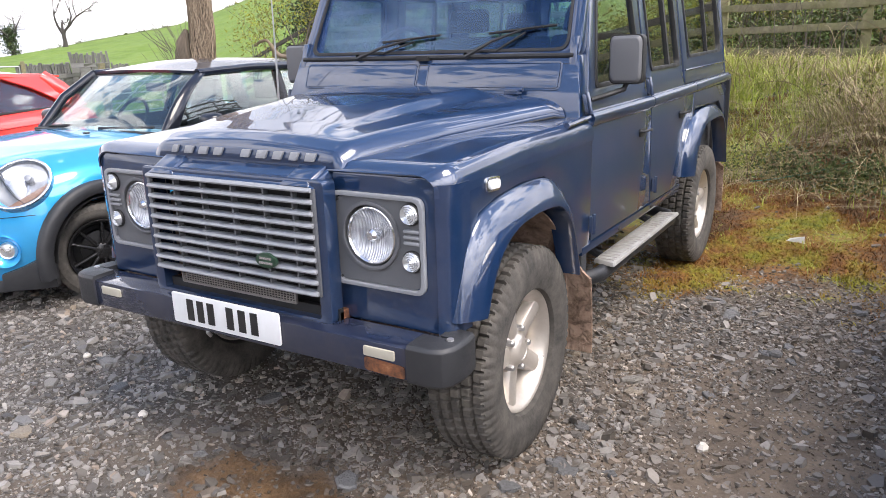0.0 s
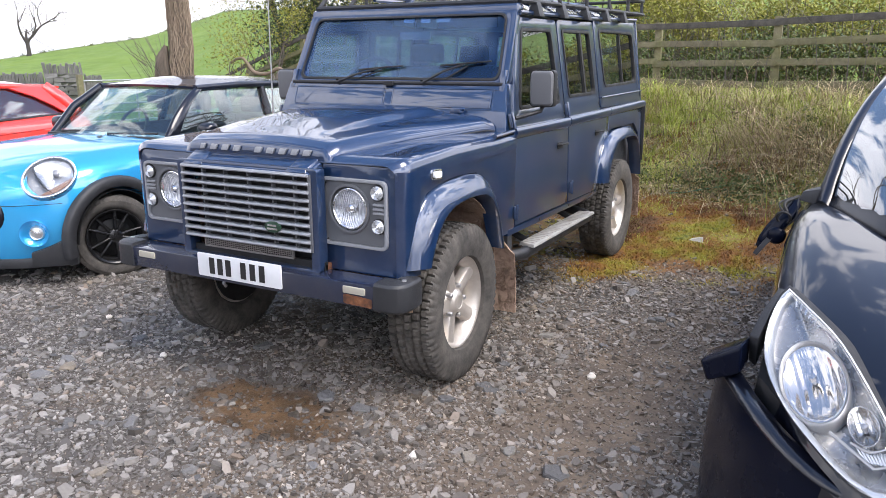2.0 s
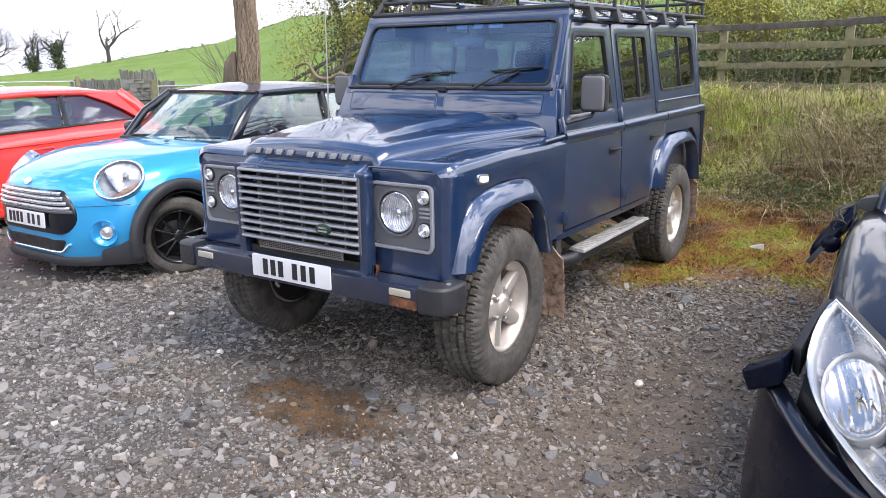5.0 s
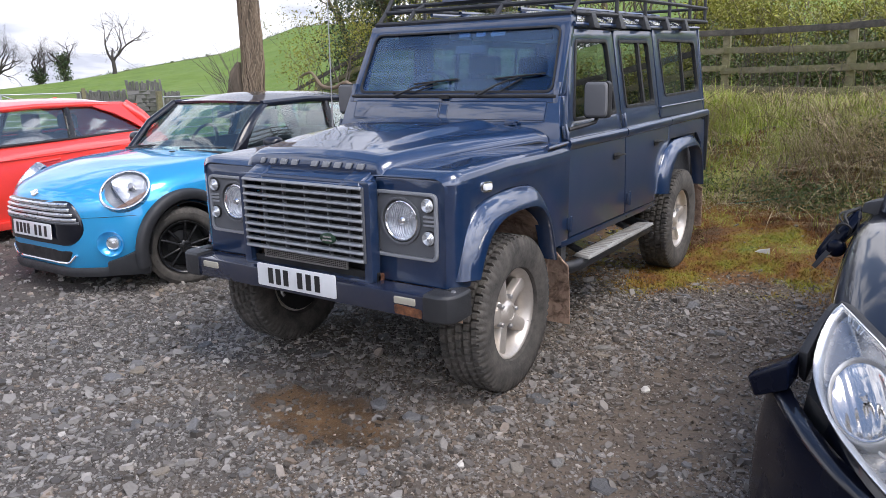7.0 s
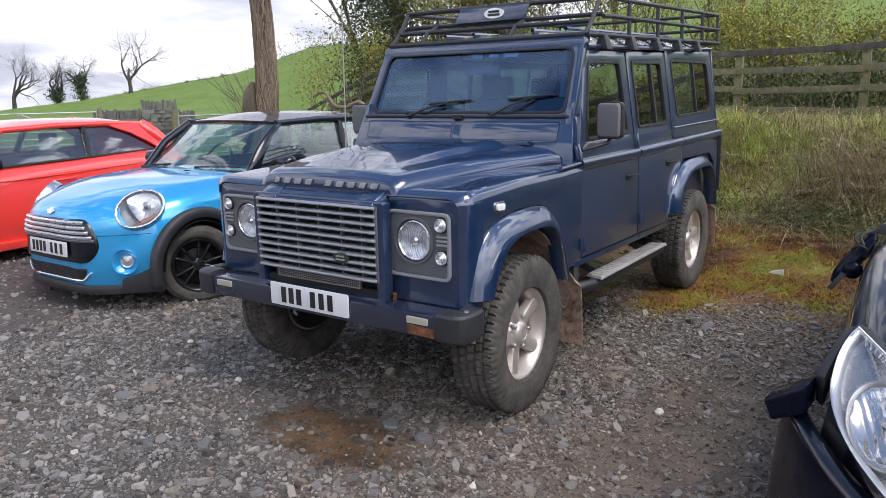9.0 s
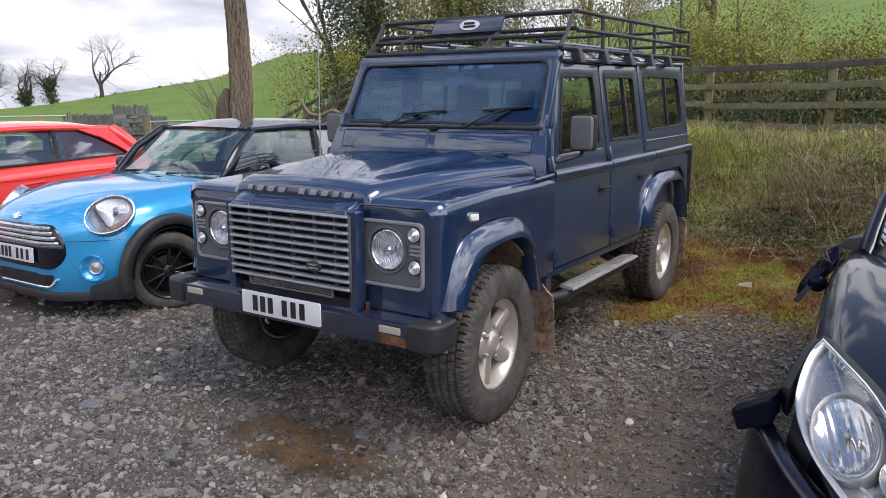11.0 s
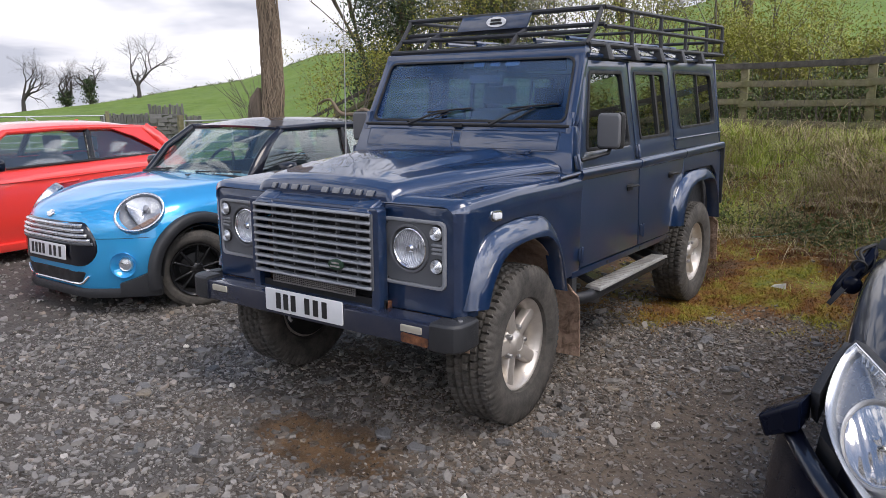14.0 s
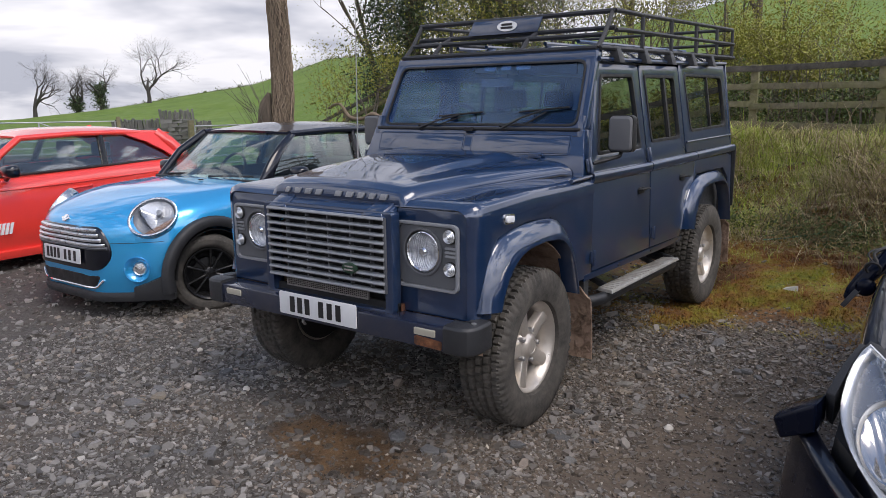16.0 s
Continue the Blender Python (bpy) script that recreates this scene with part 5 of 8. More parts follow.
for z, w in ((2.092, 0.038), (2.072, 0.044)):
    part("oval_mark", M().box(-w, w, YT - 0.038, YT - 0.030, z - 0.007, z + 0.007), INK, board)

# ---------------------------------------------------------------- rounded cars
# Each body is a loft of cross-sections along y (nose at -y), in the car's own axes with the front axle over its origin.


def section(y, hw_low, hw, hw_top, z0, z_mid, z_sh, z_c, n=7):
    """Half outline from the sill (right side) over the top to the middle, then mirrored."""
    half = [(hw_low, z0), (hw, lerp(z0, z_mid, 0.45)), (hw * 1.004, z_mid), (lerp(hw, hw_top, 0.25), lerp(z_mid, z_sh, 0.72)), (hw_top, z_sh),
            (hw_top * 0.82, lerp(z_sh, z_c, 0.55)), (hw_top * 0.5, lerp(z_sh, z_c, 0.86)), (0.0, z_c)]
    p = [(q.x, q.y) for q in curve_through([(a, b, 0) for a, b in half], 3)]
    full = p + [(-a, b) for a, b in reversed(p[:-1])]
    return [(a, y, b) for a, b in full]


def body_shell(stations, steps=5):
    """stations: rows for section(); smoothed between along y."""
    rows = curve_rows(stations, steps)
    m = M()
    m.loft([section(*r) for r in rows], True, True)
    return m


def curve_rows(stations, steps):
    out = []
    st = [np.array(s, float) for s in stations]
    st = [2 * st[0] - st[1]] + st + [2 * st[-1] - st[-2]]
    for i in range(1, len(st) - 2):
        a, b, c, d = st[i - 1:i + 3]
        for j in range(steps):
            t = j / steps
            out.append(0.5 * (2 * b + (c - a) * t + (2 * a - 5 * b + 4 * c - d) * t * t + (3 * b - a - 3 * c + d) * t ** 3))
    return [tuple(r) for r in out + [st[-2]]]


def arch_tool(y, z, r, s, x0=0.45, x1=1.2):
    return M().lathe([(s * x0, 0.0005), (s * x0, r), (s * x1, r), (s * x1, 0.0005)], 40, "x", (0, y, z))


def quad(a, b, c, d, bulge=(0, 0, 0), nu=10, nv=8, thick=0.004):
    """A gently bowed pane between four corners."""
    a, b, c, d, o = (Vector(p) for p in (a, b, c, d, bulge))

    def fn(u, v):
        p = a * (1 - u) * (1 - v) + b * u * (1 - v) + c * u * v + d * (1 - u) * v
        return p + o * (4 * u * (1 - u)) * (0.4 + 0.6 * 4 * v * (1 - v)) if o.length else p
    return M().grid(nu, nv, fn, thick)


road_tyre = tyre_mesh(0.305, 0.205, 0.185, 56, 5, 0.006).mesh("tyre", smooth=40)


def road_wheel(parent, x, y, z, s, rim_mesh, rim_mat, rim_label, R=0.305, steer=0.0):
    w = new("wheel")
    w.parent = parent
    k = R / 0.305
    w.matrix_basis = pose(x, y, z, 0, 0, steer + (0 if s > 0 else 180))
    t = part("tyre", road_tyre, TYRE, w)
    t.scale = (k, k, k)
    part("rim", rim_mesh, rim_mat, w, rim_label).scale = (k, k, k)
    part("brake_disc", drum_me, STEEL, w).scale = (0.8, 0.8, 0.8)


m = spoke_rim(0.205, 0.15, 10, 0.03, 0.06, 0.02)
for i in range(10):
    spoke(m, radians(18 + 36 * i + (4 if i % 2 else -4)), 0.03, 0.190, 0.030, 0.024, 0.050, 0.062, 0.022)
m.lathe([(0.02, 0.055), (0.05, 0.052), (0.058, 0.040), (0.060, 0.0005)], 24)
thin_rim = m.mesh("rim", bevel=0.002, smooth=40)


DARK_ROOF = car_paint("dark_roof_paint", (0.006, 0.009, 0.020), 0.0, 0.3, 0.03, (0.10, 0.10, 0.10), 1.42)
# ---------------------------------------------------------------- small blue hatchback
blue_car = thing("small_hatchback", "bright metallic blue small hatchback with black roof and black arches", "car", pose(-3.097, 0.321, 0.014, 0, 0, 0.5))
#        y     low    hw    top   z0    mid   shoulder centre
HATCH = [(-0.708, 0.25, 0.30, 0.22, 0.25, 0.46, 0.66, 0.715),
        (-0.682, 0.36, 0.41, 0.31, 0.22, 0.48, 0.705, 0.765),
        (-0.620, 0.46, 0.510, 0.41, 0.20, 0.50, 0.750, 0.815),
        (-0.520, 0.58, 0.630, 0.50, 0.20, 0.53, 0.790, 0.858),
        (-0.370, 0.69, 0.742, 0.575, 0.20, 0.56, 0.832, 0.900),
        (-0.200, 0.770, 0.818, 0.635, 0.20, 0.58, 0.870, 0.934),
        (0.00, 0.812, 0.853, 0.680, 0.20, 0.59, 0.897, 0.958),
        (0.40, 0.82, 0.860, 0.72, 0.20, 0.60, 0.925, 0.975),
        (0.75, 0.82, 0.863, 0.76, 0.20, 0.62, 0.940, 0.965),
        (1.60, 0.82, 0.863, 0.79, 0.20, 0.62, 0.955, 0.975),
        (2.50, 0.81, 0.855, 0.78, 0.20, 0.62, 0.970, 0.985),
        (2.90, 0.76, 0.80, 0.72, 0.24, 0.60, 0.960, 0.975),
        (3.02, 0.66, 0.70, 0.62, 0.28, 0.58, 0.930, 0.945)]
shell = body_shell(HATCH)
SKIN = bvhtree.BVHTree.FromPolygons([Vector(q) for q in shell.v], shell.f)
body = part("body", shell, HATCH_BLUE, blue_car, smooth=60)
cut(body, [arch_tool(y, 0.31, 0.365, s) for y in (0.0, 2.495) for s in (1, -1)] + [M().box(-0.66, 0.66, 0.80, 2.85, 0.60, 1.2)])


def cladding(parent, y0, s, r0=0.365, r1=0.445, x=0.872, zc=0.31, mat=PLASTIC, low=0.18):
    rr = []
    n = 26
    for i in range(n + 1):
        a = radians(lerp(-12, 192, i / n))
        c, sn = math.cos(a), math.sin(a)
        ring = []
        for t, dx in ((0.0, -0.10), (0.0, 0.0), (0.15, 0.010), (0.75, 0.006), (1.0, -0.012), (1.0, -0.05)):
            r = lerp(r0, r1, t)
            ring.append((s * (x + dx - 0.03 * max(0.0, abs(c) - 0.6)), y0 + r * c, max(low, zc + r * sn)))
        rr.append(ring)
    return part("arch_cladding", M().loft(rr), mat, parent, "black plastic arch cladding", smooth=50)


for s in (1, -1):
    for y0 in (0.0, 2.495):
        cladding(blue_car, y0, s, x=0.868 if y0 else 0.862)
        road_wheel(blue_car, s * 0.775, y0, 0.305, s, thin_rim, BLACK_ALLOY, "gloss black multi-spoke alloy rim", steer=-27 if y0 == 0 else 0)
        part("arch_liner", M().grid(16, 1, lambda u, v: (s * lerp(0.42, 0.85, v), y0 + 0.342 * math.cos(math.pi * u), 0.31 + 0.342 * math.sin(math.pi * u)), 0.004).box(min(s * 0.42, s * 0.44), max(s * 0.42, s * 0.44), y0 - 0.34, y0 + 0.34, 0.2, 0.65), SEAL, blue_car)
    part("corner_cladding", M().loft([[(s * x, y, 0.17), (s * (x + 0.012), y - 0.01, 0.24), (s * (x + 0.006), y - 0.005, 0.36 - 0.1 * k), (s * (x - 0.05), y + 0.05, 0.36 - 0.1 * k), (s * (x - 0.05), y + 0.05, 0.17)] for x, y, k in ((0.62, -0.555, 0.9), (0.70, -0.495, 0.6), (0.775, -0.43, 0.2), (0.835, -0.36, 0.0))]), PLASTIC, blue_car, smooth=50)
    part("sill_cladding", M().hexa([(s * 0.80, 0.36, 0.17), (s * 0.862, 0.36, 0.18), (s * 0.862, 2.14, 0.18), (s * 0.80, 2.14, 0.17), (s * 0.80, 0.36, 0.27), (s * 0.868, 0.36, 0.26), (s * 0.868, 2.14, 0.26), (s * 0.80, 2.14, 0.27)]), TRIM, blue_car, bevel=0.01)


def nose(x, z, out=0.0):
    """The point of the small hatchback's nose at x, z, and the way it faces."""
    at, n, _, _ = SKIN.ray_cast(Vector((x, -2.0, z)), Vector((0, 1, 0)))
    if at is None:
        return Vector((x, -0.30, z)), Vector((0, -1, 0))
    return at - Vector((0, out, 0)), (n if n.y < 0 else -n)


def nose_patch(outline, out, zc, deep=0.05):
    """A skin that follows the nose inside an outline, standing out from it."""
    rings = [[nose(x, z, -deep)[0] for x, z in outline]]
    for k in (1.0, 0.985, 0.85, 0.65, 0.42, 0.2, 0.03):
        rings.append([nose(x * k, zc + (z - zc) * k, out * (0.35 if k == 1.0 else 1.0))[0] for x, z in outline])
    return M().loft(rings, True, True)


def fine(outline, n=3):
    """The outline with more points along its sides."""
    return [tuple(lerp(a[k], b[k], j / n) for k in (0, 1)) for a, b in zip(outline, outline[1:] + outline[:1]) for j in range(n)]


# grille: black mouth with bright slats
mouth = fine(rounded([(-0.42, 0.395), (0.42, 0.395), (0.500, 0.49), (0.485, 0.61), (0.41, 0.722), (-0.41, 0.722), (-0.485, 0.61), (-0.500, 0.49)], 0.06, 3), 2)
g = part("grille", nose_patch(mouth, 0.016, 0.555), BLACK, blue_car, "glossy black grille with chrome slats", smooth=50)
for i in range(4):
    z = 0.697 - 0.036 * i
    hw = 0.390 + 0.024 * i
    rr = []
    for k in range(25):
        x = hw * (k / 12 - 1)
        q = nose(x, z)[0].y
        rr.append([(x, q - 0.026, z - 0.011), (x, q - 0.030, z + 0.004), (x, q - 0.014, z + 0.013), (x, q, z + 0.010), (x, q, z - 0.010)])
    part("grille_slat", M().loft(rr), REFLECTOR, g, bevel=0.002, smooth=50)
rr = []
for k in range(25):
    x = 0.48 * (k / 12 - 1)
    q = nose(x, 0.565)[0].y
    rr.append([(x, q - 0.022, 0.556), (x, q - 0.028, 0.568), (x, q - 0.016, 0.578), (x, q, 0.575), (x, q, 0.556)])
part("grille_bar", M().loft(rr), PANEL_GREY, g, smooth=50)
number_plate(blue_car, -0.26, 0.26, -0.752, 0.440, 0.552, (0.11, 0.21, 0.31, 0.41, 0.60, 0.72, 0.86), 0.05)
low = fine(rounded([(-0.35, 0.268), (0.35, 0.268), (0.41, 0.355), (-0.41, 0.355)], 0.03, 3), 3)
li = part("lower_intake", nose_patch(low, 0.006, 0.31), SEAL, blue_car, "dark lower intake with chrome strip", smooth=50)
part("chrome_strip", M().tube([nose(x, 0.262 + 0.9 * max(0.0, abs(x) - 0.36), 0.008)[0] for x in (-0.43 + 0.86 * k / 30 for k in range(31))], 0.009, 6), CHROME, li)
splitter = []
for k in range(33):
    x = -0.74 + 1.48 * k / 32
    q = nose(max(-0.70, min(0.70, x)), 0.42)[0].y + 0.30 * max(0.0, abs(x) - 0.70)
    splitter.append([(x, q + 0.0, 0.160), (x, q - 0.012, 0.195), (x, q + 0.004, 0.228), (x, q + 0.08, 0.22), (x, q + 0.08, 0.160)])
part("splitter", M().loft(splitter), PLASTIC, blue_car, "black plastic chin", smooth=50)
bp = nose(0.0, 0.762)[0]
bd = part("bonnet_badge", M().prism([(0.055 * math.cos(a), 0.020 * math.sin(a) * (1.5 if abs(math.cos(a)) < 0.45 else 0.7)) for a in (2 * math.pi * i / 32 for i in range(32))], lambda x, z, d: (x, z, d), -0.006, 0.010), CHROME, blue_car, "small winged badge", bevel=0.002)
bd.matrix_basis = Matrix.Translation(bp) @ pose(0, 0, 0, 48, 0, 0)
both(lambda s: part("bumper_seam", M().tube([nose(s * (0.47 + 0.30 * k / 12), 0.602, 0.001)[0] for k in range(12)], 0.0022, 5), SEAL, blue_car))


def oval_lamp(parent, s, cx, cy, cz, rx, rz, turn, lean, roll=0.0, name="headlamp", label=""):
    """A headlamp pod: chrome ring, dark bowl, lens; faces -y, turned outwards."""
    p = new(name)
    p.parent = parent
    p["label"] = label or "oval headlamp in a chrome ring"
    p.matrix_basis = pose(s * cx, cy, cz, 0, 0, s * turn) @ pose(0, 0, 0, -lean, 0, 0) @ pose(0, 0, 0, 0, -s * roll, 0)
    ell = lambda k: [(rx * k * math.cos(a), rz * k * math.sin(a)) for a in (2 * math.pi * i / 40 for i in range(40))]  # noqa: E731
    flat_put = lambda x, z, d: (x, d, z)  # noqa: E731
    part("ring", M().ring(ell(1.0), ell(0.90), flat_put, -0.016, 0.05), SATIN, p, "satin chrome ring", bevel=0.007)
    part("bowl", M().loft([[flat_put(x, z, d) for x, z in ell(k)] for k, d in ((0.89, -0.004), (0.82, 0.03), (0.6, 0.05), (0.02, 0.055))], True, False), SILVER, p, "grey faceted bowl", smooth=50)
    arc = [2 * math.pi * i / 40 for i in range(40)]
    bright = [(max(-0.30 * rx, s * 0.84 * rx * math.cos(a)) * s, 0.84 * rz * math.sin(a)) for a in arc]
    part("main_reflector", M().loft([[flat_put(x, z, 0.008) for x, z in bright], [flat_put(s * 0.20 * rx + (x - s * 0.20 * rx) * 0.72, z * 0.72, 0.026) for x, z in bright], [flat_put(s * 0.20 * rx + (x - s * 0.20 * rx) * 0.1, z * 0.1, 0.040) for x, z in bright]], True, False), BOWL, p, "bright main reflector", smooth=30)
    part("bulb_cap", M().lathe([(0.04, 0.022), (0.0, 0.020), (-0.006, 0.0005)], 16, "y", (s * 0.055, 0, 0.012)), SILVER, p)
    part("divider", M().loft([[flat_put(s * (-0.34 * rx + 0.10 * rx * (z / rz) ** 2) + 0.007 * math.cos(a), 0.80 * z, -0.002 + 0.02 * (1 + math.sin(a))) for a in (0.0, 1.57, 3.14, 4.71)] for z in np.linspace(-rz, rz, 9)]), PANEL_GREY, p)
    part("indicator", M().prism([(0.66 * rx * math.cos(a), -rz * 0.56 + 0.24 * rz * math.sin(a)) for a in (math.pi + math.pi * i / 12 for i in range(13))], flat_put, 0.004, 0.02), AMBER, p, "dull amber indicator strip")
    part("lens", M().loft([[flat_put(x, z, d) for x, z in ell(k)] for k, d in ((0.88, -0.016), (0.75, -0.028), (0.5, -0.038), (0.25, -0.043), (0.02, -0.045))], True, False), LAMP_GLASS, p, smooth=70)
    return p


SATIN = metal("satin_chrome", (0.56, 0.58, 0.61), 0.24, (0.35, 0.35, 0.36), 0.3)
AMBER = plastic("amber_lens", (0.22, 0.13, 0.09), 0.25, 0.02)
BOWL = metal("bright_bowl", (0.60, 0.62, 0.64), 0.20, (0.32, 0.32, 0.33), 0.7)
for s in (1, -1):
    at, n = nose(s * 0.666, 0.778)
    hole = M().lathe([(-0.05, 0.0005), (-0.05, 0.142), (0.09, 0.142), (0.09, 0.0005)], 32, "y")
    turn = pose(s * abs(at.x), at.y + 0.004, at.z, 0, 0, s * 46) @ pose(0, 0, 0, -35, 0, 0)
    hole.v = [tuple(turn @ Vector(q)) for q in hole.v]
    cut(body, [hole])
    oval_lamp(blue_car, s, abs(at.x), at.y + 0.004, at.z + 0.004, 0.186, 0.150, 46, 35, 32)
    at, n = nose(s * 0.635, 0.405)
    fo = new("fog_lamp")
    fo.parent = blue_car
    fo.matrix_basis = Matrix.Translation(at) @ pose(0, -0.004, 0, 0, 0, s * 42)
    hole = M().lathe([(-0.08, 0.0005), (-0.08, 0.086), (0.05, 0.086), (0.05, 0.0005)], 32, "y")
    hole.v = [tuple(fo.matrix_basis @ Vector(q)) for q in hole.v]
    cut(body, [hole])
    part("recess", M().lathe([(-0.012, 0.094), (-0.006, 0.092), (0.004, 0.082), (0.036, 0.055), (0.040, 0.0005)], 32, "y"), HATCH_BLUE, fo, smooth=60)
    part("lens", M().lathe([(0.04, 0.052), (0.012, 0.050), (0.006, 0.044), (0.012, 0.040), (0.004, 0.0005)], 24, "y", (s * 0.012, 0, 0)), REFLECTOR, fo, "round fog lamp", smooth=50)


def greenhouse(parent, pts, roof_mat, pillar_mat, glass, pillars, crown=0.05, bow=-0.10, screen_mesh=None, front_pillar=0.034):
    """pts: base and top corners of the glass for the right side (x > 0)."""
    fb, ft, rb, rt = (Vector(pts[k]) for k in ("fb", "ft", "rb", "rt"))
    mir = lambda p: Vector((-p.x, p.y, p.z))  # noqa: E731
    ws = part("windscreen", screen_mesh or quad(mir(fb), fb, ft, mir(ft), (0, bow, 0.02), 16, 8), glass, parent, "curved windscreen", smooth=60)
    ws.visible_shadow = False
    rw = part("rear_window", quad(rb, mir(rb), mir(rt), rt, (0, 0.08, 0.02), 16, 8), glass, parent, smooth=60)
    rw.visible_shadow = False

    def roof(u, v):
        x = lerp(-1, 1, u)
        e = ft.lerp(rt, v)
        k = 4 * v * (1 - v)
        edge = (1 - abs(x) ** 2.6) * smooth_step(-0.06, 0.30, v) * smooth_step(1.06, 0.75, v)
        reach = 0.4 * (bow if v < 0.5 else 0.08) * (1 - x * x) * abs(2 * v - 1)
        return (x * (e.x + 0.012), e.y + reach - 0.012 * (1 - v), e.z + 0.014 + crown * edge + 0.012 * (1 - x * x) + 0.030 * k)
    part("roof", M().grid(24, 24, roof, 0.02), roof_mat, parent, smooth=60)
    for s in (1, -1):
        q = lambda p: Vector((s * p[0], p[1], p[2]))  # noqa: E731
        for a, b, w in ((fb, ft, front_pillar), (rb, rt, 0.075)):
            if w > 0.05 and a is fb and (s > 0 or parent is not blue_car):
                rings = []
                for k in range(9):
                    t = k / 8
                    c = q(a.lerp(b, t)) + (Vector((s * 0.02, -0.03, 0.04)) if parent is blue_car else Vector((s * 0.032, -0.03, 0.036))) * (4 * t * (1 - t))
                    n = lerp(1.0, 0.62, t)
                    rings.append([c + n * Vector((s * ox, oy, oz)) for ox, oy, oz in ((-0.012, -0.016, 0.0), (0.0, -0.012, 0.010), (0.016, 0.004, 0.018), (0.036, 0.045, 0.012), (0.044, 0.085, -0.010), (0.008, 0.06, -0.04))])
                part("pillar", M().loft(rings), pillar_mat, parent, smooth=60)
                continue
            part("pillar", M().tube([q(a), q(a.lerp(b, 0.5)) + Vector((s * 0.02, -0.02, 0.03)), q(b)], min(w, 0.034) if a is fb else w, 10), pillar_mat, parent, smooth=60)
        part("cant_rail", M().tube([q(ft), q(ft.lerp(rt, 0.35)) + Vector((s * 0.015, 0, 0.026)), q(ft.lerp(rt, 0.7)) + Vector((s * 0.012, 0, 0.024)), q(rt)], 0.030, 10), roof_mat, parent, smooth=60)
        last_b, last_t = fb, ft
        for t in list(pillars) + [1.0]:
            nb, nt = fb.lerp(rb, t), ft.lerp(rt, t)
            sw = part("side_window", quad(q(last_b), q(nb), q(nt), q(last_t), (s * 0.02, 0, 0), 8, 6, 0.004), glass, parent, smooth=60)
            sw.visible_shadow = False
            if t < 1:
                part("window_pillar", M().tube([q(nb), q(nb.lerp(nt, 0.5)) + Vector((s * 0.012, 0, 0)), q(nt)], 0.035, 8), BLACK_ALLOY, parent)
            last_b, last_t = nb, nt
        part("belt_trim", M().tube([q(fb), q(fb.lerp(rb, 0.5)) + Vector((s * 0.02, 0, 0)), q(rb)], 0.014, 8), CHROME if parent is blue_car else SEAL, parent)


HATCH_GLASS = glazing("grey_window_glass", (0.80, 0.88, 0.86), 0.012, 0.08)
greenhouse(blue_car, dict(fb=(0.705, 0.627, 0.945), ft=(0.600, 1.079, 1.340), rb=(0.76, 2.82, 0.985), rt=(0.575, 2.56, 1.325)), DARK_ROOF, BLACK, HATCH_GLASS, (0.56, 0.86), 0.045, front_pillar=0.058)


def plain_seat(parent, x, y, z0):
    st = part("seat", M().hexa([(x - 0.24, y, z0), (x + 0.24, y, z0), (x + 0.24, y + 0.5, z0), (x - 0.24, y + 0.5, z0), (x - 0.23, y, z0 + 0.14), (x + 0.23, y, z0 + 0.14), (x + 0.23, y + 0.5, z0 + 0.10), (x - 0.23, y + 0.5, z0 + 0.10)]).hexa(
        [(x - 0.24, y + 0.42, z0 + 0.05), (x + 0.24, y + 0.42, z0 + 0.05), (x + 0.24, y + 0.56, z0 + 0.05), (x - 0.24, y + 0.56, z0 + 0.05), (x - 0.19, y + 0.60, z0 + 0.64), (x + 0.19, y + 0.60, z0 + 0.64), (x + 0.19, y + 0.70, z0 + 0.64), (x - 0.19, y + 0.70, z0 + 0.64)]), CLOTH, parent, bevel=0.04, seg=3)
    part("head_rest", M().box(x - 0.13, x + 0.13, y + 0.62, y + 0.72, z0 + 0.66, z0 + 0.82), CLOTH, st, bevel=0.035, seg=3)


def cabin(parent, z0, wheel_x=-0.36, fy=0.75):
    part("cabin_floor", M().box(-0.68, 0.68, fy + 0.1, fy + 2.05, 0.30, 0.36).box(-0.70, 0.70, fy, fy + 0.30, 0.60, 0.955).box(-0.68, -0.64, fy + 0.04, fy + 2.12, 0.3, 0.985).box(0.64, 0.68, fy + 0.04, fy + 2.12, 0.3, 0.985).box(-0.64, 0.64, fy + 2.06, fy + 2.12, 0.3, 0.98), CABIN, parent, bevel=0.02)
    for x in (-0.36, 0.36):
        plain_seat(parent, x, fy + 0.62, z0)
    part("bench", M().box(-0.6, 0.6, fy + 1.55, fy + 1.75, z0, z0 + 0.5), CLOTH, parent, bevel=0.04)
    part("steering_wheel", torus(0.18, 0.014, (wheel_x, fy + 0.44, 0.97), -28), PLASTIC, parent)
    part("rear_view_mirror", M().box(-0.11, 0.11, fy + 0.42, fy + 0.45, 1.20, 1.265), PLASTIC, parent, bevel=0.012)


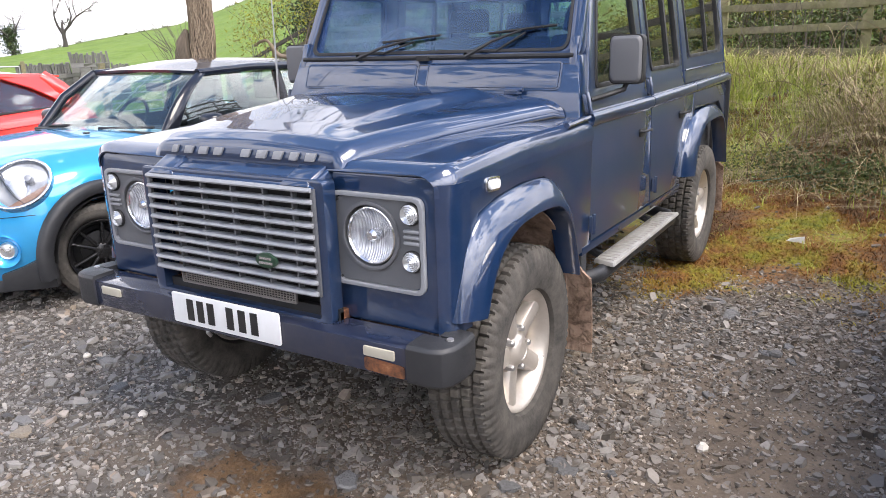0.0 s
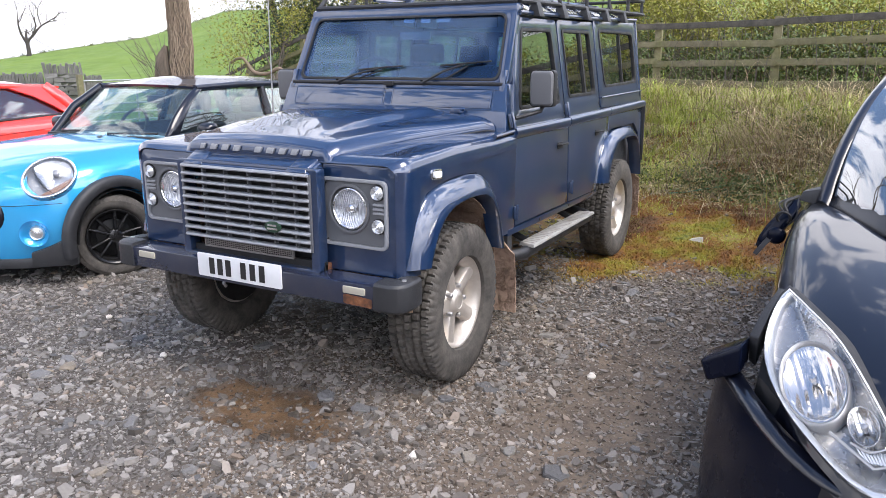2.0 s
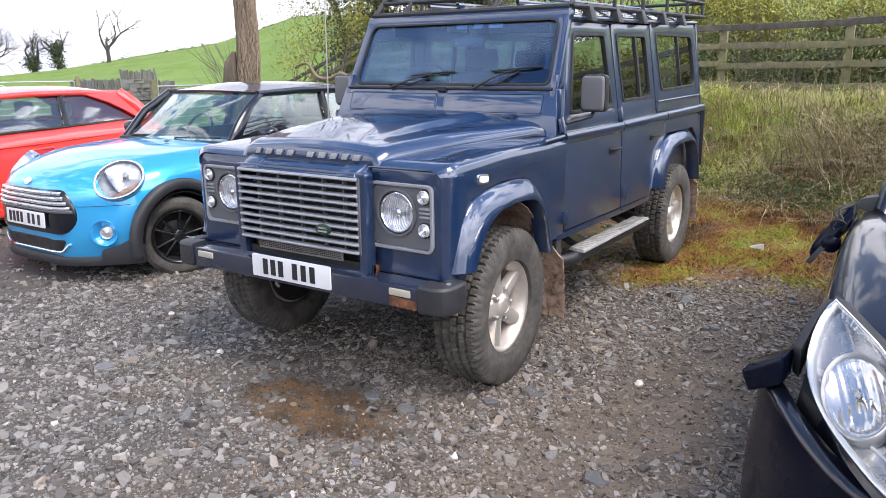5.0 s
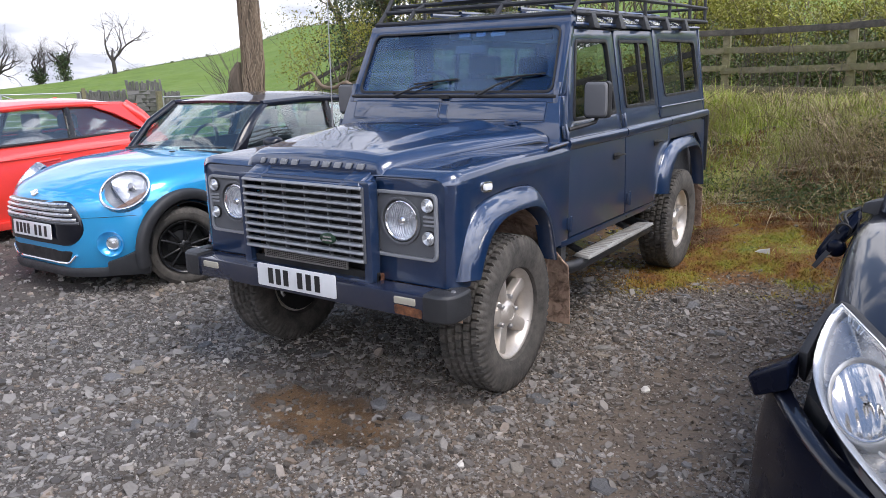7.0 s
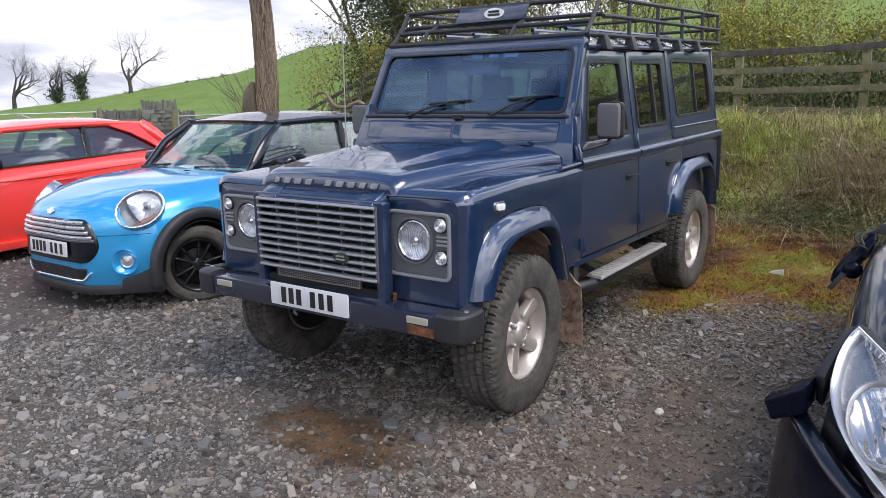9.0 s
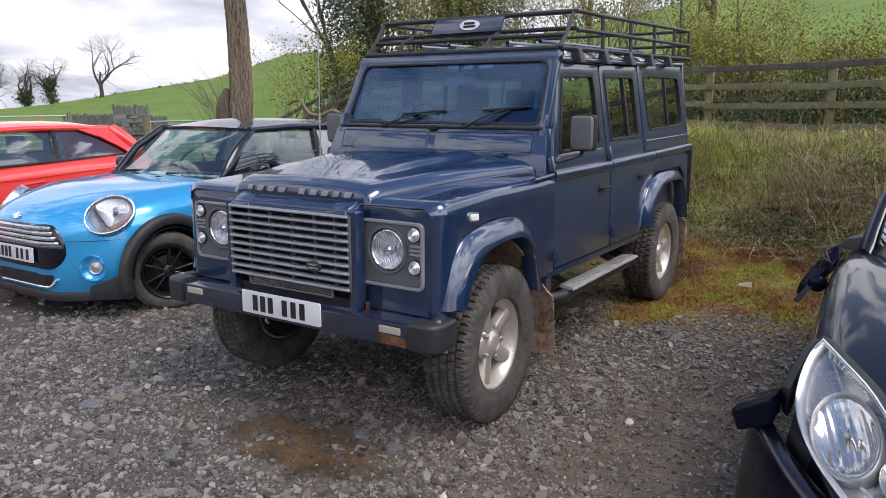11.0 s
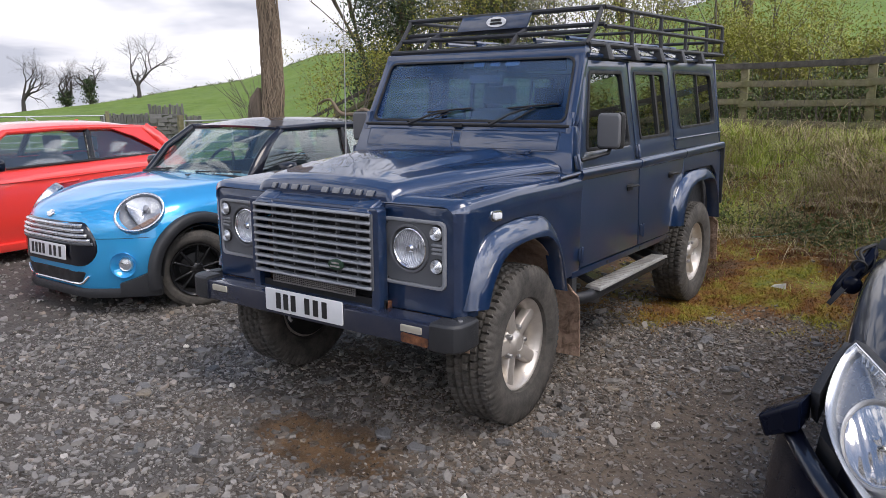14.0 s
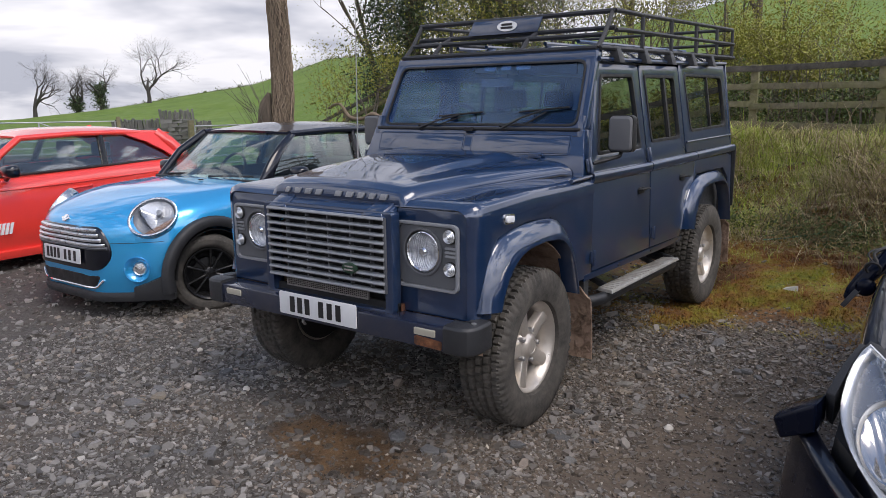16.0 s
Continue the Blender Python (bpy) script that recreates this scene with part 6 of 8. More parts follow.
cabin(blue_car, 0.42)
for x0, x1 in ((-0.55, -0.05), (0.05, 0.58)):
    part("wiper", M().tube([(x0, 0.60, 0.975), (lerp(x0, x1, 0.5), 0.63, 0.985), (x1, 0.66, 0.99)], 0.010, 6), SEAL, blue_car)
part("scuttle", M().box(-0.70, 0.70, 0.56, 0.64, 0.93, 0.965), SEAL, blue_car, bevel=0.01)
for s in (1, -1):
    mi = part("door_mirror", M().loft([[(s * (0.93 + kx * 0.085), y, 1.02 + kz * 0.06) for kx, kz in rounded([(-k, -k), (k, -k), (k, k), (-k, k)], 0.7 * k, 5)] for y, k in ((0.80, 0.5), (0.82, 0.8), (0.86, 1.0), (0.90, 1.0), (0.91, 0.9))]), BLACK, blue_car, "gloss black mirror", smooth=60)
    part("stalk", M().tube([(s * 0.80, 0.88, 0.96), (s * 0.88, 0.88, 0.985)], 0.02, 8), BLACK, mi)
    part("washer_jet", M().box(s * 0.28 - 0.02, s * 0.28 + 0.02, 0.33, 0.36, 0.975, 0.985), SEAL, blue_car, bevel=0.004)

# ---------------------------------------------------------------- red hatchback
RED_GLASS = glazing("grey_glass", (0.82, 0.86, 0.85), 0.012, 0.09)
red = thing("red_hatchback", "red three-door hatchback with dark windows, parked beyond the blue one", "car", pose(-5.93, -0.64, -0.02, 0, 0, 3.0))
REDB = [(-0.80, 0.50, 0.58, 0.46, 0.24, 0.40, 0.58, 0.64),
        (-0.72, 0.68, 0.74, 0.60, 0.20, 0.44, 0.66, 0.72),
        (-0.50, 0.76, 0.82, 0.68, 0.20, 0.52, 0.77, 0.82),
        (0.00, 0.80, 0.865, 0.74, 0.20, 0.60, 0.87, 0.93),
        (0.45, 0.82, 0.872, 0.78, 0.20, 0.64, 0.925, 0.975),
        (1.00, 0.82, 0.872, 0.80, 0.20, 0.66, 0.945, 0.975),
        (2.00, 0.82, 0.872, 0.80, 0.20, 0.70, 0.985, 1.005),
        (2.60, 0.82, 0.865, 0.77, 0.22, 0.74, 1.01, 1.03),
        (2.95, 0.76, 0.80, 0.70, 0.28, 0.74, 1.00, 1.02),
        (3.10, 0.66, 0.72, 0.62, 0.34, 0.70, 0.96, 0.98)]
body = part("body", body_shell(REDB), RED, red, smooth=60)
cut(body, [arch_tool(y, 0.31, 0.350, s) for y in (0.0, 2.47) for s in (1, -1)] + [M().box(-0.68, 0.68, 0.85, 2.8, 0.62, 1.3)])
m = spoke_rim(0.205, 0.15, 5, 0.03, 0.06, 0.02)
for i in range(5):
    spoke(m, radians(18 + 72 * i), 0.03, 0.190, 0.055, 0.05, 0.050, 0.062, 0.022)
five_rim = m.mesh("rim", bevel=0.002, smooth=40)
for s in (1, -1):
    for y0 in (0.0, 2.47):
        road_wheel(red, s * 0.775, y0, 0.31, s, five_rim, ALLOY, "silver alloy rim", 0.31)
    part("arch_liner", M().box(min(s * 0.42, s * 0.44), max(s * 0.42, s * 0.44), -0.34, 2.8, 0.2, 0.65), SEAL, red)
    part("sill_skirt", M().hexa([(s * 0.78, 0.36, 0.16), (s * 0.87, 0.36, 0.17), (s * 0.87, 2.12, 0.17), (s * 0.78, 2.12, 0.16), (s * 0.80, 0.36, 0.26), (s * 0.885, 0.36, 0.25), (s * 0.885, 2.12, 0.25), (s * 0.80, 2.12, 0.26)]), RED, red, bevel=0.015)
    part("door_gap", M().tube([(s * 0.874, 1.66, 0.27), (s * 0.879, 1.70, 0.60), (s * 0.850, 1.66, 0.85), (s * 0.800, 1.60, 0.965)], 0.005, 5), SEAL, red)
    part("crease", M().tube([(s * 0.868, 0.40, 0.835), (s * 0.868, 1.5, 0.86), (s * 0.856, 2.55, 0.90)], 0.006, 5), RED, red)
    hd = part("door_handle", M().tube([(s * 0.858, 1.36, 0.80), (s * 0.900, 1.39, 0.805), (s * 0.900, 1.55, 0.815), (s * 0.862, 1.58, 0.815)], 0.013, 8), RED, red)
    dec = new("decal")
    dec.parent = red
    dec["label"] = "row of slanting white stripes"
    for i in range(9):
        y = 0.34 + 0.04 * i
        part("stripe", M().hexa([(s * 0.892, y, 0.42), (s * 0.892, y + 0.026, 0.42), (s * 0.868, y + 0.026, 0.42), (s * 0.868, y, 0.42), (s * 0.894, y + 0.03, 0.53), (s * 0.894, y + 0.056, 0.53), (s * 0.870, y + 0.052, 0.52), (s * 0.870, y + 0.03, 0.52)]), WHITE_PLATE, dec)
    mi = part("door_mirror", M().loft([[(s * (0.98 + kx * 0.10), y, 1.03 + kz * 0.062) for kx, kz in rounded([(-k, -k), (k, -k), (k, k), (-k, k)], 0.7 * k, 5)] for y, k in ((0.62, 0.5), (0.64, 0.8), (0.68, 1.0), (0.73, 1.0), (0.74, 0.9))]), BLACK, red, "black mirror", smooth=60)
    part("stalk", M().tube([(s * 0.84, 0.72, 0.95), (s * 0.92, 0.71, 0.99)], 0.03, 8), BLACK, mi)
greenhouse(red, dict(fb=(0.74, 0.55, 0.965), ft=(0.57, 1.02, 1.325), rb=(0.72, 2.90, 1.03), rt=(0.55, 2.64, 1.318)), RED, RED, RED_GLASS, (0.55,), 0.04)
cabin(red, 0.42)
part("spoiler", M().hexa([(-0.56, 2.60, 1.330), (0.56, 2.60, 1.330), (0.52, 2.86, 1.305), (-0.52, 2.86, 1.305), (-0.56, 2.60, 1.356), (0.56, 2.60, 1.356), (0.52, 2.86, 1.325), (-0.52, 2.86, 1.325)]), RED, red, bevel=0.008)
part("rear_pillar_fill", M().hexa([(-0.70, 2.72, 1.0), (0.70, 2.72, 1.0), (0.68, 2.98, 1.0), (-0.68, 2.98, 1.0), (-0.53, 2.56, 1.32), (0.53, 2.56, 1.32), (0.52, 2.74, 1.318), (-0.52, 2.74, 1.318)]), RED, red, bevel=0.02)


def quarter_panel(s):
    """Broad painted rear pillar that ends the side window in a point."""
    f0, f1, r0, r1 = (Vector((s * p[0], p[1], p[2])) for p in ((0.74, 0.55, 0.965), (0.57, 1.02, 1.325), (0.735, 2.96, 1.02), (0.56, 2.70, 1.328)))
    out = Vector((s * 0.026, 0, 0.004))

    def panel(u, v):
        k = lerp(spread(v, (0, 0.92), (0.35, 0.885), (0.7, 0.82), (1, 0.70)), 1.0, u)
        return f0.lerp(r0, k).lerp(f1.lerp(r1, k), v) + out + Vector((s * 0.012 * 4 * v * (1 - v), 0, 0))
    part("quarter_panel", M().grid(8, 10, panel, 0.02), RED, red, smooth=60)


both(quarter_panel)
part("roof_fin", M().hexa([(-0.02, 2.05, 1.375), (0.02, 2.05, 1.375), (0.02, 2.18, 1.375), (-0.02, 2.18, 1.375), (-0.006, 2.13, 1.420), (0.006, 2.13, 1.420), (0.006, 2.17, 1.425), (-0.006, 2.17, 1.425)]), RED, red, bevel=0.003)

# ---------------------------------------------------------------- damaged black car
dark = thing("black_hatchback", "damaged black hatchback with a loose bumper corner and hanging mirror", "car", pose(3.168, -0.55, -0.02, 0, 0, -1.0))
DARKB = [(-0.90, 0.36, 0.42, 0.32, 0.24, 0.42, 0.58, 0.64),
         (-0.84, 0.58, 0.64, 0.47, 0.20, 0.44, 0.63, 0.70),
         (-0.68, 0.72, 0.77, 0.575, 0.20, 0.50, 0.715, 0.785),
         (-0.45, 0.80, 0.85, 0.655, 0.20, 0.58, 0.815, 0.875),
         (-0.15, 0.83, 0.890, 0.75, 0.20, 0.70, 0.900, 0.955),
         (0.25, 0.85, 0.925, 0.825, 0.20, 0.77, 0.985, 1.020),
         (0.65, 0.85, 0.925, 0.850, 0.20, 0.80, 1.030, 1.055),
         (1.80, 0.85, 0.915, 0.83, 0.20, 0.78, 1.03, 1.04),
         (2.60, 0.82, 0.86, 0.77, 0.22, 0.70, 1.04, 1.05),
         (3.00, 0.74, 0.78, 0.70, 0.28, 0.66, 1.00, 1.02)]
body = part("body", body_shell(DARKB), BLACK, dark, smooth=60)
cut(body, [arch_tool(y, 0.31, 0.350, s) for y in (0.0, 2.49) for s in (1, -1)] + [M().box(-0.68, 0.68, 0.85, 2.8, 0.62, 1.3)])
for s in (1, -1):
    for y0 in (0.0, 2.49):
        road_wheel(dark, s * 0.770, y0, 0.31, s, five_rim, ALLOY, "silver alloy rim", 0.31)
    part("arch_liner", M().box(min(s * 0.42, s * 0.44), max(s * 0.42, s * 0.44), -0.34, 2.8, 0.2, 0.65), SEAL, dark)
def swept_base(u):
    """Foot of the black car's deeply curved windscreen, u across -1..1."""
    return Vector((0.795 * u, 0.63 - 0.86 * (1 - u * u), lerp(0.965, 1.050, abs(u) ** 1.5)))


def swept_glass(u, v):
    k = 2 * u - 1
    a, b = swept_base(k), Vector((0.604 * k, 1.372 - 0.26 * (1 - k * k), 1.552 + 0.02 * (1 - k * k)))
    p = a.lerp(b, v)
    return p + Vector((0.028 * k ** 3, -0.045, 0.050)) * (4 * v * (1 - v) * (1 - 0.2 * k * k))


swept = M().grid(28, 14, swept_glass, 0.004)
greenhouse(dark, dict(fb=(0.800, 0.60, 1.035), ft=(0.60, 1.38, 1.555), rb=(0.74, 2.80, 1.05), rt=(0.56, 2.40, 1.52)), BLACK, BLACK, DARK_GLASS, (0.5,), 0.04, -0.60, swept, 0.058)
rr = []
for k in range(33):
    q = swept_base(0.99 * (k / 16 - 1))
    rr.append([q + Vector(o) for o in ((0, -0.026, -0.012), (0, -0.024, 0.0), (0, 0.01, 0.011), (0, 0.075, 0.052), (0, 0.075, 0.0))])
part("windscreen_band", M().loft(rr), BLACK_ALLOY, dark, "black edge of the windscreen", smooth=60)
cabin(dark, 0.45)

# ---------------------------------------------------------------- black car: front end seen close
# headlamp: a long drop-shaped unit swept up the wing
def lamp_outline(s, k, d):
    """Rim of the lamp, the tip high on the wing, shrunk by k and moved outwards by d."""
    pts = [(0.838, -0.250, 0.912), (0.775, -0.345, 0.890), (0.680, -0.470, 0.842), (0.580, -0.645, 0.752), (0.522, -0.772, 0.684), (0.505, -0.825, 0.640), (0.540, -0.850, 0.612),
           (0.628, -0.820, 0.618), (0.745, -0.700, 0.668), (0.820, -0.580, 0.708), (0.868, -0.460, 0.762), (0.874, -0.360, 0.830), (0.860, -0.285, 0.885)]
    rim = curve_through([(s * a, b, c) for a, b, c in pts + pts[:1]], 4)[:-1]
    mid = sum(rim, Vector()) / len(rim)
    nrm = Vector((s * 0.281, -0.535, 0.797)).normalized()
    return [mid + (q - mid) * k + nrm * d for q in rim]


def drop_lamp(s):
    p = new("headlamp")
    p.parent = dark
    p["label"] = "large clear swept-back headlamp"
    rim_c = lamp_outline(s, 1, 0)
    mid = sum(rim_c, Vector()) / len(rim_c)
    out = Vector((s * 0.62, -0.62, 0.48)).normalized()
    put = lambda k, d: [mid + (q - mid) * k + out * d for q in rim_c]  # noqa: E731
    part("lens", M().loft([put(0.985, 0.006), put(0.92, 0.028), put(0.75, 0.042), put(0.45, 0.048), put(0.02, 0.050)], True, False), LAMP_GLASS, p, smooth=70)
    part("rim", M().loft([put(1.02, -0.03), put(1.02, 0.002), put(0.99, 0.008), put(0.955, 0.004), put(0.945, -0.02)], True, False), LENS, p, "clear plastic rim", smooth=60)
    # recessed bowl with a broad satin step along its edge
    nrm = Vector((s * 0.281, -0.535, 0.797)).normalized()
    deep = lambda k, d: lamp_outline(s, k, d)  # noqa: E731
    part("step", M().loft([deep(0.985, -0.004), deep(0.970, 0.0), deep(0.945, -0.004), deep(0.93, -0.012), deep(0.925, -0.03)], True, False), SATIN, p, "satin silver edge", smooth=60)
    part("bowl", M().loft([deep(0.945, -0.020), deep(0.82, -0.034), deep(0.45, -0.040), deep(0.02, -0.042)], True, False), SILVER_BOWL, p, smooth=70)
    part("gasket", M().loft([put(1.06, -0.05), put(1.05, 0.0), put(1.02, 0.003), put(1.02, -0.05)], True, False), SEAL, p, smooth=50)
    # main dish and side dish, long ovals lying in the plane of the lens
    ay = Vector((s * 0.294, 0.838, 0.460)).normalized()
    ay = (ay - nrm * ay.dot(nrm)).normalized()
    ax = ay.cross(nrm)
    turn = Matrix((ax, ay, nrm)).transposed().to_4x4()
    for at, rx, ry, kind in ((Vector((s * 0.738, -0.558, 0.752)), 0.080, 0.134, DISH), (Vector((s * 0.612, -0.683, 0.711)), 0.036, 0.062, FACETED)):
        at = at - nrm * ((at - mid).dot(nrm) + 0.006)
        o = part("reflector", M().lathe([(-0.034, 0.0005), (-0.033, 0.22), (-0.028, 0.45), (-0.019, 0.68), (-0.008, 0.86), (0.0, 0.95), (0.0, 1.0), (-0.03, 1.03)], 48, "z"), kind, p, "fluted reflector dish", smooth=50)
        o.matrix_basis = Matrix.Translation(at) @ turn @ Matrix.Diagonal((rx, ry, 1, 1))
        if rx > 0.05:
            oval = lambda k, d: [at + ax * (rx * k * math.cos(a)) + ay * (ry * k * math.sin(a)) + nrm * d for a in (2 * math.pi * i / 48 for i in range(48))]  # noqa: E731
            part("bezel", M().loft([oval(1.10, -0.03), oval(1.09, 0.006), oval(1.05, 0.010), oval(0.99, 0.004), oval(0.97, -0.006)], True, False), SATIN, p, "bright bezel ring", smooth=60)
            b = part("bulb_cap", M().lathe([(-0.030, 0.006), (-0.004, 0.011), (0.004, 0.009), (0.006, 0.0005)], 20, "z"), DISH, p, "chrome bulb cap", smooth=60)
            b.matrix_basis = Matrix.Translation(at + ay * 0.02) @ turn
        else:
            b = part("bulb_cap", M().lathe([(-0.030, 0.004), (-0.008, 0.010), (0.0, 0.008), (0.002, 0.0005)], 16, "z"), STEEL, p, "grey bulb shade", smooth=60)
            b.matrix_basis = Matrix.Translation(at) @ turn
    # step and ribbed box towards the nose
    spot = lambda a, b, c, d: Vector((s * a, b, c)) - nrm * ((Vector((s * a, b, c)) - mid).dot(nrm) - d)  # noqa: E731
    part("ledge", M().tube([spot(0.685, -0.690, 0.680, -0.010), spot(0.582, -0.786, 0.652, -0.008), spot(0.540, -0.782, 0.670, -0.008)], 0.0045, 6), SATIN, p)
    part("ledge", M().tube(curve_through([spot(0.637, -0.718, 0.678, -0.012), spot(0.595, -0.748, 0.677, -0.008), spot(0.551, -0.738, 0.693, -0.010)], 4), 0.0035, 6), SATIN, p)
    for i in range(9):
        k = i / 8
        part("rib", M().tube([spot(lerp(0.625, 0.555, k), lerp(-0.732, -0.748, k), 0.68, -0.016), spot(lerp(0.600, 0.545, k), lerp(-0.766, -0.774, k), 0.66, -0.016)], 0.0032, 5), LENS, p)
    # ribs near the tip
    for i in range(6):
        k = i / 5
        a = rim_c[0].lerp(rim_c[6], 0.15 + 0.8 * k)
        part("rib", M().tube([a.lerp(mid, 0.06) - nrm * 0.001, a.lerp(rim_c[-4].lerp(mid, 0.45), 0.30) - nrm * 0.006], 0.0042, 5), LENS, p)


SATIN = metal("satin_lamp_silver", (0.46, 0.45, 0.43), 0.36, (0.34, 0.33, 0.32), 0.35)
SILVER_BOWL = metal("pale_reflector", (0.44, 0.43, 0.41), 0.24, (0.24, 0.24, 0.24), 0.6)


def lamp_dish(name, across, deep):
    """Mirror-like dish broken into upright facets."""
    a = Mat(name, (0.62, 0.60, 0.57), 0.14, 0.95)
    wave = a.n.new("ShaderNodeTexWave")
    wave.inputs["Scale"].default_value, wave.inputs["Distortion"].default_value = across, 1.5
    a.l.new(a.coords((1, 0.12, 0)), wave.inputs["Vector"])
    a.bump(a.math("ADD", wave.outputs["Fac"], a.noise(1.8, 2)), deep, 0.006)
    return a.m


DISH, FACETED = lamp_dish("lamp_dish", 1.1, 0.22), lamp_dish("faceted_dish", 0.6, 0.3)
# pockets for the lamps
cut(body, [M().loft([lamp_outline(s, 0.97, -0.11), lamp_outline(s, 0.97, 0.10)]) for s in (1, -1)])
both(drop_lamp)
# open seam of the bonnet
both(lambda s: part("bonnet_seam", M().tube([(0, -0.905, 0.66), (s * 0.30, -0.855, 0.665), (s * 0.47, -0.78, 0.690), (s * 0.55, -0.68, 0.742)], [0.008, 0.008, 0.006, 0.003], 6), SEAL, dark))
SCUFFED = Mat("scuffed_black_paint", (0.003, 0.005, 0.014), 0.22)
SCUFFED.put("Roughness", SCUFFED.ramp(SCUFFED.noise(12, 5), (0.4, 0.14), (0.75, 0.42)))
SCUFFED.put("Specular IOR Level", 0.16)
SCUFFED = SCUFFED.m
# torn-off bumper corner standing away from the wing, and the skin below the lamp
part("loose_bumper_corner", M().hexa([(-1.035, -0.42, 0.630), (-0.935, -0.46, 0.688), (-0.925, -0.36, 0.695), (-1.02, -0.32, 0.640),
                                      (-1.062, -0.41, 0.690), (-0.940, -0.45, 0.775), (-0.925, -0.35, 0.782), (-1.045, -0.31, 0.70)]), SCUFFED, dark, "black torn plastic corner", bevel=0.012, seg=3)
part("bracket_strip", M().loft([[(-0.845, -0.22, 0.885), (-0.850, -0.23, 0.905), (-0.875, -0.20, 0.90), (-0.872, -0.20, 0.88)], [(-0.875, -0.30, 0.80), (-0.878, -0.31, 0.865), (-0.905, -0.28, 0.85), (-0.90, -0.28, 0.79)],
                               [(-0.90, -0.40, 0.70), (-0.90, -0.41, 0.795), (-0.93, -0.37, 0.785), (-0.925, -0.36, 0.70)]]), PLASTIC, dark, bevel=0.004)
LIP = [(-0.30, -0.915, 0.535), (-0.591, -0.815, 0.570), (-0.735, -0.740, 0.600), (-0.872, -0.580, 0.640), (-0.966, -0.410, 0.665), (-1.015, -0.30, 0.655), (-1.02, -0.20, 0.64)]
LIPC = curve_through(LIP, 5)




def bumper_skin(u, v):
    k = u * (len(LIPC) - 1)
    i = min(int(k), len(LIPC) - 2)
    p = LIPC[i].lerp(LIPC[i + 1], k - i)
    bulge = math.sin(math.pi * (0.15 + 0.7 * v))
    n = Vector((-0.62, -0.62, 0)).normalized()
    q = p + n * (0.030 * bulge - 0.012 + 0.035 * v)
    return q.x, q.y, lerp(p.z, 0.16, v)


part("bumper_skin", M().grid(25, 12, bumper_skin, 0.008), SCUFFED, dark, "black bumper skin sprung from its clips", smooth=50)
part("bumper_edge", M().loft([[p + Vector(o) for o in ((-0.014, -0.014, -0.012), (-0.012, -0.012, 0.002), (-0.002, -0.002, 0.009), (0.022, 0.022, 0.010), (0.024, 0.024, -0.004))] for p in LIPC]), BLACK, dark, "painted edge of the bumper", smooth=60)
part("inner_void", M().hexa([(-0.50, -0.78, 0.2), (-0.80, -0.62, 0.2), (-0.84, -0.36, 0.2), (-0.45, -0.36, 0.2), (-0.50, -0.78, 0.56), (-0.78, -0.62, 0.62), (-0.84, -0.36, 0.70), (-0.45, -0.36, 0.60)]), SEAL, dark)
part("wing_void", M().hexa([(-0.72, -0.70, 0.40), (-0.92, -0.46, 0.40), (-0.92, -0.22, 0.40), (-0.70, -0.22, 0.40), (-0.70, -0.66, 0.60), (-0.885, -0.44, 0.69), (-0.885, -0.22, 0.78), (-0.66, -0.22, 0.78)]), SEAL, dark)
# hanging mirror: cracked shell, motor and cable
def broken_mirror():
    axis = [Vector(p) for p in ((-0.918, 0.69, 1.035), (-0.935, 0.675, 0.995), (-0.962, 0.66, 0.945), (-0.990, 0.65, 0.895), (-1.012, 0.64, 0.855), (-1.030, 0.63, 0.825))]
    side, face = Vector((0.86, -0.25, 0.42)).normalized(), Vector((0.25, 0.95, 0.0)).normalized()
    m = M()
    m.loft([[c + side * w * math.cos(a) + face * 0.6 * w * math.sin(a) for a in (2 * math.pi * i / 12 for i in range(12))] for c, w in zip(axis, (0.020, 0.048, 0.064, 0.060, 0.042, 0.008))])
    shell = part("hanging_mirror", m, SCUFFED, dark, "broken black mirror hanging by its cable", bevel=0.003, smooth=50)
    part("motor", M().lathe([(-0.030, 0.0005), (-0.028, 0.026), (-0.016, 0.036), (0.0, 0.038), (0.02, 0.030), (0.03, 0.0005)], 18, "y", (-0.970, 0.630, 0.890)), SCUFFED, shell, smooth=60)
    part("ring", torus(0.026, 0.006, (-0.950, 0.620, 0.968), 20, 18, 6), SEAL, shell)
    part("shard", M().hexa([(-1.055, 0.62, 0.805), (-1.035, 0.60, 0.800), (-1.030, 0.63, 0.803), (-1.048, 0.64, 0.805), (-1.000, 0.615, 0.890), (-0.978, 0.60, 0.885), (-0.975, 0.63, 0.89), (-0.995, 0.64, 0.89)]), PLASTIC, shell, bevel=0.003)
    part("mirror_foot", M().hexa([(-0.905, 0.68, 1.035), (-0.77, 0.66, 1.010), (-0.77, 0.80, 1.010), (-0.895, 0.75, 1.035), (-0.895, 0.69, 1.072), (-0.77, 0.67, 1.105), (-0.77, 0.80, 1.105), (-0.885, 0.75, 1.072)]), PLASTIC, shell, bevel=0.008)
    for k, (bend, rad) in enumerate(((0.03, 0.007), (-0.02, 0.004), (0.05, 0.004))):
        part("cable", M().tube(curve_through([(-0.905, 0.70, 1.05), (-0.925 - bend, 0.66, 1.02), (-0.915 - 0.5 * bend, 0.64, 0.97), (-0.945, 0.63, 0.92)], 4), rad, 6), SEAL, shell)


broken_mirror()

# ---------------------------------------------------------------- loose stone, grass and moss
rng = np.random.default_rng(7)


def heights(x, y):
    return np.array([ground_z(float(a), float(b)) for a, b in zip(x, y)])


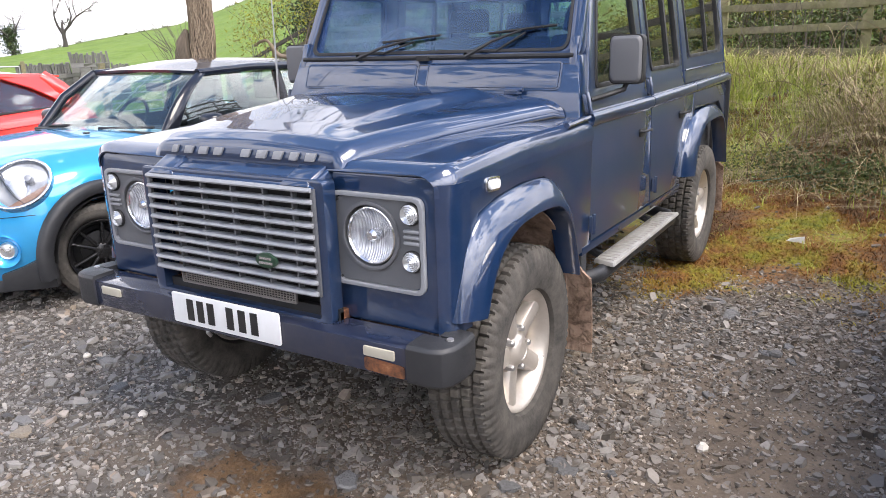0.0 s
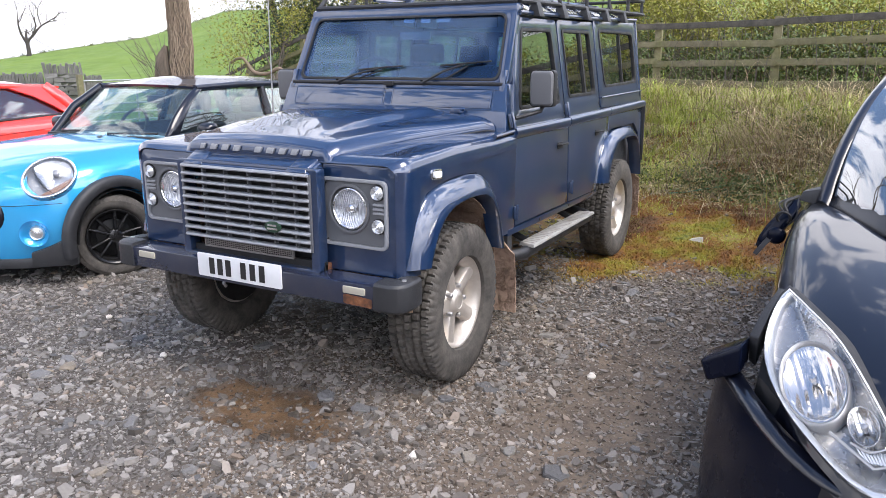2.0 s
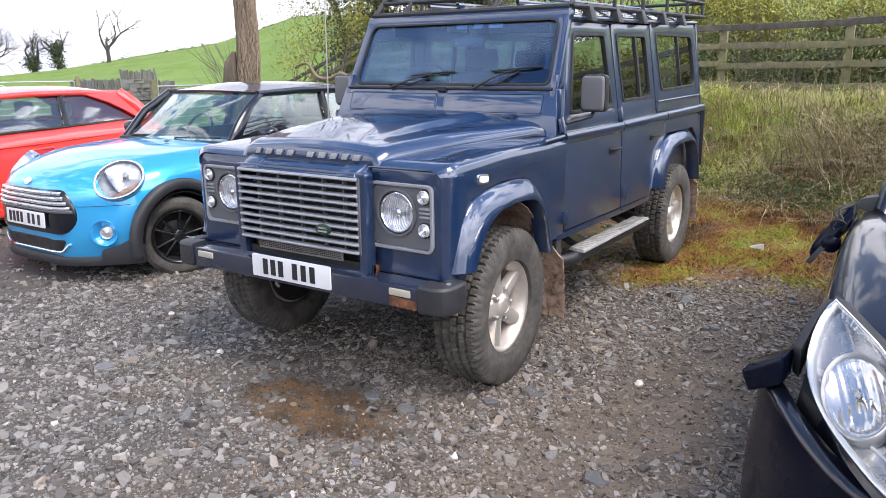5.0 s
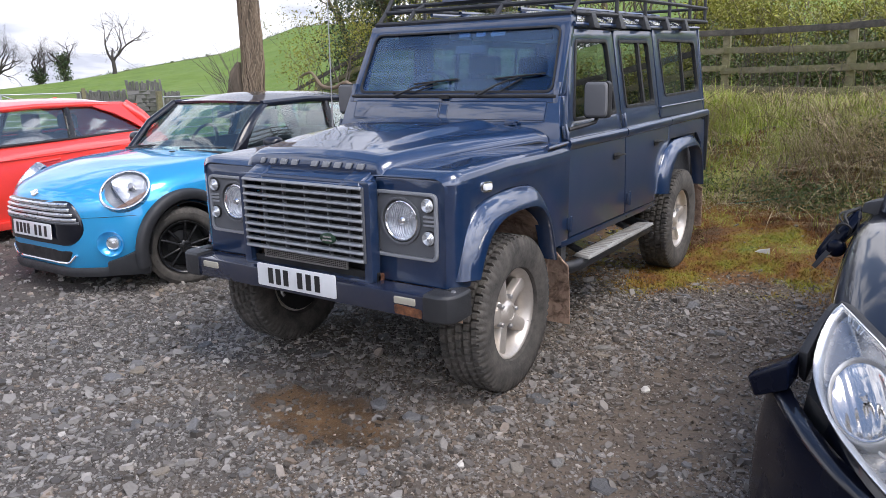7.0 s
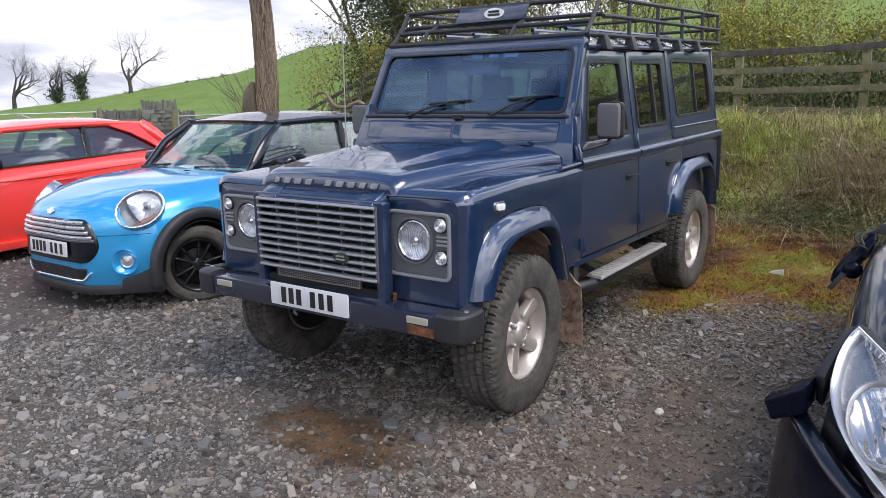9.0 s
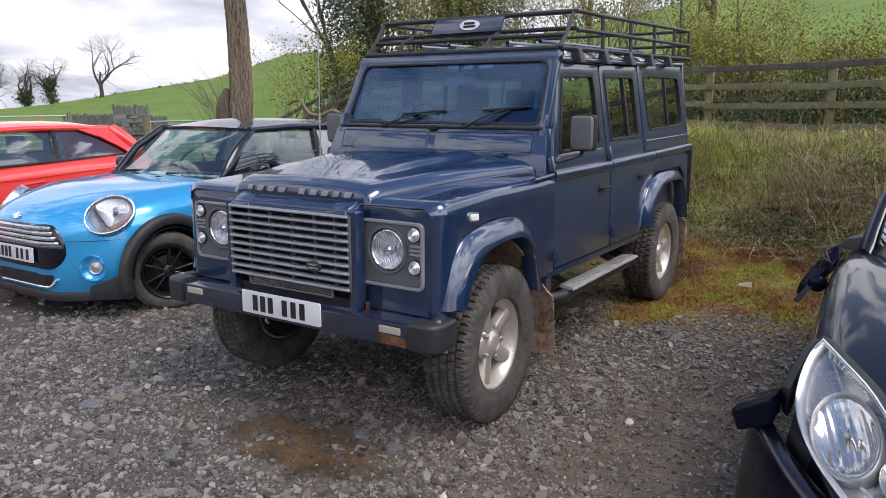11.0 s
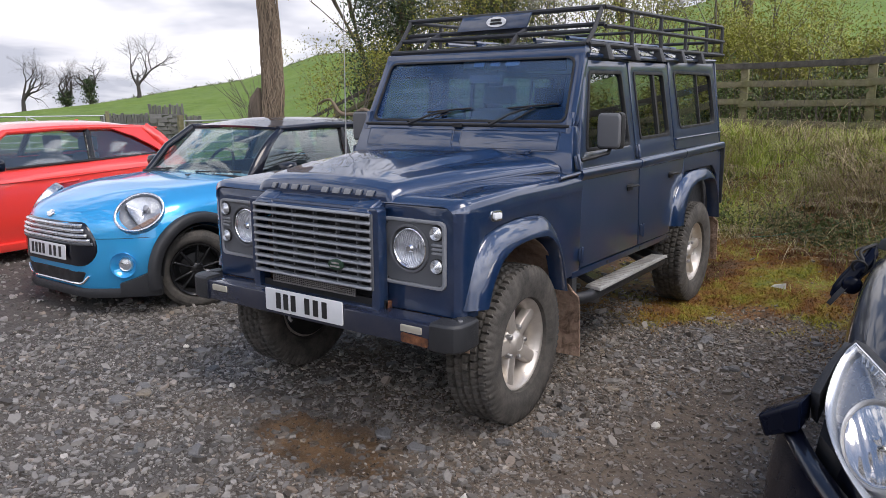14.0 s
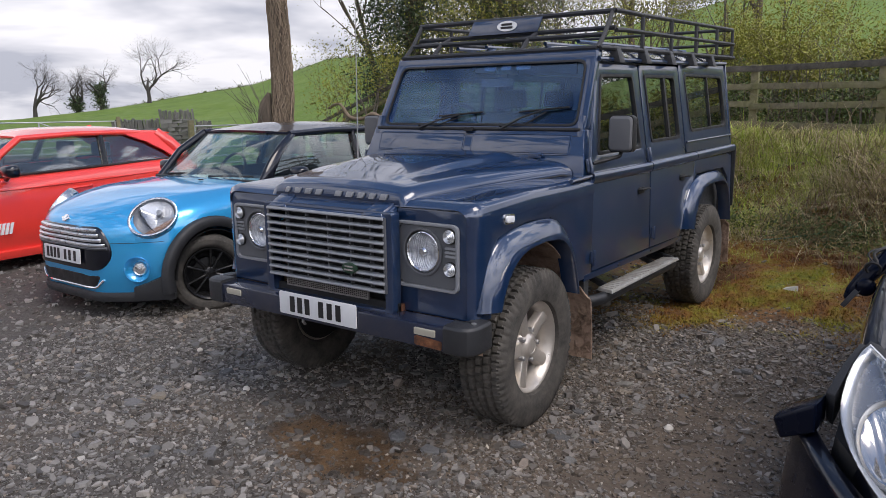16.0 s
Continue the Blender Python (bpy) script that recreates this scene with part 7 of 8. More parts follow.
def scatter_chips(name, x, y, size, material, label, flat=0.30, sides=6, tilt=0.22):
    """Flat broken stones with a chosen number of corners, in one mesh."""
    n, k = len(x), sides
    z = heights(x, y)
    ang = np.linspace(0, 2 * np.pi, k, endpoint=False)[None, :] + rng.uniform(-2.1 / k, 2.1 / k, (n, k)) * 0.9
    rad = size[:, None] * rng.uniform(0.60, 1.15, (n, k))
    turn, stretch = rng.uniform(0, 2 * np.pi, n), rng.uniform(0.42, 0.95, n)
    ca, sa = np.cos(turn)[:, None], np.sin(turn)[:, None]
    u, w = rad * np.cos(ang), rad * np.sin(ang) * stretch[:, None]
    px, py = u * ca - w * sa, u * sa + w * ca
    tx, ty = rng.normal(0, tilt, n)[:, None], rng.normal(0, tilt, n)[:, None]
    h = (size * flat * rng.uniform(0.4, 1.4, n))[:, None]
    shrink = rng.uniform(0.80, 0.98, (n, k))
    sx, sy = rng.normal(0, 0.08, n)[:, None] * size[:, None], rng.normal(0, 0.08, n)[:, None] * size[:, None]
    low = np.stack([x[:, None] + px, y[:, None] + py, z[:, None] - 0.6 * h + px * tx + py * ty], -1)
    top = np.stack([x[:, None] + px * shrink + sx, y[:, None] + py * shrink + sy, z[:, None] + h + px * tx + py * ty], -1)
    verts = np.concatenate([low, top], 1).reshape(-1, 3)
    base = (np.arange(n) * 2 * k)[:, None]
    quads = np.concatenate([base + np.array([j, (j + 1) % k, k + (j + 1) % k, k + j])[None, :] for j in range(k)], 0)
    tops = base + np.arange(k, 2 * k)[None, :]
    me = bpy.data.meshes.new(name)
    me.from_pydata(verts.tolist(), [], quads.tolist() + tops.tolist())
    me.materials.append(material)
    return tagged(new(name, me), label, "gravel", kind="stuff")


def slate():
    a = Mat("slate_chippings", (0.2, 0.2, 0.21), 0.6)
    r = a.island()
    c = a.ramp(r, (0.0, (0.030, 0.029, 0.029)), (0.30, (0.113, 0.109, 0.104)), (0.68, (0.262, 0.252, 0.240)), (0.90, (0.42, 0.402, 0.378)), (0.95, (0.28, 0.21, 0.155)), (1.0, (0.60, 0.57, 0.53)))
    sep = a.n.new("ShaderNodeSeparateXYZ")
    a.l.new(a.coords(world_space=True), sep.inputs[0])
    wet = a.math("ADD", a.noise(1.1, 5), a.math("MULTIPLY", sep.outputs["X"], 0.05))
    c = a.mix(a.ramp(wet, (0.42, 0.10), (0.72, 0.5)), c, (0.24, 0.185, 0.136))
    # wet stones before the bumper, with its shade painted in as extra darkening
    ox, oy = a.math("SUBTRACT", sep.outputs["X"], 0.20), a.math("SUBTRACT", sep.outputs["Y"], -0.80)
    near = a.math("ADD", a.math("MULTIPLY", a.math("MULTIPLY", ox, ox), 2.4), a.math("MULTIPLY", a.math("MULTIPLY", oy, oy), 7.0))
    soaked_shade = a.ramp(a.math("ADD", near, a.math("MULTIPLY", a.math("SUBTRACT", a.noise(3.5, 6, 0.65), 0.5), 2.6)), (0.30, 0.62), (0.65, 0.0))
    c = a.mix(soaked_shade, c, (0.030, 0.021, 0.014))
    a.put("Base Color", a.mix(a.noise(70, 4), c, a.mix(0.6, c, (0.085, 0.074, 0.062))))
    a.put("Roughness", a.math("SUBTRACT", a.ramp(r, (0.0, 0.38), (1.0, 0.75)), a.math("MULTIPLY", soaked_shade, 0.35)))
    a.bump(a.noise(160, 4), 0.4, 0.003)
    return a.m


SLATE = slate()
GRIT = Mat("brown_grit", (0.2, 0.16, 0.12), 0.75)
GRIT.put("Base Color", GRIT.ramp(GRIT.island(), (0.0, (0.06, 0.045, 0.034)), (0.45, (0.15, 0.115, 0.086)), (0.8, (0.25, 0.21, 0.172)), (1.0, (0.44, 0.39, 0.33))))
GRIT.bump(GRIT.noise(160, 3), 0.3, 0.003)
GRIT = GRIT.m


def mossy(x, y):
    """True where moss and grass cover the yard."""
    e = y - 0.5 * x + np.array([0.75 + 0.7 * noise.noise((a * 1.2, b * 1.2, 5)) + 0.5 * noise.noise((a * 4, b * 4, 6)) for a, b in zip(x, y)])
    return (e + rng.normal(0, 0.22, len(x)) > 2.4) & (x + rng.normal(0, 0.08, len(x)) > 0.66 - 0.6 * np.maximum(y - 2.8, 0))


def yard_points(n, x0, x1, y0, y1):
    x, y = rng.uniform(x0, x1, n), rng.uniform(y0, y1, n)
    keep = ~mossy(x, y) | (rng.random(n) < 0.06)
    # muddy hollows hold fewer stones
    mud = np.array([noise.noise((a * 0.9, b * 0.9, 9)) for a, b in zip(x, y)])
    keep &= rng.random(n) < np.clip(1.05 - 1.3 * np.clip(mud, 0, 1), 0.35, 1)
    pool = ((x - 0.20) / 0.50) ** 2 + ((y + 0.82) / 0.24) ** 2
    keep &= (pool > 1) | (rng.random(n) < 0.16 + 0.3 * pool)
    return x[keep], y[keep]


x, y = yard_points(46000, -2.8, 2.9, -2.1, 1.9)
scatter_chips("gravel", x, y, np.clip(rng.lognormal(-4.60, 0.50, len(x)), 0.005, 0.040), SLATE, "flat grey slate chippings trodden into the yard", 0.42, 6, 0.28)
x, y = yard_points(60000, -2.4, 2.9, -2.0, 2.4)
scatter_chips("gravel", x, y, np.clip(rng.lognormal(-5.0, 0.40, len(x)), 0.003, 0.014), SLATE, "fine slate grit between the larger chippings", 0.45, 4, 0.3)
x, y = yard_points(24000, -7.5, 3.6, -3.4, 6.0)
scatter_chips("gravel", x, y, np.clip(rng.lognormal(-4.05, 0.42, len(x)), 0.010, 0.05), SLATE, "grey slate chippings over the wider yard", 0.4, 5, 0.25)
x, y = yard_points(9000, -8.5, 6.0, -8.0, -2.0)
scatter_chips("gravel", x, y, np.clip(rng.lognormal(-3.6, 0.40, len(x)), 0.014, 0.07), SLATE, "thin scatter of slate over the near part of the yard", 0.3, 5)
x, y = yard_points(26000, 0.3, 3.0, -1.8, 2.8)
scatter_chips("gravel", x, y, np.clip(rng.lognormal(-4.85, 0.45, len(x)), 0.003, 0.018), GRIT, "fine brown grit and stone chips in the mud", 0.45, 4, 0.3)


def slab_mesh(seed):
    r = random.Random(seed)
    n = r.choice((5, 6, 7))
    pts = [((0.75 + 0.35 * r.random()) * math.cos(2 * math.pi * (i + 0.5 * r.random()) / n), (0.55 + 0.3 * r.random()) * math.sin(2 * math.pi * (i + 0.5 * r.random()) / n)) for i in range(n)]
    h = 0.16 + 0.2 * r.random()
    tilt = r.uniform(-0.15, 0.15)
    m = M().loft([[(a, b, -0.1) for a, b in pts], [(a * 1.02, b * 1.02, h * 0.55) for a, b in pts], [(a * 0.86, b * 0.86, h + tilt * a) for a, b in pts]])
    me = m.mesh("stone", smooth=0)
    me.materials.append(SLAB)
    return me


def slab_mat():
    a = Mat("slate_slab", (0.2, 0.2, 0.2), 0.65)
    c = a.ramp(a.each(), (0.0, (0.10, 0.102, 0.108)), (0.5, (0.19, 0.19, 0.195)), (0.8, (0.26, 0.245, 0.22)), (1.0, (0.30, 0.24, 0.17)))
    v = a.coords((26, 26, 26))
    a.put("Base Color", a.mix(a.noise(1.0, 6, 0.65, v), c, a.mix(0.5, c, (0.10, 0.085, 0.065))))
    a.bump(a.noise(0.12, 6, 0.6, v), 0.5, 0.05)
    return a.m


SLAB = slab_mat()
slabs = [slab_mesh(i) for i in range(10)]
x, y = yard_points(430, -2.6, 2.4, -1.9, 2.2)
for a, b in list(zip(x, y))[:270]:
    ob = part("stone", slabs[int(rng.integers(10))], SLAB, GROUND)
    k = float(np.clip(rng.lognormal(-3.35, 0.35), 0.02, 0.065))
    ob.matrix_basis = pose(a, b, ground_z(a, b), rng.uniform(-10, 10), rng.uniform(-10, 10), rng.uniform(0, 360)) @ Matrix.Diagonal((k, k, k, 1))
pale = Mat("pale_quartz", (0.62, 0.58, 0.52), 0.6)
pale.bump(pale.noise(60, 4), 0.4, 0.004)
for a, b, k in ((1.41, 0.235, 0.028), (1.012, -0.868, 0.026), (-1.55, -0.35, 0.022), (0.62, -0.02, 0.02), (-0.75, -0.62, 0.025), (1.05, -1.35, 0.02)):
    w = M().loft([[(0.8 * k * math.cos(t), 0.7 * k * math.sin(t), -0.3 * k) for t in np.linspace(0, 5.4, 7)], [(k * math.cos(t), 0.85 * k * math.sin(t), 0.4 * k) for t in np.linspace(0, 5.4, 7)], [(0.45 * k * math.cos(t), 0.4 * k * math.sin(t), 0.95 * k) for t in np.linspace(0, 5.4, 7)]])
    tagged(part("white_stone", w, pale.m, at=pose(a, b, ground_z(a, b), 0, 0, 60 * a), smooth=0), "small pale quartz stone lying on the gravel", "stone", "pale stones on the gravel")

def blade_field(name, x, y, z, hgt, wid, bend, turn, material, label, category="grass"):
    """Grass blades: three bent segments each, in one mesh."""
    n = len(x)
    cx, sx = np.cos(turn), np.sin(turn)
    rows = []
    for t, wk in ((0.0, 1.0), (0.4, 0.85), (0.75, 0.5), (1.0, 0.0)):
        reach = bend * hgt * t * t
        zz = z + hgt * t * (1 - 0.35 * bend * t)
        bx, by = x + cx * reach, y + sx * reach
        w = wid * wk / 2
        if wk:
            rows += [np.stack([bx - sx * w, by + cx * w, zz], -1), np.stack([bx + sx * w, by - cx * w, zz], -1)]
        else:
            rows.append(np.stack([bx, by, zz], -1))
    verts = np.stack(rows, 1).reshape(-1, 3)
    b = (np.arange(n) * 7)[:, None]
    quads = np.concatenate([b + np.array([0, 1, 3, 2])[None], b + np.array([2, 3, 5, 4])[None]], 0)
    tris = b + np.array([4, 5, 6])[None]
    me = bpy.data.meshes.new(name)
    me.from_pydata(verts.tolist(), [], quads.tolist() + tris.tolist())
    me.polygons.foreach_set("use_smooth", [True] * len(me.polygons))
    me.materials.append(material)
    return tagged(new(name, me), label, category, kind="stuff")


GRASS = leafy("rough_grass", (0.095, 0.155, 0.016), (0.48, 0.57, 0.075), (0.50, 0.40, 0.19), 0.6, 0.2)
STRAW = leafy("dry_grass", (0.24, 0.18, 0.085), (0.66, 0.54, 0.32), (0.075, 0.052, 0.028), 0.7, 0.36)


def moss_tufts():
    """Moss that changes over the ground from rusty brown to yellow-green."""
    a = Mat("moss_tufts", (0.2, 0.18, 0.03), 0.8)
    pos = a.coords(world_space=True)
    c = a.ramp(a.noise(2.2, 7, 0.7, pos), (0.39, (0.13, 0.058, 0.020)), (0.47, (0.27, 0.110, 0.020)), (0.53, (0.30, 0.19, 0.022)), (0.59, (0.32, 0.29, 0.024)), (0.71, (0.14, 0.21, 0.022)))
    a.put("Base Color", a.mix(a.ramp(a.island(), (0.0, 0.0), (1.0, 0.7)), c, a.mix(0.5, c, (0.07, 0.05, 0.022))))
    return a.m


MOSS = moss_tufts()


def bank_points(n, x0, x1, d0, d1):
    x = rng.uniform(x0, x1, n)
    d = rng.uniform(d1, d0, n)
    yf = np.array([spread(-a, *[(-p[0], p[1]) for p in FENCE]) for a in x])
    return x, yf - d / 0.9, d


def tussocks(n, per, x0, x1, d0, d1, radius):
    """Blade feet gathered in clumps; also which way each leans out of its clump."""
    cx, cy, _ = bank_points(n, x0, x1, d0, d1)
    size = np.repeat(rng.uniform(0.5, 1.5, n), per)
    a = rng.uniform(0, 6.28, n * per)
    rr = radius * np.sqrt(rng.random(n * per)) * size
    return np.repeat(cx, per) + rr * np.cos(a), np.repeat(cy, per) + rr * np.sin(a), a + rng.normal(0, 0.5, n * per), size


def low_at_fence(x, y):
    """Shorter growth close under the rails."""
    return np.array([0.34 + 0.66 * smooth_step(0.0, 1.1, fence_side(float(a), float(b))) for a, b in zip(x, y)])


x, y, lean, size = tussocks(620, 46, -3.4, 6.2, 1.35, -0.15, 0.16)
tuft = np.array([noise.noise((a * 0.9, b * 0.9, 3)) for a, b in zip(x, y)])
blade_field("bank_grass", x, y, heights(x, y) - 0.01, np.clip(rng.normal(0.29, 0.09, len(x)) * (0.55 + 0.5 * size) * (1 + 0.9 * tuft) * low_at_fence(x, y), 0.06, 0.70), rng.uniform(0.005, 0.011, len(x)), rng.uniform(0.2, 1.1, len(x)), lean, GRASS, "long rough green grass at the top of the bank")
x, y, lean, size = tussocks(430, 50, -3.4, 6.2, 2.7, 0.8, 0.17)
tuft = np.array([noise.noise((a * 0.8, b * 0.8, 7)) for a, b in zip(x, y)])
keep = tuft > -0.12
blade_field("bank_grass", x[keep], y[keep], heights(x[keep], y[keep]) - 0.01, np.clip(rng.normal(0.24, 0.08, keep.sum()) * (0.5 + 0.6 * size[keep]), 0.05, 0.5), rng.uniform(0.003, 0.007, keep.sum()), rng.uniform(0.4, 1.5, keep.sum()), lean[keep], GRASS, "green tussocks among the dead grass of the bank")
x, y, lean, size = tussocks(235, 60, -3.4, 6.2, 2.1, 0.25, 0.22)
tuft = np.array([noise.noise((a * 0.7, b * 0.7, 15)) for a, b in zip(x, y)])
keep = tuft > -0.18
blade_field("dry_grass", x[keep], y[keep], heights(x[keep], y[keep]) + 0.05 + 0.12 * np.clip(tuft[keep], 0, 1), np.clip(rng.normal(0.46, 0.15, keep.sum()) * (0.6 + 0.5 * size[keep]) * low_at_fence(x[keep], y[keep]), 0.08, 0.85), rng.uniform(0.003, 0.008, keep.sum()), rng.uniform(1.0, 2.6, keep.sum()), lean[keep], STRAW, "matted dry straw-coloured grass on the bank")
x, y, lean, size = tussocks(170, 40, -3.4, 6.2, 2.75, 1.7, 0.20)
blade_field("dry_grass", x, y, heights(x, y), np.clip(rng.normal(0.24, 0.09, len(x)), 0.05, 0.5), rng.uniform(0.003, 0.007, len(x)), rng.uniform(1.2, 2.8, len(x)), lean, STRAW, "flattened brown grass at the foot of the bank")


def bank_stems(count):
    """Thin dead stems arching out of the bank."""
    r, out = random.Random(23), M()
    for k in range(count):
        x = r.uniform(-1.0, 4.6)
        y = spread(-x, *[(-p[0], p[1]) for p in FENCE]) - r.uniform(0.3, 2.5) / 0.9
        z, a, reach, up = ground_z(x, y, False), r.uniform(0, 6.28), r.uniform(0.15, 0.7), r.uniform(0.15, 0.55)
        dx, dy = reach * math.cos(a), reach * math.sin(a)
        fall = r.uniform(-0.15, 0.35)
        pts = [(x, y, z - 0.03), (x + 0.25 * dx, y + 0.25 * dy, z + 0.7 * up), (x + 0.6 * dx, y + 0.6 * dy, z + up), (x + dx, y + dy, z + up - fall)]
        thick = r.uniform(0.002, 0.0045)
        out.tube(curve_through(pts, 3), [thick * (1 - 0.07 * i) for i in range(10)], 4, False)
    return out


STEM = Mat("dead_stems", (0.3, 0.22, 0.14), 0.85)
STEM.put("Base Color", STEM.ramp(STEM.island(), (0.0, (0.08, 0.052, 0.032)), (0.7, (0.21, 0.15, 0.09)), (1.0, (0.42, 0.34, 0.22))))
tagged(part("dead_stems", bank_stems(260), STEM.m, fix=False), "thin dead bramble and dock stems arching from the bank", "stems", kind="stuff")
x, y = rng.uniform(-0.6, 3.6, 150000), rng.uniform(1.6, 6.2, 150000)
keep = mossy(x, y)
x, y = x[keep], y[keep]
tuft = np.array([noise.noise((a * 2.6, b * 2.6, 4)) for a, b in zip(x, y)])
keep = tuft > -0.6
x, y, tuft = x[keep], y[keep], tuft[keep]
blade_field("moss", x, y, heights(x, y) - 0.004, np.clip(0.020 + 0.040 * tuft + 0.022 * rng.random(len(x)), 0.014, 0.07), rng.uniform(0.005, 0.011, len(x)), rng.uniform(0.4, 2.0, len(x)), rng.uniform(0, 6.28, len(x)), MOSS, "yellow-green moss and short grass at the yard's edge", "moss")
x, y, lean, size = rng.uniform(-0.4, 3.6, 9000), rng.uniform(2.4, 6.4, 9000), rng.uniform(0, 6.28, 9000), None
patch = np.array([noise.noise((a * 1.1, b * 1.1, 12)) for a, b in zip(x, y)]) + 0.12 * (y - 3.6)
keep = mossy(x, y) & (patch > 0.08)
x, y, lean = x[keep], y[keep], lean[keep]
blade_field("verge_grass", x, y, heights(x, y) - 0.004, rng.uniform(0.03, 0.11, len(x)), rng.uniform(0.002, 0.005, len(x)), rng.uniform(0.4, 1.6, len(x)), lean, GRASS, "short green grass between moss and bank")
x, y = rng.uniform(-9.0, -3.3, 5000), rng.uniform(1.2, 6.0, 5000)
blade_field("verge_grass", x, y, heights(x, y), rng.uniform(0.02, 0.10, len(x)), rng.uniform(0.004, 0.010, len(x)), rng.uniform(0.3, 1.2, len(x)), rng.uniform(0, 6.28, len(x)), GRASS, "thin grass at the far side of the yard")

# small litter
tagged(part("paper_scrap", M().hexa([(-0.06, -0.02, 0.012), (0.05, -0.045, 0.006), (0.06, -0.04, 0.008), (-0.05, 0.0, 0.014), (-0.04, 0.0, 0.026), (0.05, -0.02, 0.05), (0.055, -0.015, 0.052), (-0.035, 0.005, 0.028)]), LIGHT_CLOTH, at=pose(1.39, 3.17, ground_z(1.39, 3.17)), smooth=0), "torn scrap of white card on the moss", "litter")
cord = Mat("green_twine", (0.05, 0.22, 0.16), 0.6).m
pts = [(x, 4.55 + 0.1 * math.sin(x * 4) + 0.35 * (x - 0.8), ground_z(x, 4.55 + 0.35 * (x - 0.8)) + 0.03) for x in np.linspace(0.85, 2.2, 14)]
tagged(part("twine", M().tube(curve_through(pts, 3), 0.006, 5), cord), "length of green twine lying in the grass", "twine")

# ---------------------------------------------------------------- fence
WOOD = Mat("weathered_wood", (0.2, 0.18, 0.13), 0.85)
grain = WOOD.noise(14, 7, 0.65, WOOD.coords((1, 1, 1)), 0.8)
WOOD.put("Base Color", WOOD.mix(WOOD.ramp(WOOD.noise(2.2, 6, 0.7), (0.4, 0.0), (0.7, 0.8)), WOOD.ramp(grain, (0.3, (0.11, 0.095, 0.062)), (0.7, (0.25, 0.22, 0.14))), (0.17, 0.175, 0.055)))
WOOD.bump(grain, 0.5, 0.01)
WOOD = WOOD.m
DARK_WOOD = Mat("dark_wet_wood", (0.07, 0.06, 0.05), 0.85)
DARK_WOOD.put("Base Color", DARK_WOOD.ramp(DARK_WOOD.noise(9, 7, 0.7), (0.3, (0.05, 0.046, 0.04)), (0.75, (0.15, 0.135, 0.11))))
DARK_WOOD.bump(DARK_WOOD.noise(30, 6), 0.5, 0.01)
DARK_WOOD = DARK_WOOD.m

fence = thing("post_and_rail_fence", "weathered four-rail wooden fence with green algae on the bank", "fence", pose(0, 0, 0))
posts = []
line = [Vector(p) for p in FENCE]
for i, (a, b) in enumerate(zip(line, line[1:])):
    n = max(1, round((b - a).length / 1.85))
    posts += [a.lerp(b, j / n) for j in range(n)]
posts.append(line[-1])
fr = random.Random(4)
tops = []
for p in posts:
    z = ground_z(p.x, p.y, False) - 0.07
    lean = fr.uniform(-0.02, 0.02)
    part("post", M().hexa([(p.x - 0.05, p.y - 0.04, z - 0.2), (p.x + 0.05, p.y - 0.04, z - 0.2), (p.x + 0.05, p.y + 0.05, z - 0.2), (p.x - 0.05, p.y + 0.05, z - 0.2),
                           (p.x - 0.048 + lean, p.y - 0.04, z + 1.05), (p.x + 0.048 + lean, p.y - 0.04, z + 1.05), (p.x + 0.048 + lean, p.y + 0.05, z + 1.02), (p.x - 0.048 + lean, p.y + 0.05, z + 1.02)]), WOOD, fence, bevel=0.006)
    tops.append(z)
for (a, za), (b, zb) in zip(zip(posts, tops), list(zip(posts, tops))[1:]):
    d = (b - a).normalized()
    nrm = Vector((d.y, -d.x))
    if nrm.y > 0:
        nrm = -nrm
    for k, hgt in enumerate((0.235, 0.49, 0.745, 0.985)):
        ja, jb = fr.uniform(-0.02, 0.02), fr.uniform(-0.02, 0.02)
        p0, p1 = a - d * 0.03 + nrm * 0.045, b + d * 0.03 + nrm * 0.045
        q0, q1 = p0 + nrm * 0.035, p1 + nrm * 0.035
        h = 0.040
        part("rail", M().hexa([(p0.x, p0.y, za + hgt + ja - h), (p1.x, p1.y, zb + hgt + jb - h), (q1.x, q1.y, zb + hgt + jb - h), (q0.x, q0.y, za + hgt + ja - h),
                               (p0.x, p0.y, za + hgt + ja + h), (p1.x, p1.y, zb + hgt + jb + h), (q1.x, q1.y, zb + hgt + jb + h), (q0.x, q0.y, za + hgt + ja + h)]), DARK_WOOD if k == 3 else WOOD, fence, bevel=0.005)


# ---------------------------------------------------------------- leaves, shrubs and trees
def leaf_cloud(m_rng, centres, per, spreads, size):
    """Many small folded leaves round centres: vertices and faces."""
    n = len(centres) * per
    c = np.repeat(np.array(centres), per, 0) + m_rng.normal(0, 1, (n, 3)) * np.repeat(np.array(spreads).reshape(-1, 1) if np.ndim(spreads) else np.full((len(centres), 1), spreads), per, 0)
    a = m_rng.normal(0, 1, (n, 3))
    a /= np.linalg.norm(a, axis=1)[:, None]
    b = np.cross(a, m_rng.normal(0, 1, (n, 3)))
    b /= np.linalg.norm(b, axis=1)[:, None]
    s = size * m_rng.uniform(0.6, 1.3, n)[:, None]
    nrm = np.cross(a, b) * s * 0.18
    v = np.stack([c - a * s, c - b * s * 0.45 + nrm, c + a * s, c + b * s * 0.45 + nrm], 1).reshape(-1, 3)
    f = (np.arange(n) * 4)[:, None] + np.array([[0, 1, 2, 3]])
    return v.tolist(), f.tolist()


def leaf_part(name, v, f, material, parent=None, label=""):
    me = bpy.data.meshes.new(name)
    me.from_pydata(v, [], f)
    me.materials.append(material)
    ob = new(name, me)
    ob.parent = parent
    if label:
        ob["label"] = label
    return ob


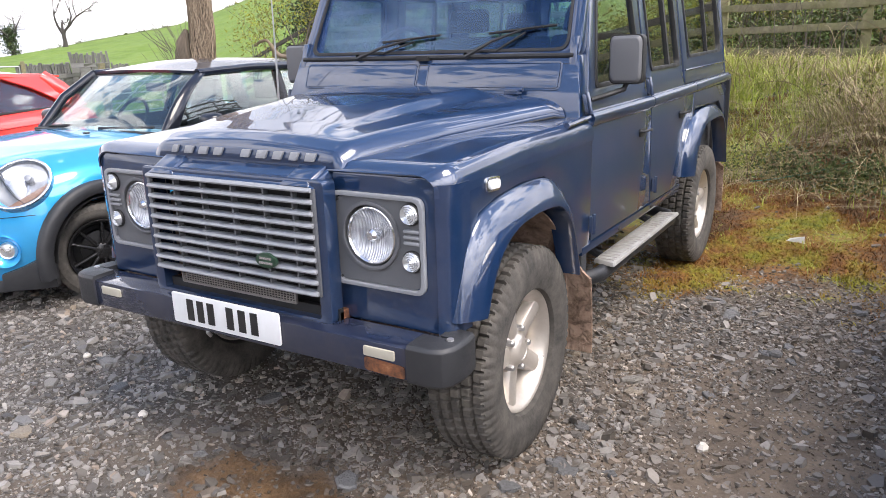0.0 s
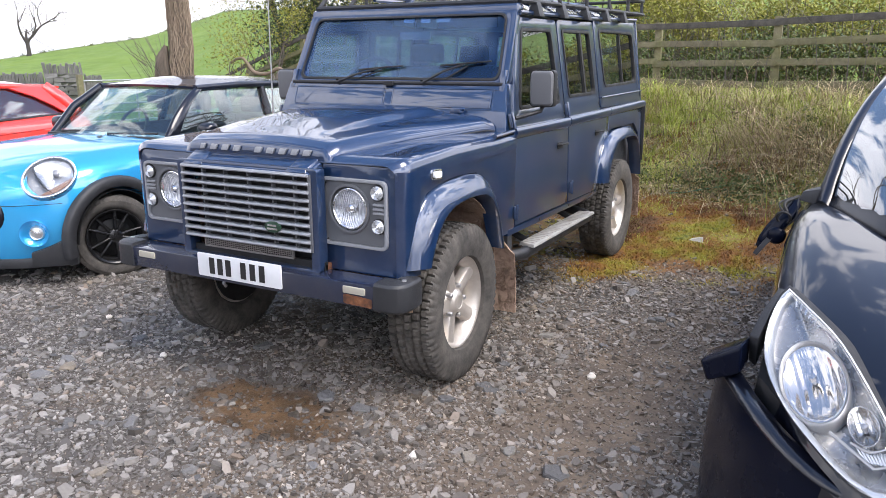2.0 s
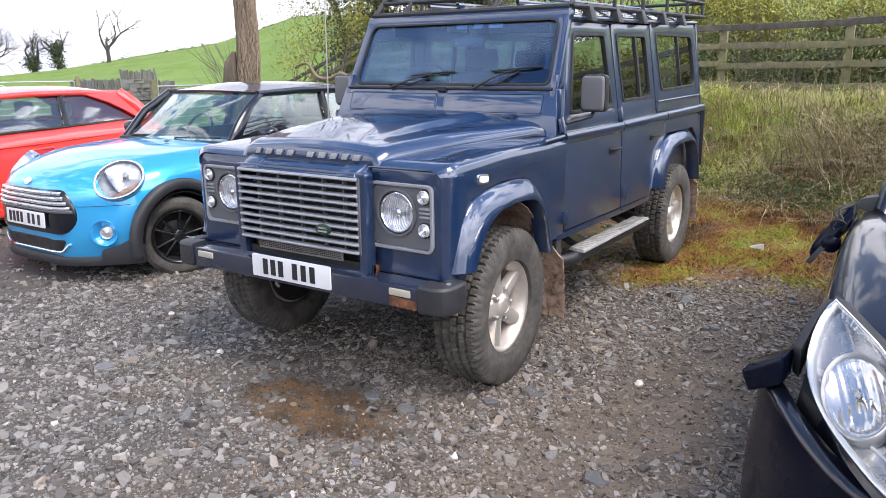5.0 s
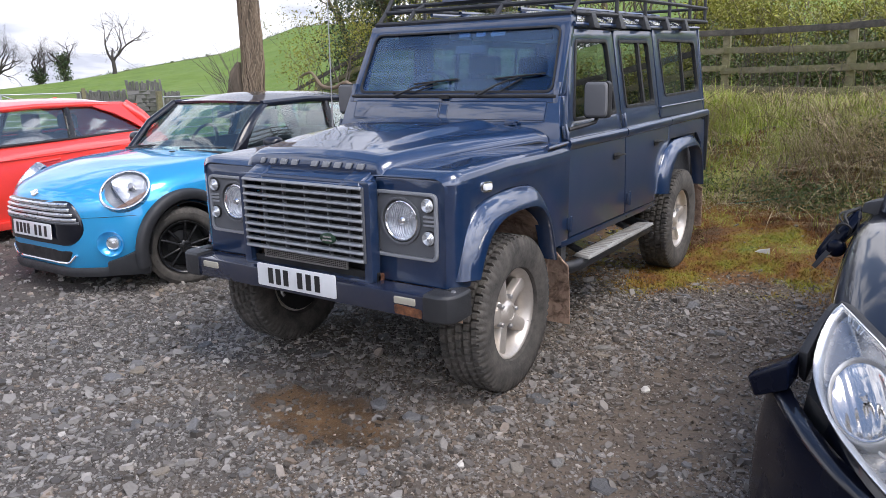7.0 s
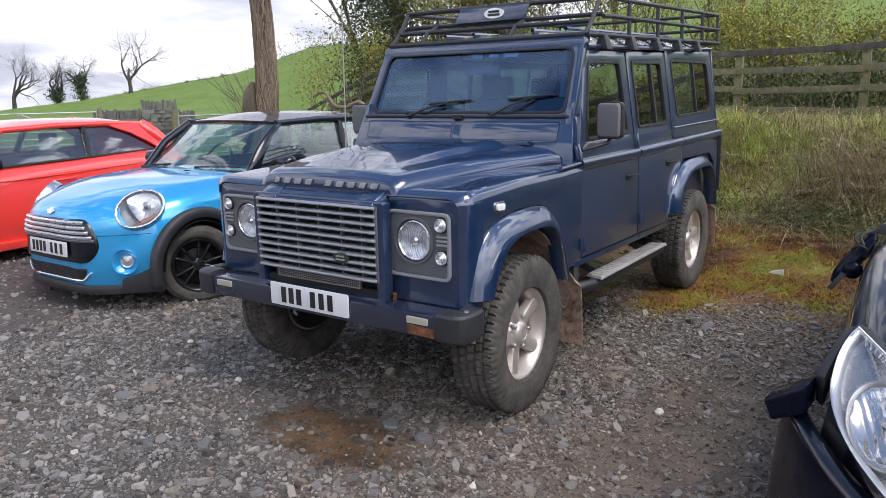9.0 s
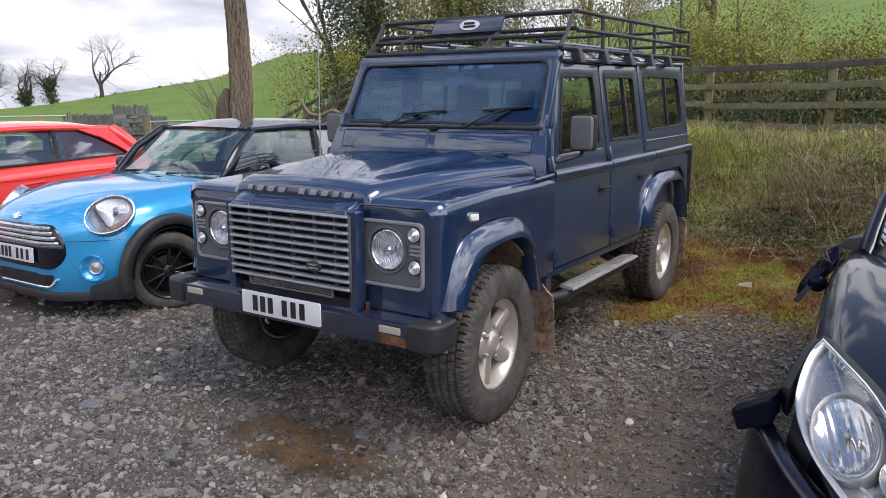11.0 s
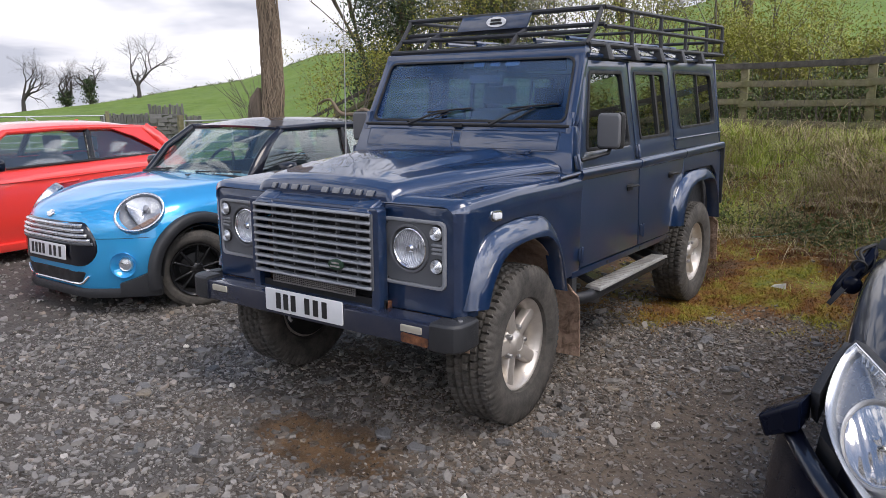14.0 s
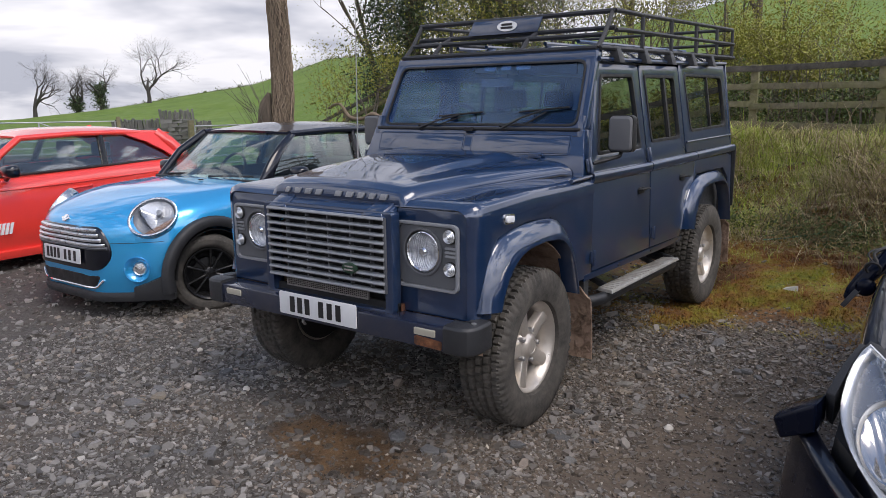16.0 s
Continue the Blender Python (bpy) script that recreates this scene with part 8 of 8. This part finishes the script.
def grow(m, r, p, d, length, rad, depth, tips, wander=0.25, fork=2, up=0.15, sides=6):
    """One limb of bent tube, then its forks."""
    pts, rs = [p.copy()], [rad]
    steps = 4 if depth > 1 else 3
    for i in range(steps):
        d = (d + Vector((r.gauss(0, wander), r.gauss(0, wander), r.gauss(0, wander) + up)) * 0.5).normalized()
        p = p + d * (length / steps)
        pts.append(p.copy())
        rs.append(rad * (1 - 0.45 * (i + 1) / steps))
    m.tube(pts, rs, sides if depth > 1 else 3, depth < 2)
    if depth == 0:
        tips.append(tuple(p))
        return
    if depth <= 2:
        tips.append(tuple(pts[2]))
    for k in range(fork + (1 if r.random() < 0.4 else 0)):
        s = Vector((r.gauss(0, 1), r.gauss(0, 1), r.gauss(0, 0.7))).normalized()
        at = pts[-1] if k == 0 else pts[r.randint(2, len(pts) - 1)]
        grow(m, r, at, (d + s * r.uniform(0.45, 0.95)).normalized(), length * r.uniform(0.6, 0.82), rs[-1] * r.uniform(0.6, 0.9), depth - 1, tips, wander, fork, up, max(3, sides - 1))


BARK = Mat("bark", (0.14, 0.11, 0.085), 0.9)
bv = BARK.noise(7, 8, 0.7, BARK.coords((1, 1, 0.25)), 0.6)
BARK.put("Base Color", BARK.ramp(bv, (0.3, (0.055, 0.044, 0.034)), (0.55, (0.135, 0.105, 0.078)), (0.8, (0.22, 0.185, 0.145))))
BARK.bump(bv, 0.8, 0.03)
BARK = BARK.m
VINE = Mat("dead_ivy_stems", (0.2, 0.155, 0.115), 0.9)
VINE.put("Base Color", VINE.ramp(VINE.island(), (0.0, (0.12, 0.088, 0.062)), (1.0, (0.36, 0.28, 0.20))))
VINE = VINE.m
TWIG = Mat("grey_twigs", (0.13, 0.11, 0.09), 0.9).m
FAR_BARK = Mat("far_bark", (0.055, 0.048, 0.044), 0.9).m
IVY = leafy("ivy_leaves", (0.014, 0.030, 0.010), (0.045, 0.075, 0.022), (0.09, 0.11, 0.03), 0.4, 0.15)
SPRING = leafy("spring_leaves", (0.11, 0.125, 0.012), (0.33, 0.33, 0.04), (0.24, 0.20, 0.07), 0.55, 0.25)
HEDGE = leafy("bramble_leaves", (0.028, 0.048, 0.010), (0.10, 0.14, 0.028), (0.18, 0.14, 0.06), 0.5, 0.2)


def undergrowth():
    """Dark low leaves, added to stand for the shade in the hollows of the bank."""
    r = np.random.default_rng(61)
    spots = []
    while len(spots) < 230:
        x, d = r.uniform(-1.2, 4.4), r.uniform(1.1, 2.55)
        if noise.noise((x * 1.1, d * 1.3, 31)) + 0.5 * (d - 1.9) > 0.02:
            y = spread(-x, *[(-p[0], p[1]) for p in FENCE]) - d / 0.9
            spots.append((x, y, ground_z(x, y, False) + r.uniform(0.03, 0.16)))
    v, f = leaf_cloud(r, spots, 60, 0.075, 0.020)
    tagged(leaf_part("undergrowth", v, f, HEDGE), "dark green leaves added to give the bank's hollows their shade", "undergrowth", kind="stuff")


undergrowth()


def tree(name, label, x, y, height, rad, depth, seed, bark, leaves=None, per=0, size=0.04, spreadd=0.2, up=0.15, fork=2, wander=0.25, lean=(0, 0), clear=0.35, z=None, group=""):
    z = ground_z(x, y, False) if z is None else z
    t = thing(name, label, "tree" if "shrub" not in name else "shrub", pose(x, y, z), group)
    r = random.Random(seed)
    m, tips = M(), []
    d = Vector((lean[0], lean[1], 1)).normalized()
    trunk = [Vector((0, 0, -0.15))]
    for i in range(5):
        trunk.append(trunk[-1] + (d + Vector((r.gauss(0, 0.06), r.gauss(0, 0.06), 0))).normalized() * (height * clear / 5))
    m.tube(trunk, [rad * (1.25 if i == 0 else 1 - 0.06 * i) for i in range(6)], 9, False)
    for k in range(fork + 1):
        s = Vector((r.gauss(0, 1), r.gauss(0, 1), 0.3)).normalized()
        grow(m, r, trunk[-1 - (k % 2)], (d + s * 0.55).normalized(), height * (1 - clear) * 0.42, rad * 0.62, depth, tips, wander, fork, up)
    part("trunk", m, bark, t, smooth=60, fix=False)
    if leaves:
        v, f = leaf_cloud(np.random.default_rng(seed), tips, per, spreadd, size)
        leaf_part("crown", v, f, leaves, t)
    return t


# ivy-stemmed trunk beyond the small blue car
ivy_x, ivy_y = -9.54, 7.50
iz = ground_z(ivy_x, ivy_y, False)
old = thing("ivy_trunk_tree", "tall bare tree trunk wrapped in dead brown ivy stems", "tree", pose(ivy_x, ivy_y, iz))
r = random.Random(11)
m, tips = M(), []
trunk = [Vector((0.06 * math.sin(k * 0.9) + 0.045 * k, 0.06 * math.sin(k) + 0.015 * k, k * 0.9 - 0.2)) for k in range(9)]
m.tube(trunk, [0.27, 0.22, 0.185, 0.175, 0.165, 0.155, 0.14, 0.125, 0.11], 14, False)
m.tube([(-0.14, -0.14, -0.2), (-0.15, -0.15, 0.6), (-0.15, -0.16, 1.2), (-0.13, -0.15, 1.5), (-0.08, -0.10, 1.72)], [0.22, 0.19, 0.17, 0.13, 0.04], 12)
for k in range(6):
    s = Vector((r.gauss(0, 1), r.gauss(0, 1), 0.35)).normalized()
    grow(m, r, trunk[5 + k % 4], (Vector((0, 0, 0.6)) + s).normalized(), 2.6, 0.09, 3, tips, 0.3, 2, 0.05)
part("trunk", m, BARK, old, smooth=60, fix=False)
m = M()
for k in range(430):
    a, z0 = r.uniform(0, 6.28), r.uniform(-0.1, 4.8)
    rise, tw = r.uniform(0.7, 2.0), r.gauss(0, 0.4)
    pts = []
    for j in range(8):
        z = z0 + rise * j / 7
        q = z / 0.9
        i = min(int(max(q, 0)), 7)
        c = trunk[i].lerp(trunk[i + 1], q - i)
        rad = lerp(0.215, 0.145, z / 6) + r.uniform(0.0, 0.04)
        aa = a + tw * j / 7 + 0.25 * math.sin(j * 1.7 + k)
        pts.append((c.x + rad * math.cos(aa), c.y + rad * math.sin(aa), z))
    m.tube(pts, r.uniform(0.004, 0.013), 4, False)
part("ivy_tangle", m, VINE, old, "tangle of dead ivy stems", smooth=60, fix=False)
m = M()
for k in range(60):
    a = r.uniform(0, 6.28)
    p0 = Vector((0.28 * math.cos(a) - 0.24, 0.28 * math.sin(a) - 0.1, r.uniform(0.3, 1.6)))
    d = Vector((math.cos(a) * 0.5 - 0.35, math.sin(a) * 0.5, r.uniform(0.5, 1.3)))
    ln = r.uniform(0.3, 0.95)
    m.tube([p0, p0 + d * ln * 0.5 + Vector((r.gauss(0, 0.05), 0, 0)), p0 + d * ln], [0.010, 0.006, 0.003], 3, False)
part("twig_growth", m, TWIG, old, "thin bare side shoots", fix=False)

# dark ivy-clad tree behind the fence, bare boughs above
dt = tree("ivy_clad_tree", "tree smothered in dark green ivy with bare boughs", -8.2, 10.4, 7.5, 0.22, 3, 21, BARK, None, clear=0.34, wander=0.35, up=0.05)
rr = np.random.default_rng(5)
cen = [(rr.normal(0, 0.62), rr.normal(0, 0.5), rr.uniform(0.2, 4.3)) for _ in range(300)]
v, f = leaf_cloud(rr, cen, 60, 0.22, 0.045)
leaf_part("ivy", v, f, IVY, dt, "dense dark ivy leaves")
dt = tree("ivy_clad_tree", "smaller tree half covered in dark ivy", -6.2, 11.6, 6.0, 0.14, 3, 25, BARK, None, clear=0.30, wander=0.35, up=0.08)
cen = [(rr.normal(0, 0.60), rr.normal(0, 0.4), rr.uniform(0.2, 4.0)) for _ in range(230)]
v, f = leaf_cloud(rr, cen, 55, 0.22, 0.042)
leaf_part("ivy", v, f, IVY, dt, "dense dark ivy leaves")
dt = tree("ivy_clad_tree", "broad tree dark with ivy among bare boughs", -7.3, 11.9, 7.0, 0.16, 3, 27, BARK, None, clear=0.34, wander=0.35, up=0.06)
cen = [(rr.normal(0, 0.8), rr.normal(0, 0.5), rr.uniform(0.4, 4.4)) for _ in range(240)]
v, f = leaf_cloud(rr, cen, 50, 0.25, 0.045)
leaf_part("ivy", v, f, IVY, dt, "dense dark ivy leaves")

# shrubs with spring leaf along and behind the fence
sr = random.Random(31)
for i, (x, y, h) in enumerate(((-7.9, 8.6, 2.0), (-6.9, 9.3, 2.9), (-5.6, 9.6, 2.8), (-4.6, 10.8, 3.6), (-3.2, 10.2, 3.0), (-2.2, 11.6, 3.4), (-0.9, 10.6, 2.2), (0.2, 11.2, 2.0), (1.2, 9.4, 1.8), (2.6, 9.6, 1.9), (-9.9, 9.9, 3.2), (-8.6, 8.0, 1.5), (3.9, 8.4, 1.6))):
    tree("spring_shrub", "straggly shrub with fresh yellow-green leaves behind the fence", x, y, h, 0.035, 3, 60 + i, TWIG, SPRING, 22 if i < 11 else 12, 0.026, 0.12, up=0.22, fork=2, wander=0.3, clear=0.12, group="shrubs behind the fence")
for i, (x, y, h) in enumerate(((-3.8, 12.6, 7.0), (-1.6, 13.8, 6.5), (-6.9, 13.0, 7.5), (-10.8, 12.2, 7.5))):
    tree("bare_tree", "slender bare tree with a haze of opening buds", x, y, h, 0.09, 3, 90 + i, BARK, SPRING, 6, 0.022, 0.25, up=0.2, fork=2, wander=0.22, clear=0.3, group="bare trees behind the fence")

for i in range(22):
    x = -9.6 + 0.47 * i + sr.uniform(-0.3, 0.3)
    y = spread(-x, *[(-p[0], p[1]) for p in FENCE]) + sr.uniform(1.4, 6.5)
    h = sr.uniform(2.6, 4.6) * (1.0 if x < -1.2 else 0.62)
    tree("spring_shrub", "tall willow-like shrub hazed with yellow-green buds", x, y, h, 0.04, 3, 130 + i, TWIG, SPRING, 30, 0.024, 0.20, up=0.26, fork=2, wander=0.26, clear=0.10, group="shrubs behind the fence")

for i in range(16):
    x = -1.3 + 0.42 * i + sr.uniform(-0.2, 0.2)
    y = spread(-x, *[(-p[0], p[1]) for p in FENCE]) + sr.uniform(1.0, 3.8)
    tree("spring_shrub", "bushy shrub thick with yellow-green spring leaf", x, y, sr.uniform(1.0, 1.55), 0.03, 3, 170 + i, TWIG, SPRING, 56, 0.030, 0.17, up=0.24, fork=2, wander=0.3, clear=0.10, group="shrubs behind the fence")

# bramble hedge behind the rails
rr = np.random.default_rng(17)
cen = []
for k in range(1500):
    x = rr.uniform(-9.5, 6.0)
    yf = spread(-x, *[(-p[0], p[1]) for p in FENCE])
    y = yf + rr.uniform(0.15, 1.5)
    h = rr.uniform(0.02, 0.95) * (0.8 + 0.3 * noise.noise((x * 0.8, y, 2)))
    cen.append((x, y, ground_z(x, y, False) + h))
v, f = leaf_cloud(rr, cen, 34, 0.15, 0.032)
tagged(leaf_part("bramble_hedge", v, f, HEDGE), "low bramble and hawthorn growth behind the fence", "hedge", kind="stuff")
m = M()
for k in range(420):
    x = rr.uniform(-5, 6.0)
    yf = spread(-x, *[(-p[0], p[1]) for p in FENCE])
    y = yf + rr.uniform(-0.2, 1.4)
    z = ground_z(x, y, False)
    dx, dy, hh = rr.normal(0, 0.35), rr.normal(0, 0.25), rr.uniform(0.4, 1.3)
    m.tube([(x, y, z), (x + dx * 0.4, y + dy * 0.4, z + hh * 0.8), (x + dx, y + dy, z + hh)], [0.006, 0.004, 0.002], 3, False)
tagged(part("bramble_stems", m, TWIG, fix=False), "thin brown bramble stems through the fence", "stems", kind="stuff")
# bent pale bough low by the fence
m = M().tube(curve_through([(-8.5, 8.0, 1.55), (-8.32, 8.0, 1.62), (-8.15, 8.0, 1.61), (-7.92, 8.0, 1.37), (-7.58, 8.0, 1.34), (-7.18, 8.0, 1.40), (-6.6, 8.0, 0.7)], 5), [0.028] * 12 + [0.038] * 19, 7)
tagged(part("fallen_bough", m, VINE, smooth=60), "pale bent bough leaning by the fence", "branch")

# low hedge along the ridge
rr = np.random.default_rng(29)
cen = []
for k in range(420):
    az = radians(rr.uniform(42, 72))
    x, y = HUB[0] - 99.5 * math.sin(az), HUB[1] + 99.5 * math.cos(az)
    cen.append((x, y, ground_z(x, y, False) + -0.36 + rr.uniform(-0.1, 0.30) * (1 + 0.8 * noise.noise((x * 0.5, y * 0.5, 8)))))
v, f = leaf_cloud(rr, cen, 26, 0.16, 0.09)
tagged(leaf_part("ridge_hedge", v, f, HEDGE), "low dark hedge along the top of the green hill", "hedge", kind="stuff")

# far trees along the ridge
for i, (ax, ay, h, d) in enumerate(((-0.902, 0.431, 6.2, 96), (-0.882, 0.471, 5.3, 98), (-0.869, 0.495, 5.6, 97), (-0.841, 0.541, 7.2, 96), (-0.93, 0.37, 5.0, 99))):
    x, y = 2.5 + ax * d, -3.2 + ay * d
    t = tree("ridge_tree", "bare field tree standing on the ridge" if i not in (1, 2) else "field tree with dark ivy round its stem on the ridge", x, y, h, 0.26, 5, 40 + i, FAR_BARK, None, up=0.03, fork=3, wander=0.34, clear=0.24, group="trees on the ridge")
    if i in (1, 2):
        rq = np.random.default_rng(i)
        cen = [(rq.normal(0, 0.35 if i == 2 else 0.22), rq.normal(0, 0.3), rq.uniform(0.2, (2.0, 1.7, 3.0)[i])) for _ in range(34)]
        v, f = leaf_cloud(rq, cen, 30, 0.28, 0.16)
        leaf_part("ivy", v, f, IVY, t, "dark ivy")

rq = np.random.default_rng(77)
cen = []
for k in range(420):
    az = rq.uniform(-30, 24)
    d = rq.uniform(94, 99)
    x, y = HUB[0] - d * math.sin(radians(az)), HUB[1] + d * math.cos(radians(az))
    cen.append((x, y, ground_z(x, y, False) + rq.uniform(0, 1.9)))
v, f = leaf_cloud(rq, cen, 26, 0.7, 0.22)
tagged(leaf_part("ridge_hedge", v, f, IVY), "dark hedgerow along the top of the field", "hedge", kind="stuff")

# unseen tall hedge behind the camera, added for mirrored trees and dimmer front panels
cen = [(rq.uniform(-9, 15), -14.5 + rq.normal(0, 0.5), abs(rq.normal(0, 2.4))) for _ in range(900)]
v, f = leaf_cloud(rq, cen, 26, 0.4, 0.11)
tagged(leaf_part("yard_hedge", v, f, IVY), "unseen dark hedge added behind the camera to dim reflections", "hedge", kind="stuff")

# ---------------------------------------------------------------- slate wall and gates at the far side of the yard
wall_mat = Mat("wall_slate", (0.15, 0.15, 0.155), 0.8)
wall_mat.put("Base Color", wall_mat.mix(wall_mat.noise(5, 5), wall_mat.ramp(wall_mat.each(), (0.0, (0.075, 0.075, 0.08)), (1.0, (0.21, 0.205, 0.20))), (0.12, 0.115, 0.10)))
wall_mat.bump(wall_mat.noise(20, 5), 0.5, 0.02)
wall_mat = wall_mat.m
FAR = Matrix.Translation((-20.55, 12.68, 0.0)) @ Matrix.Rotation(math.atan2(0.824, 0.567), 4, "Z")
wall = thing("slate_wall", "dry slate wall with upright coping and a taller pier", "wall", FAR, kind="structure")
wr = random.Random(9)
bricks = []
for i in range(6):
    m = M().box(-0.5, 0.5, -0.5, 0.5, -0.5, 0.5)
    m.v = [(a + wr.uniform(-0.07, 0.07), b + wr.uniform(-0.05, 0.05), c + wr.uniform(-0.08, 0.08)) for a, b, c in m.v]
    me = m.mesh("stone", bevel=0.03, seg=1, smooth=0)
    me.materials.append(wall_mat)
    bricks.append(me)


def stones(x0, x1, z0, z1, deep, hgt):
    z = z0
    while z < z1 - 0.02:
        h = hgt * wr.uniform(0.8, 1.2)
        x = x0
        while x < x1 - 0.03:
            w = min(x1 - x, wr.uniform(0.18, 0.42))
            ob = part("stone", wr.choice(bricks), wall_mat, wall)
            ob.matrix_basis = Matrix.Translation((x + w / 2, wr.uniform(-0.02, 0.02), z + h / 2)) @ Matrix.Diagonal((w * 0.98, deep, h * 0.96, 1))
            x += w
        z += h
    return z


def coping(x0, x1, z):
    x = x0
    while x < x1:
        w, h = wr.uniform(0.05, 0.10), wr.uniform(0.26, 0.38)
        ob = part("coping_stone", wr.choice(bricks), wall_mat, wall)
        ob.matrix_basis = Matrix.Translation((x, 0, z + h / 2)) @ Matrix.Rotation(wr.uniform(-0.12, 0.12), 4, "Y") @ Matrix.Diagonal((w, 0.40, h, 1))
        x += w + 0.01


zt = stones(-0.56, 0.56, -0.1, 1.18, 0.9, 0.14)
coping(-0.54, 0.54, zt - 0.02)
zt = stones(-2.1, -0.56, -0.1, 0.88, 0.5, 0.13)
coping(-2.08, -0.64, zt - 0.02)
zt = stones(0.56, 1.1, -0.1, 0.80, 0.5, 0.13)
coping(0.64, 1.1, zt - 0.02)
GALV = metal("galvanised_tube", (0.50, 0.52, 0.54), 0.45, (0.3, 0.3, 0.3), 0.4)


def gate(label, m0, width, height):
    g = thing("field_gate", label, "gate", m0)
    for k, z in enumerate((0.12, 0.32, 0.54, 0.80, height)):
        part("bar", M().tube([(0, 0, z), (width, 0, z)], 0.022, 8), GALV, g)
    for x in (0.0, width * 0.5, width):
        part("stile", M().tube([(x, 0, 0.06), (x, 0, height)], 0.024, 8), GALV, g)
    part("brace", M().tube([(0, 0, 0.12), (width * 0.5, 0, height)], 0.018, 8), GALV, g)
    part("gate_post", M().box(-0.16, -0.04, -0.06, 0.06, -0.2, height + 0.15), WOOD, g, bevel=0.008)


gate("galvanised tube gate standing ajar by the wall", Matrix.Translation((-13.9, 8.6, 0.02)) @ Matrix.Rotation(radians(78), 4, "Z") @ Matrix.Rotation(radians(0), 4, "X"), 2.6, 1.10)
gate("long galvanised gate across the field entrance", Matrix.Translation((-21.5, 10.9, 0.0)) @ Matrix.Rotation(radians(242), 4, "Z"), 4.6, 1.16)
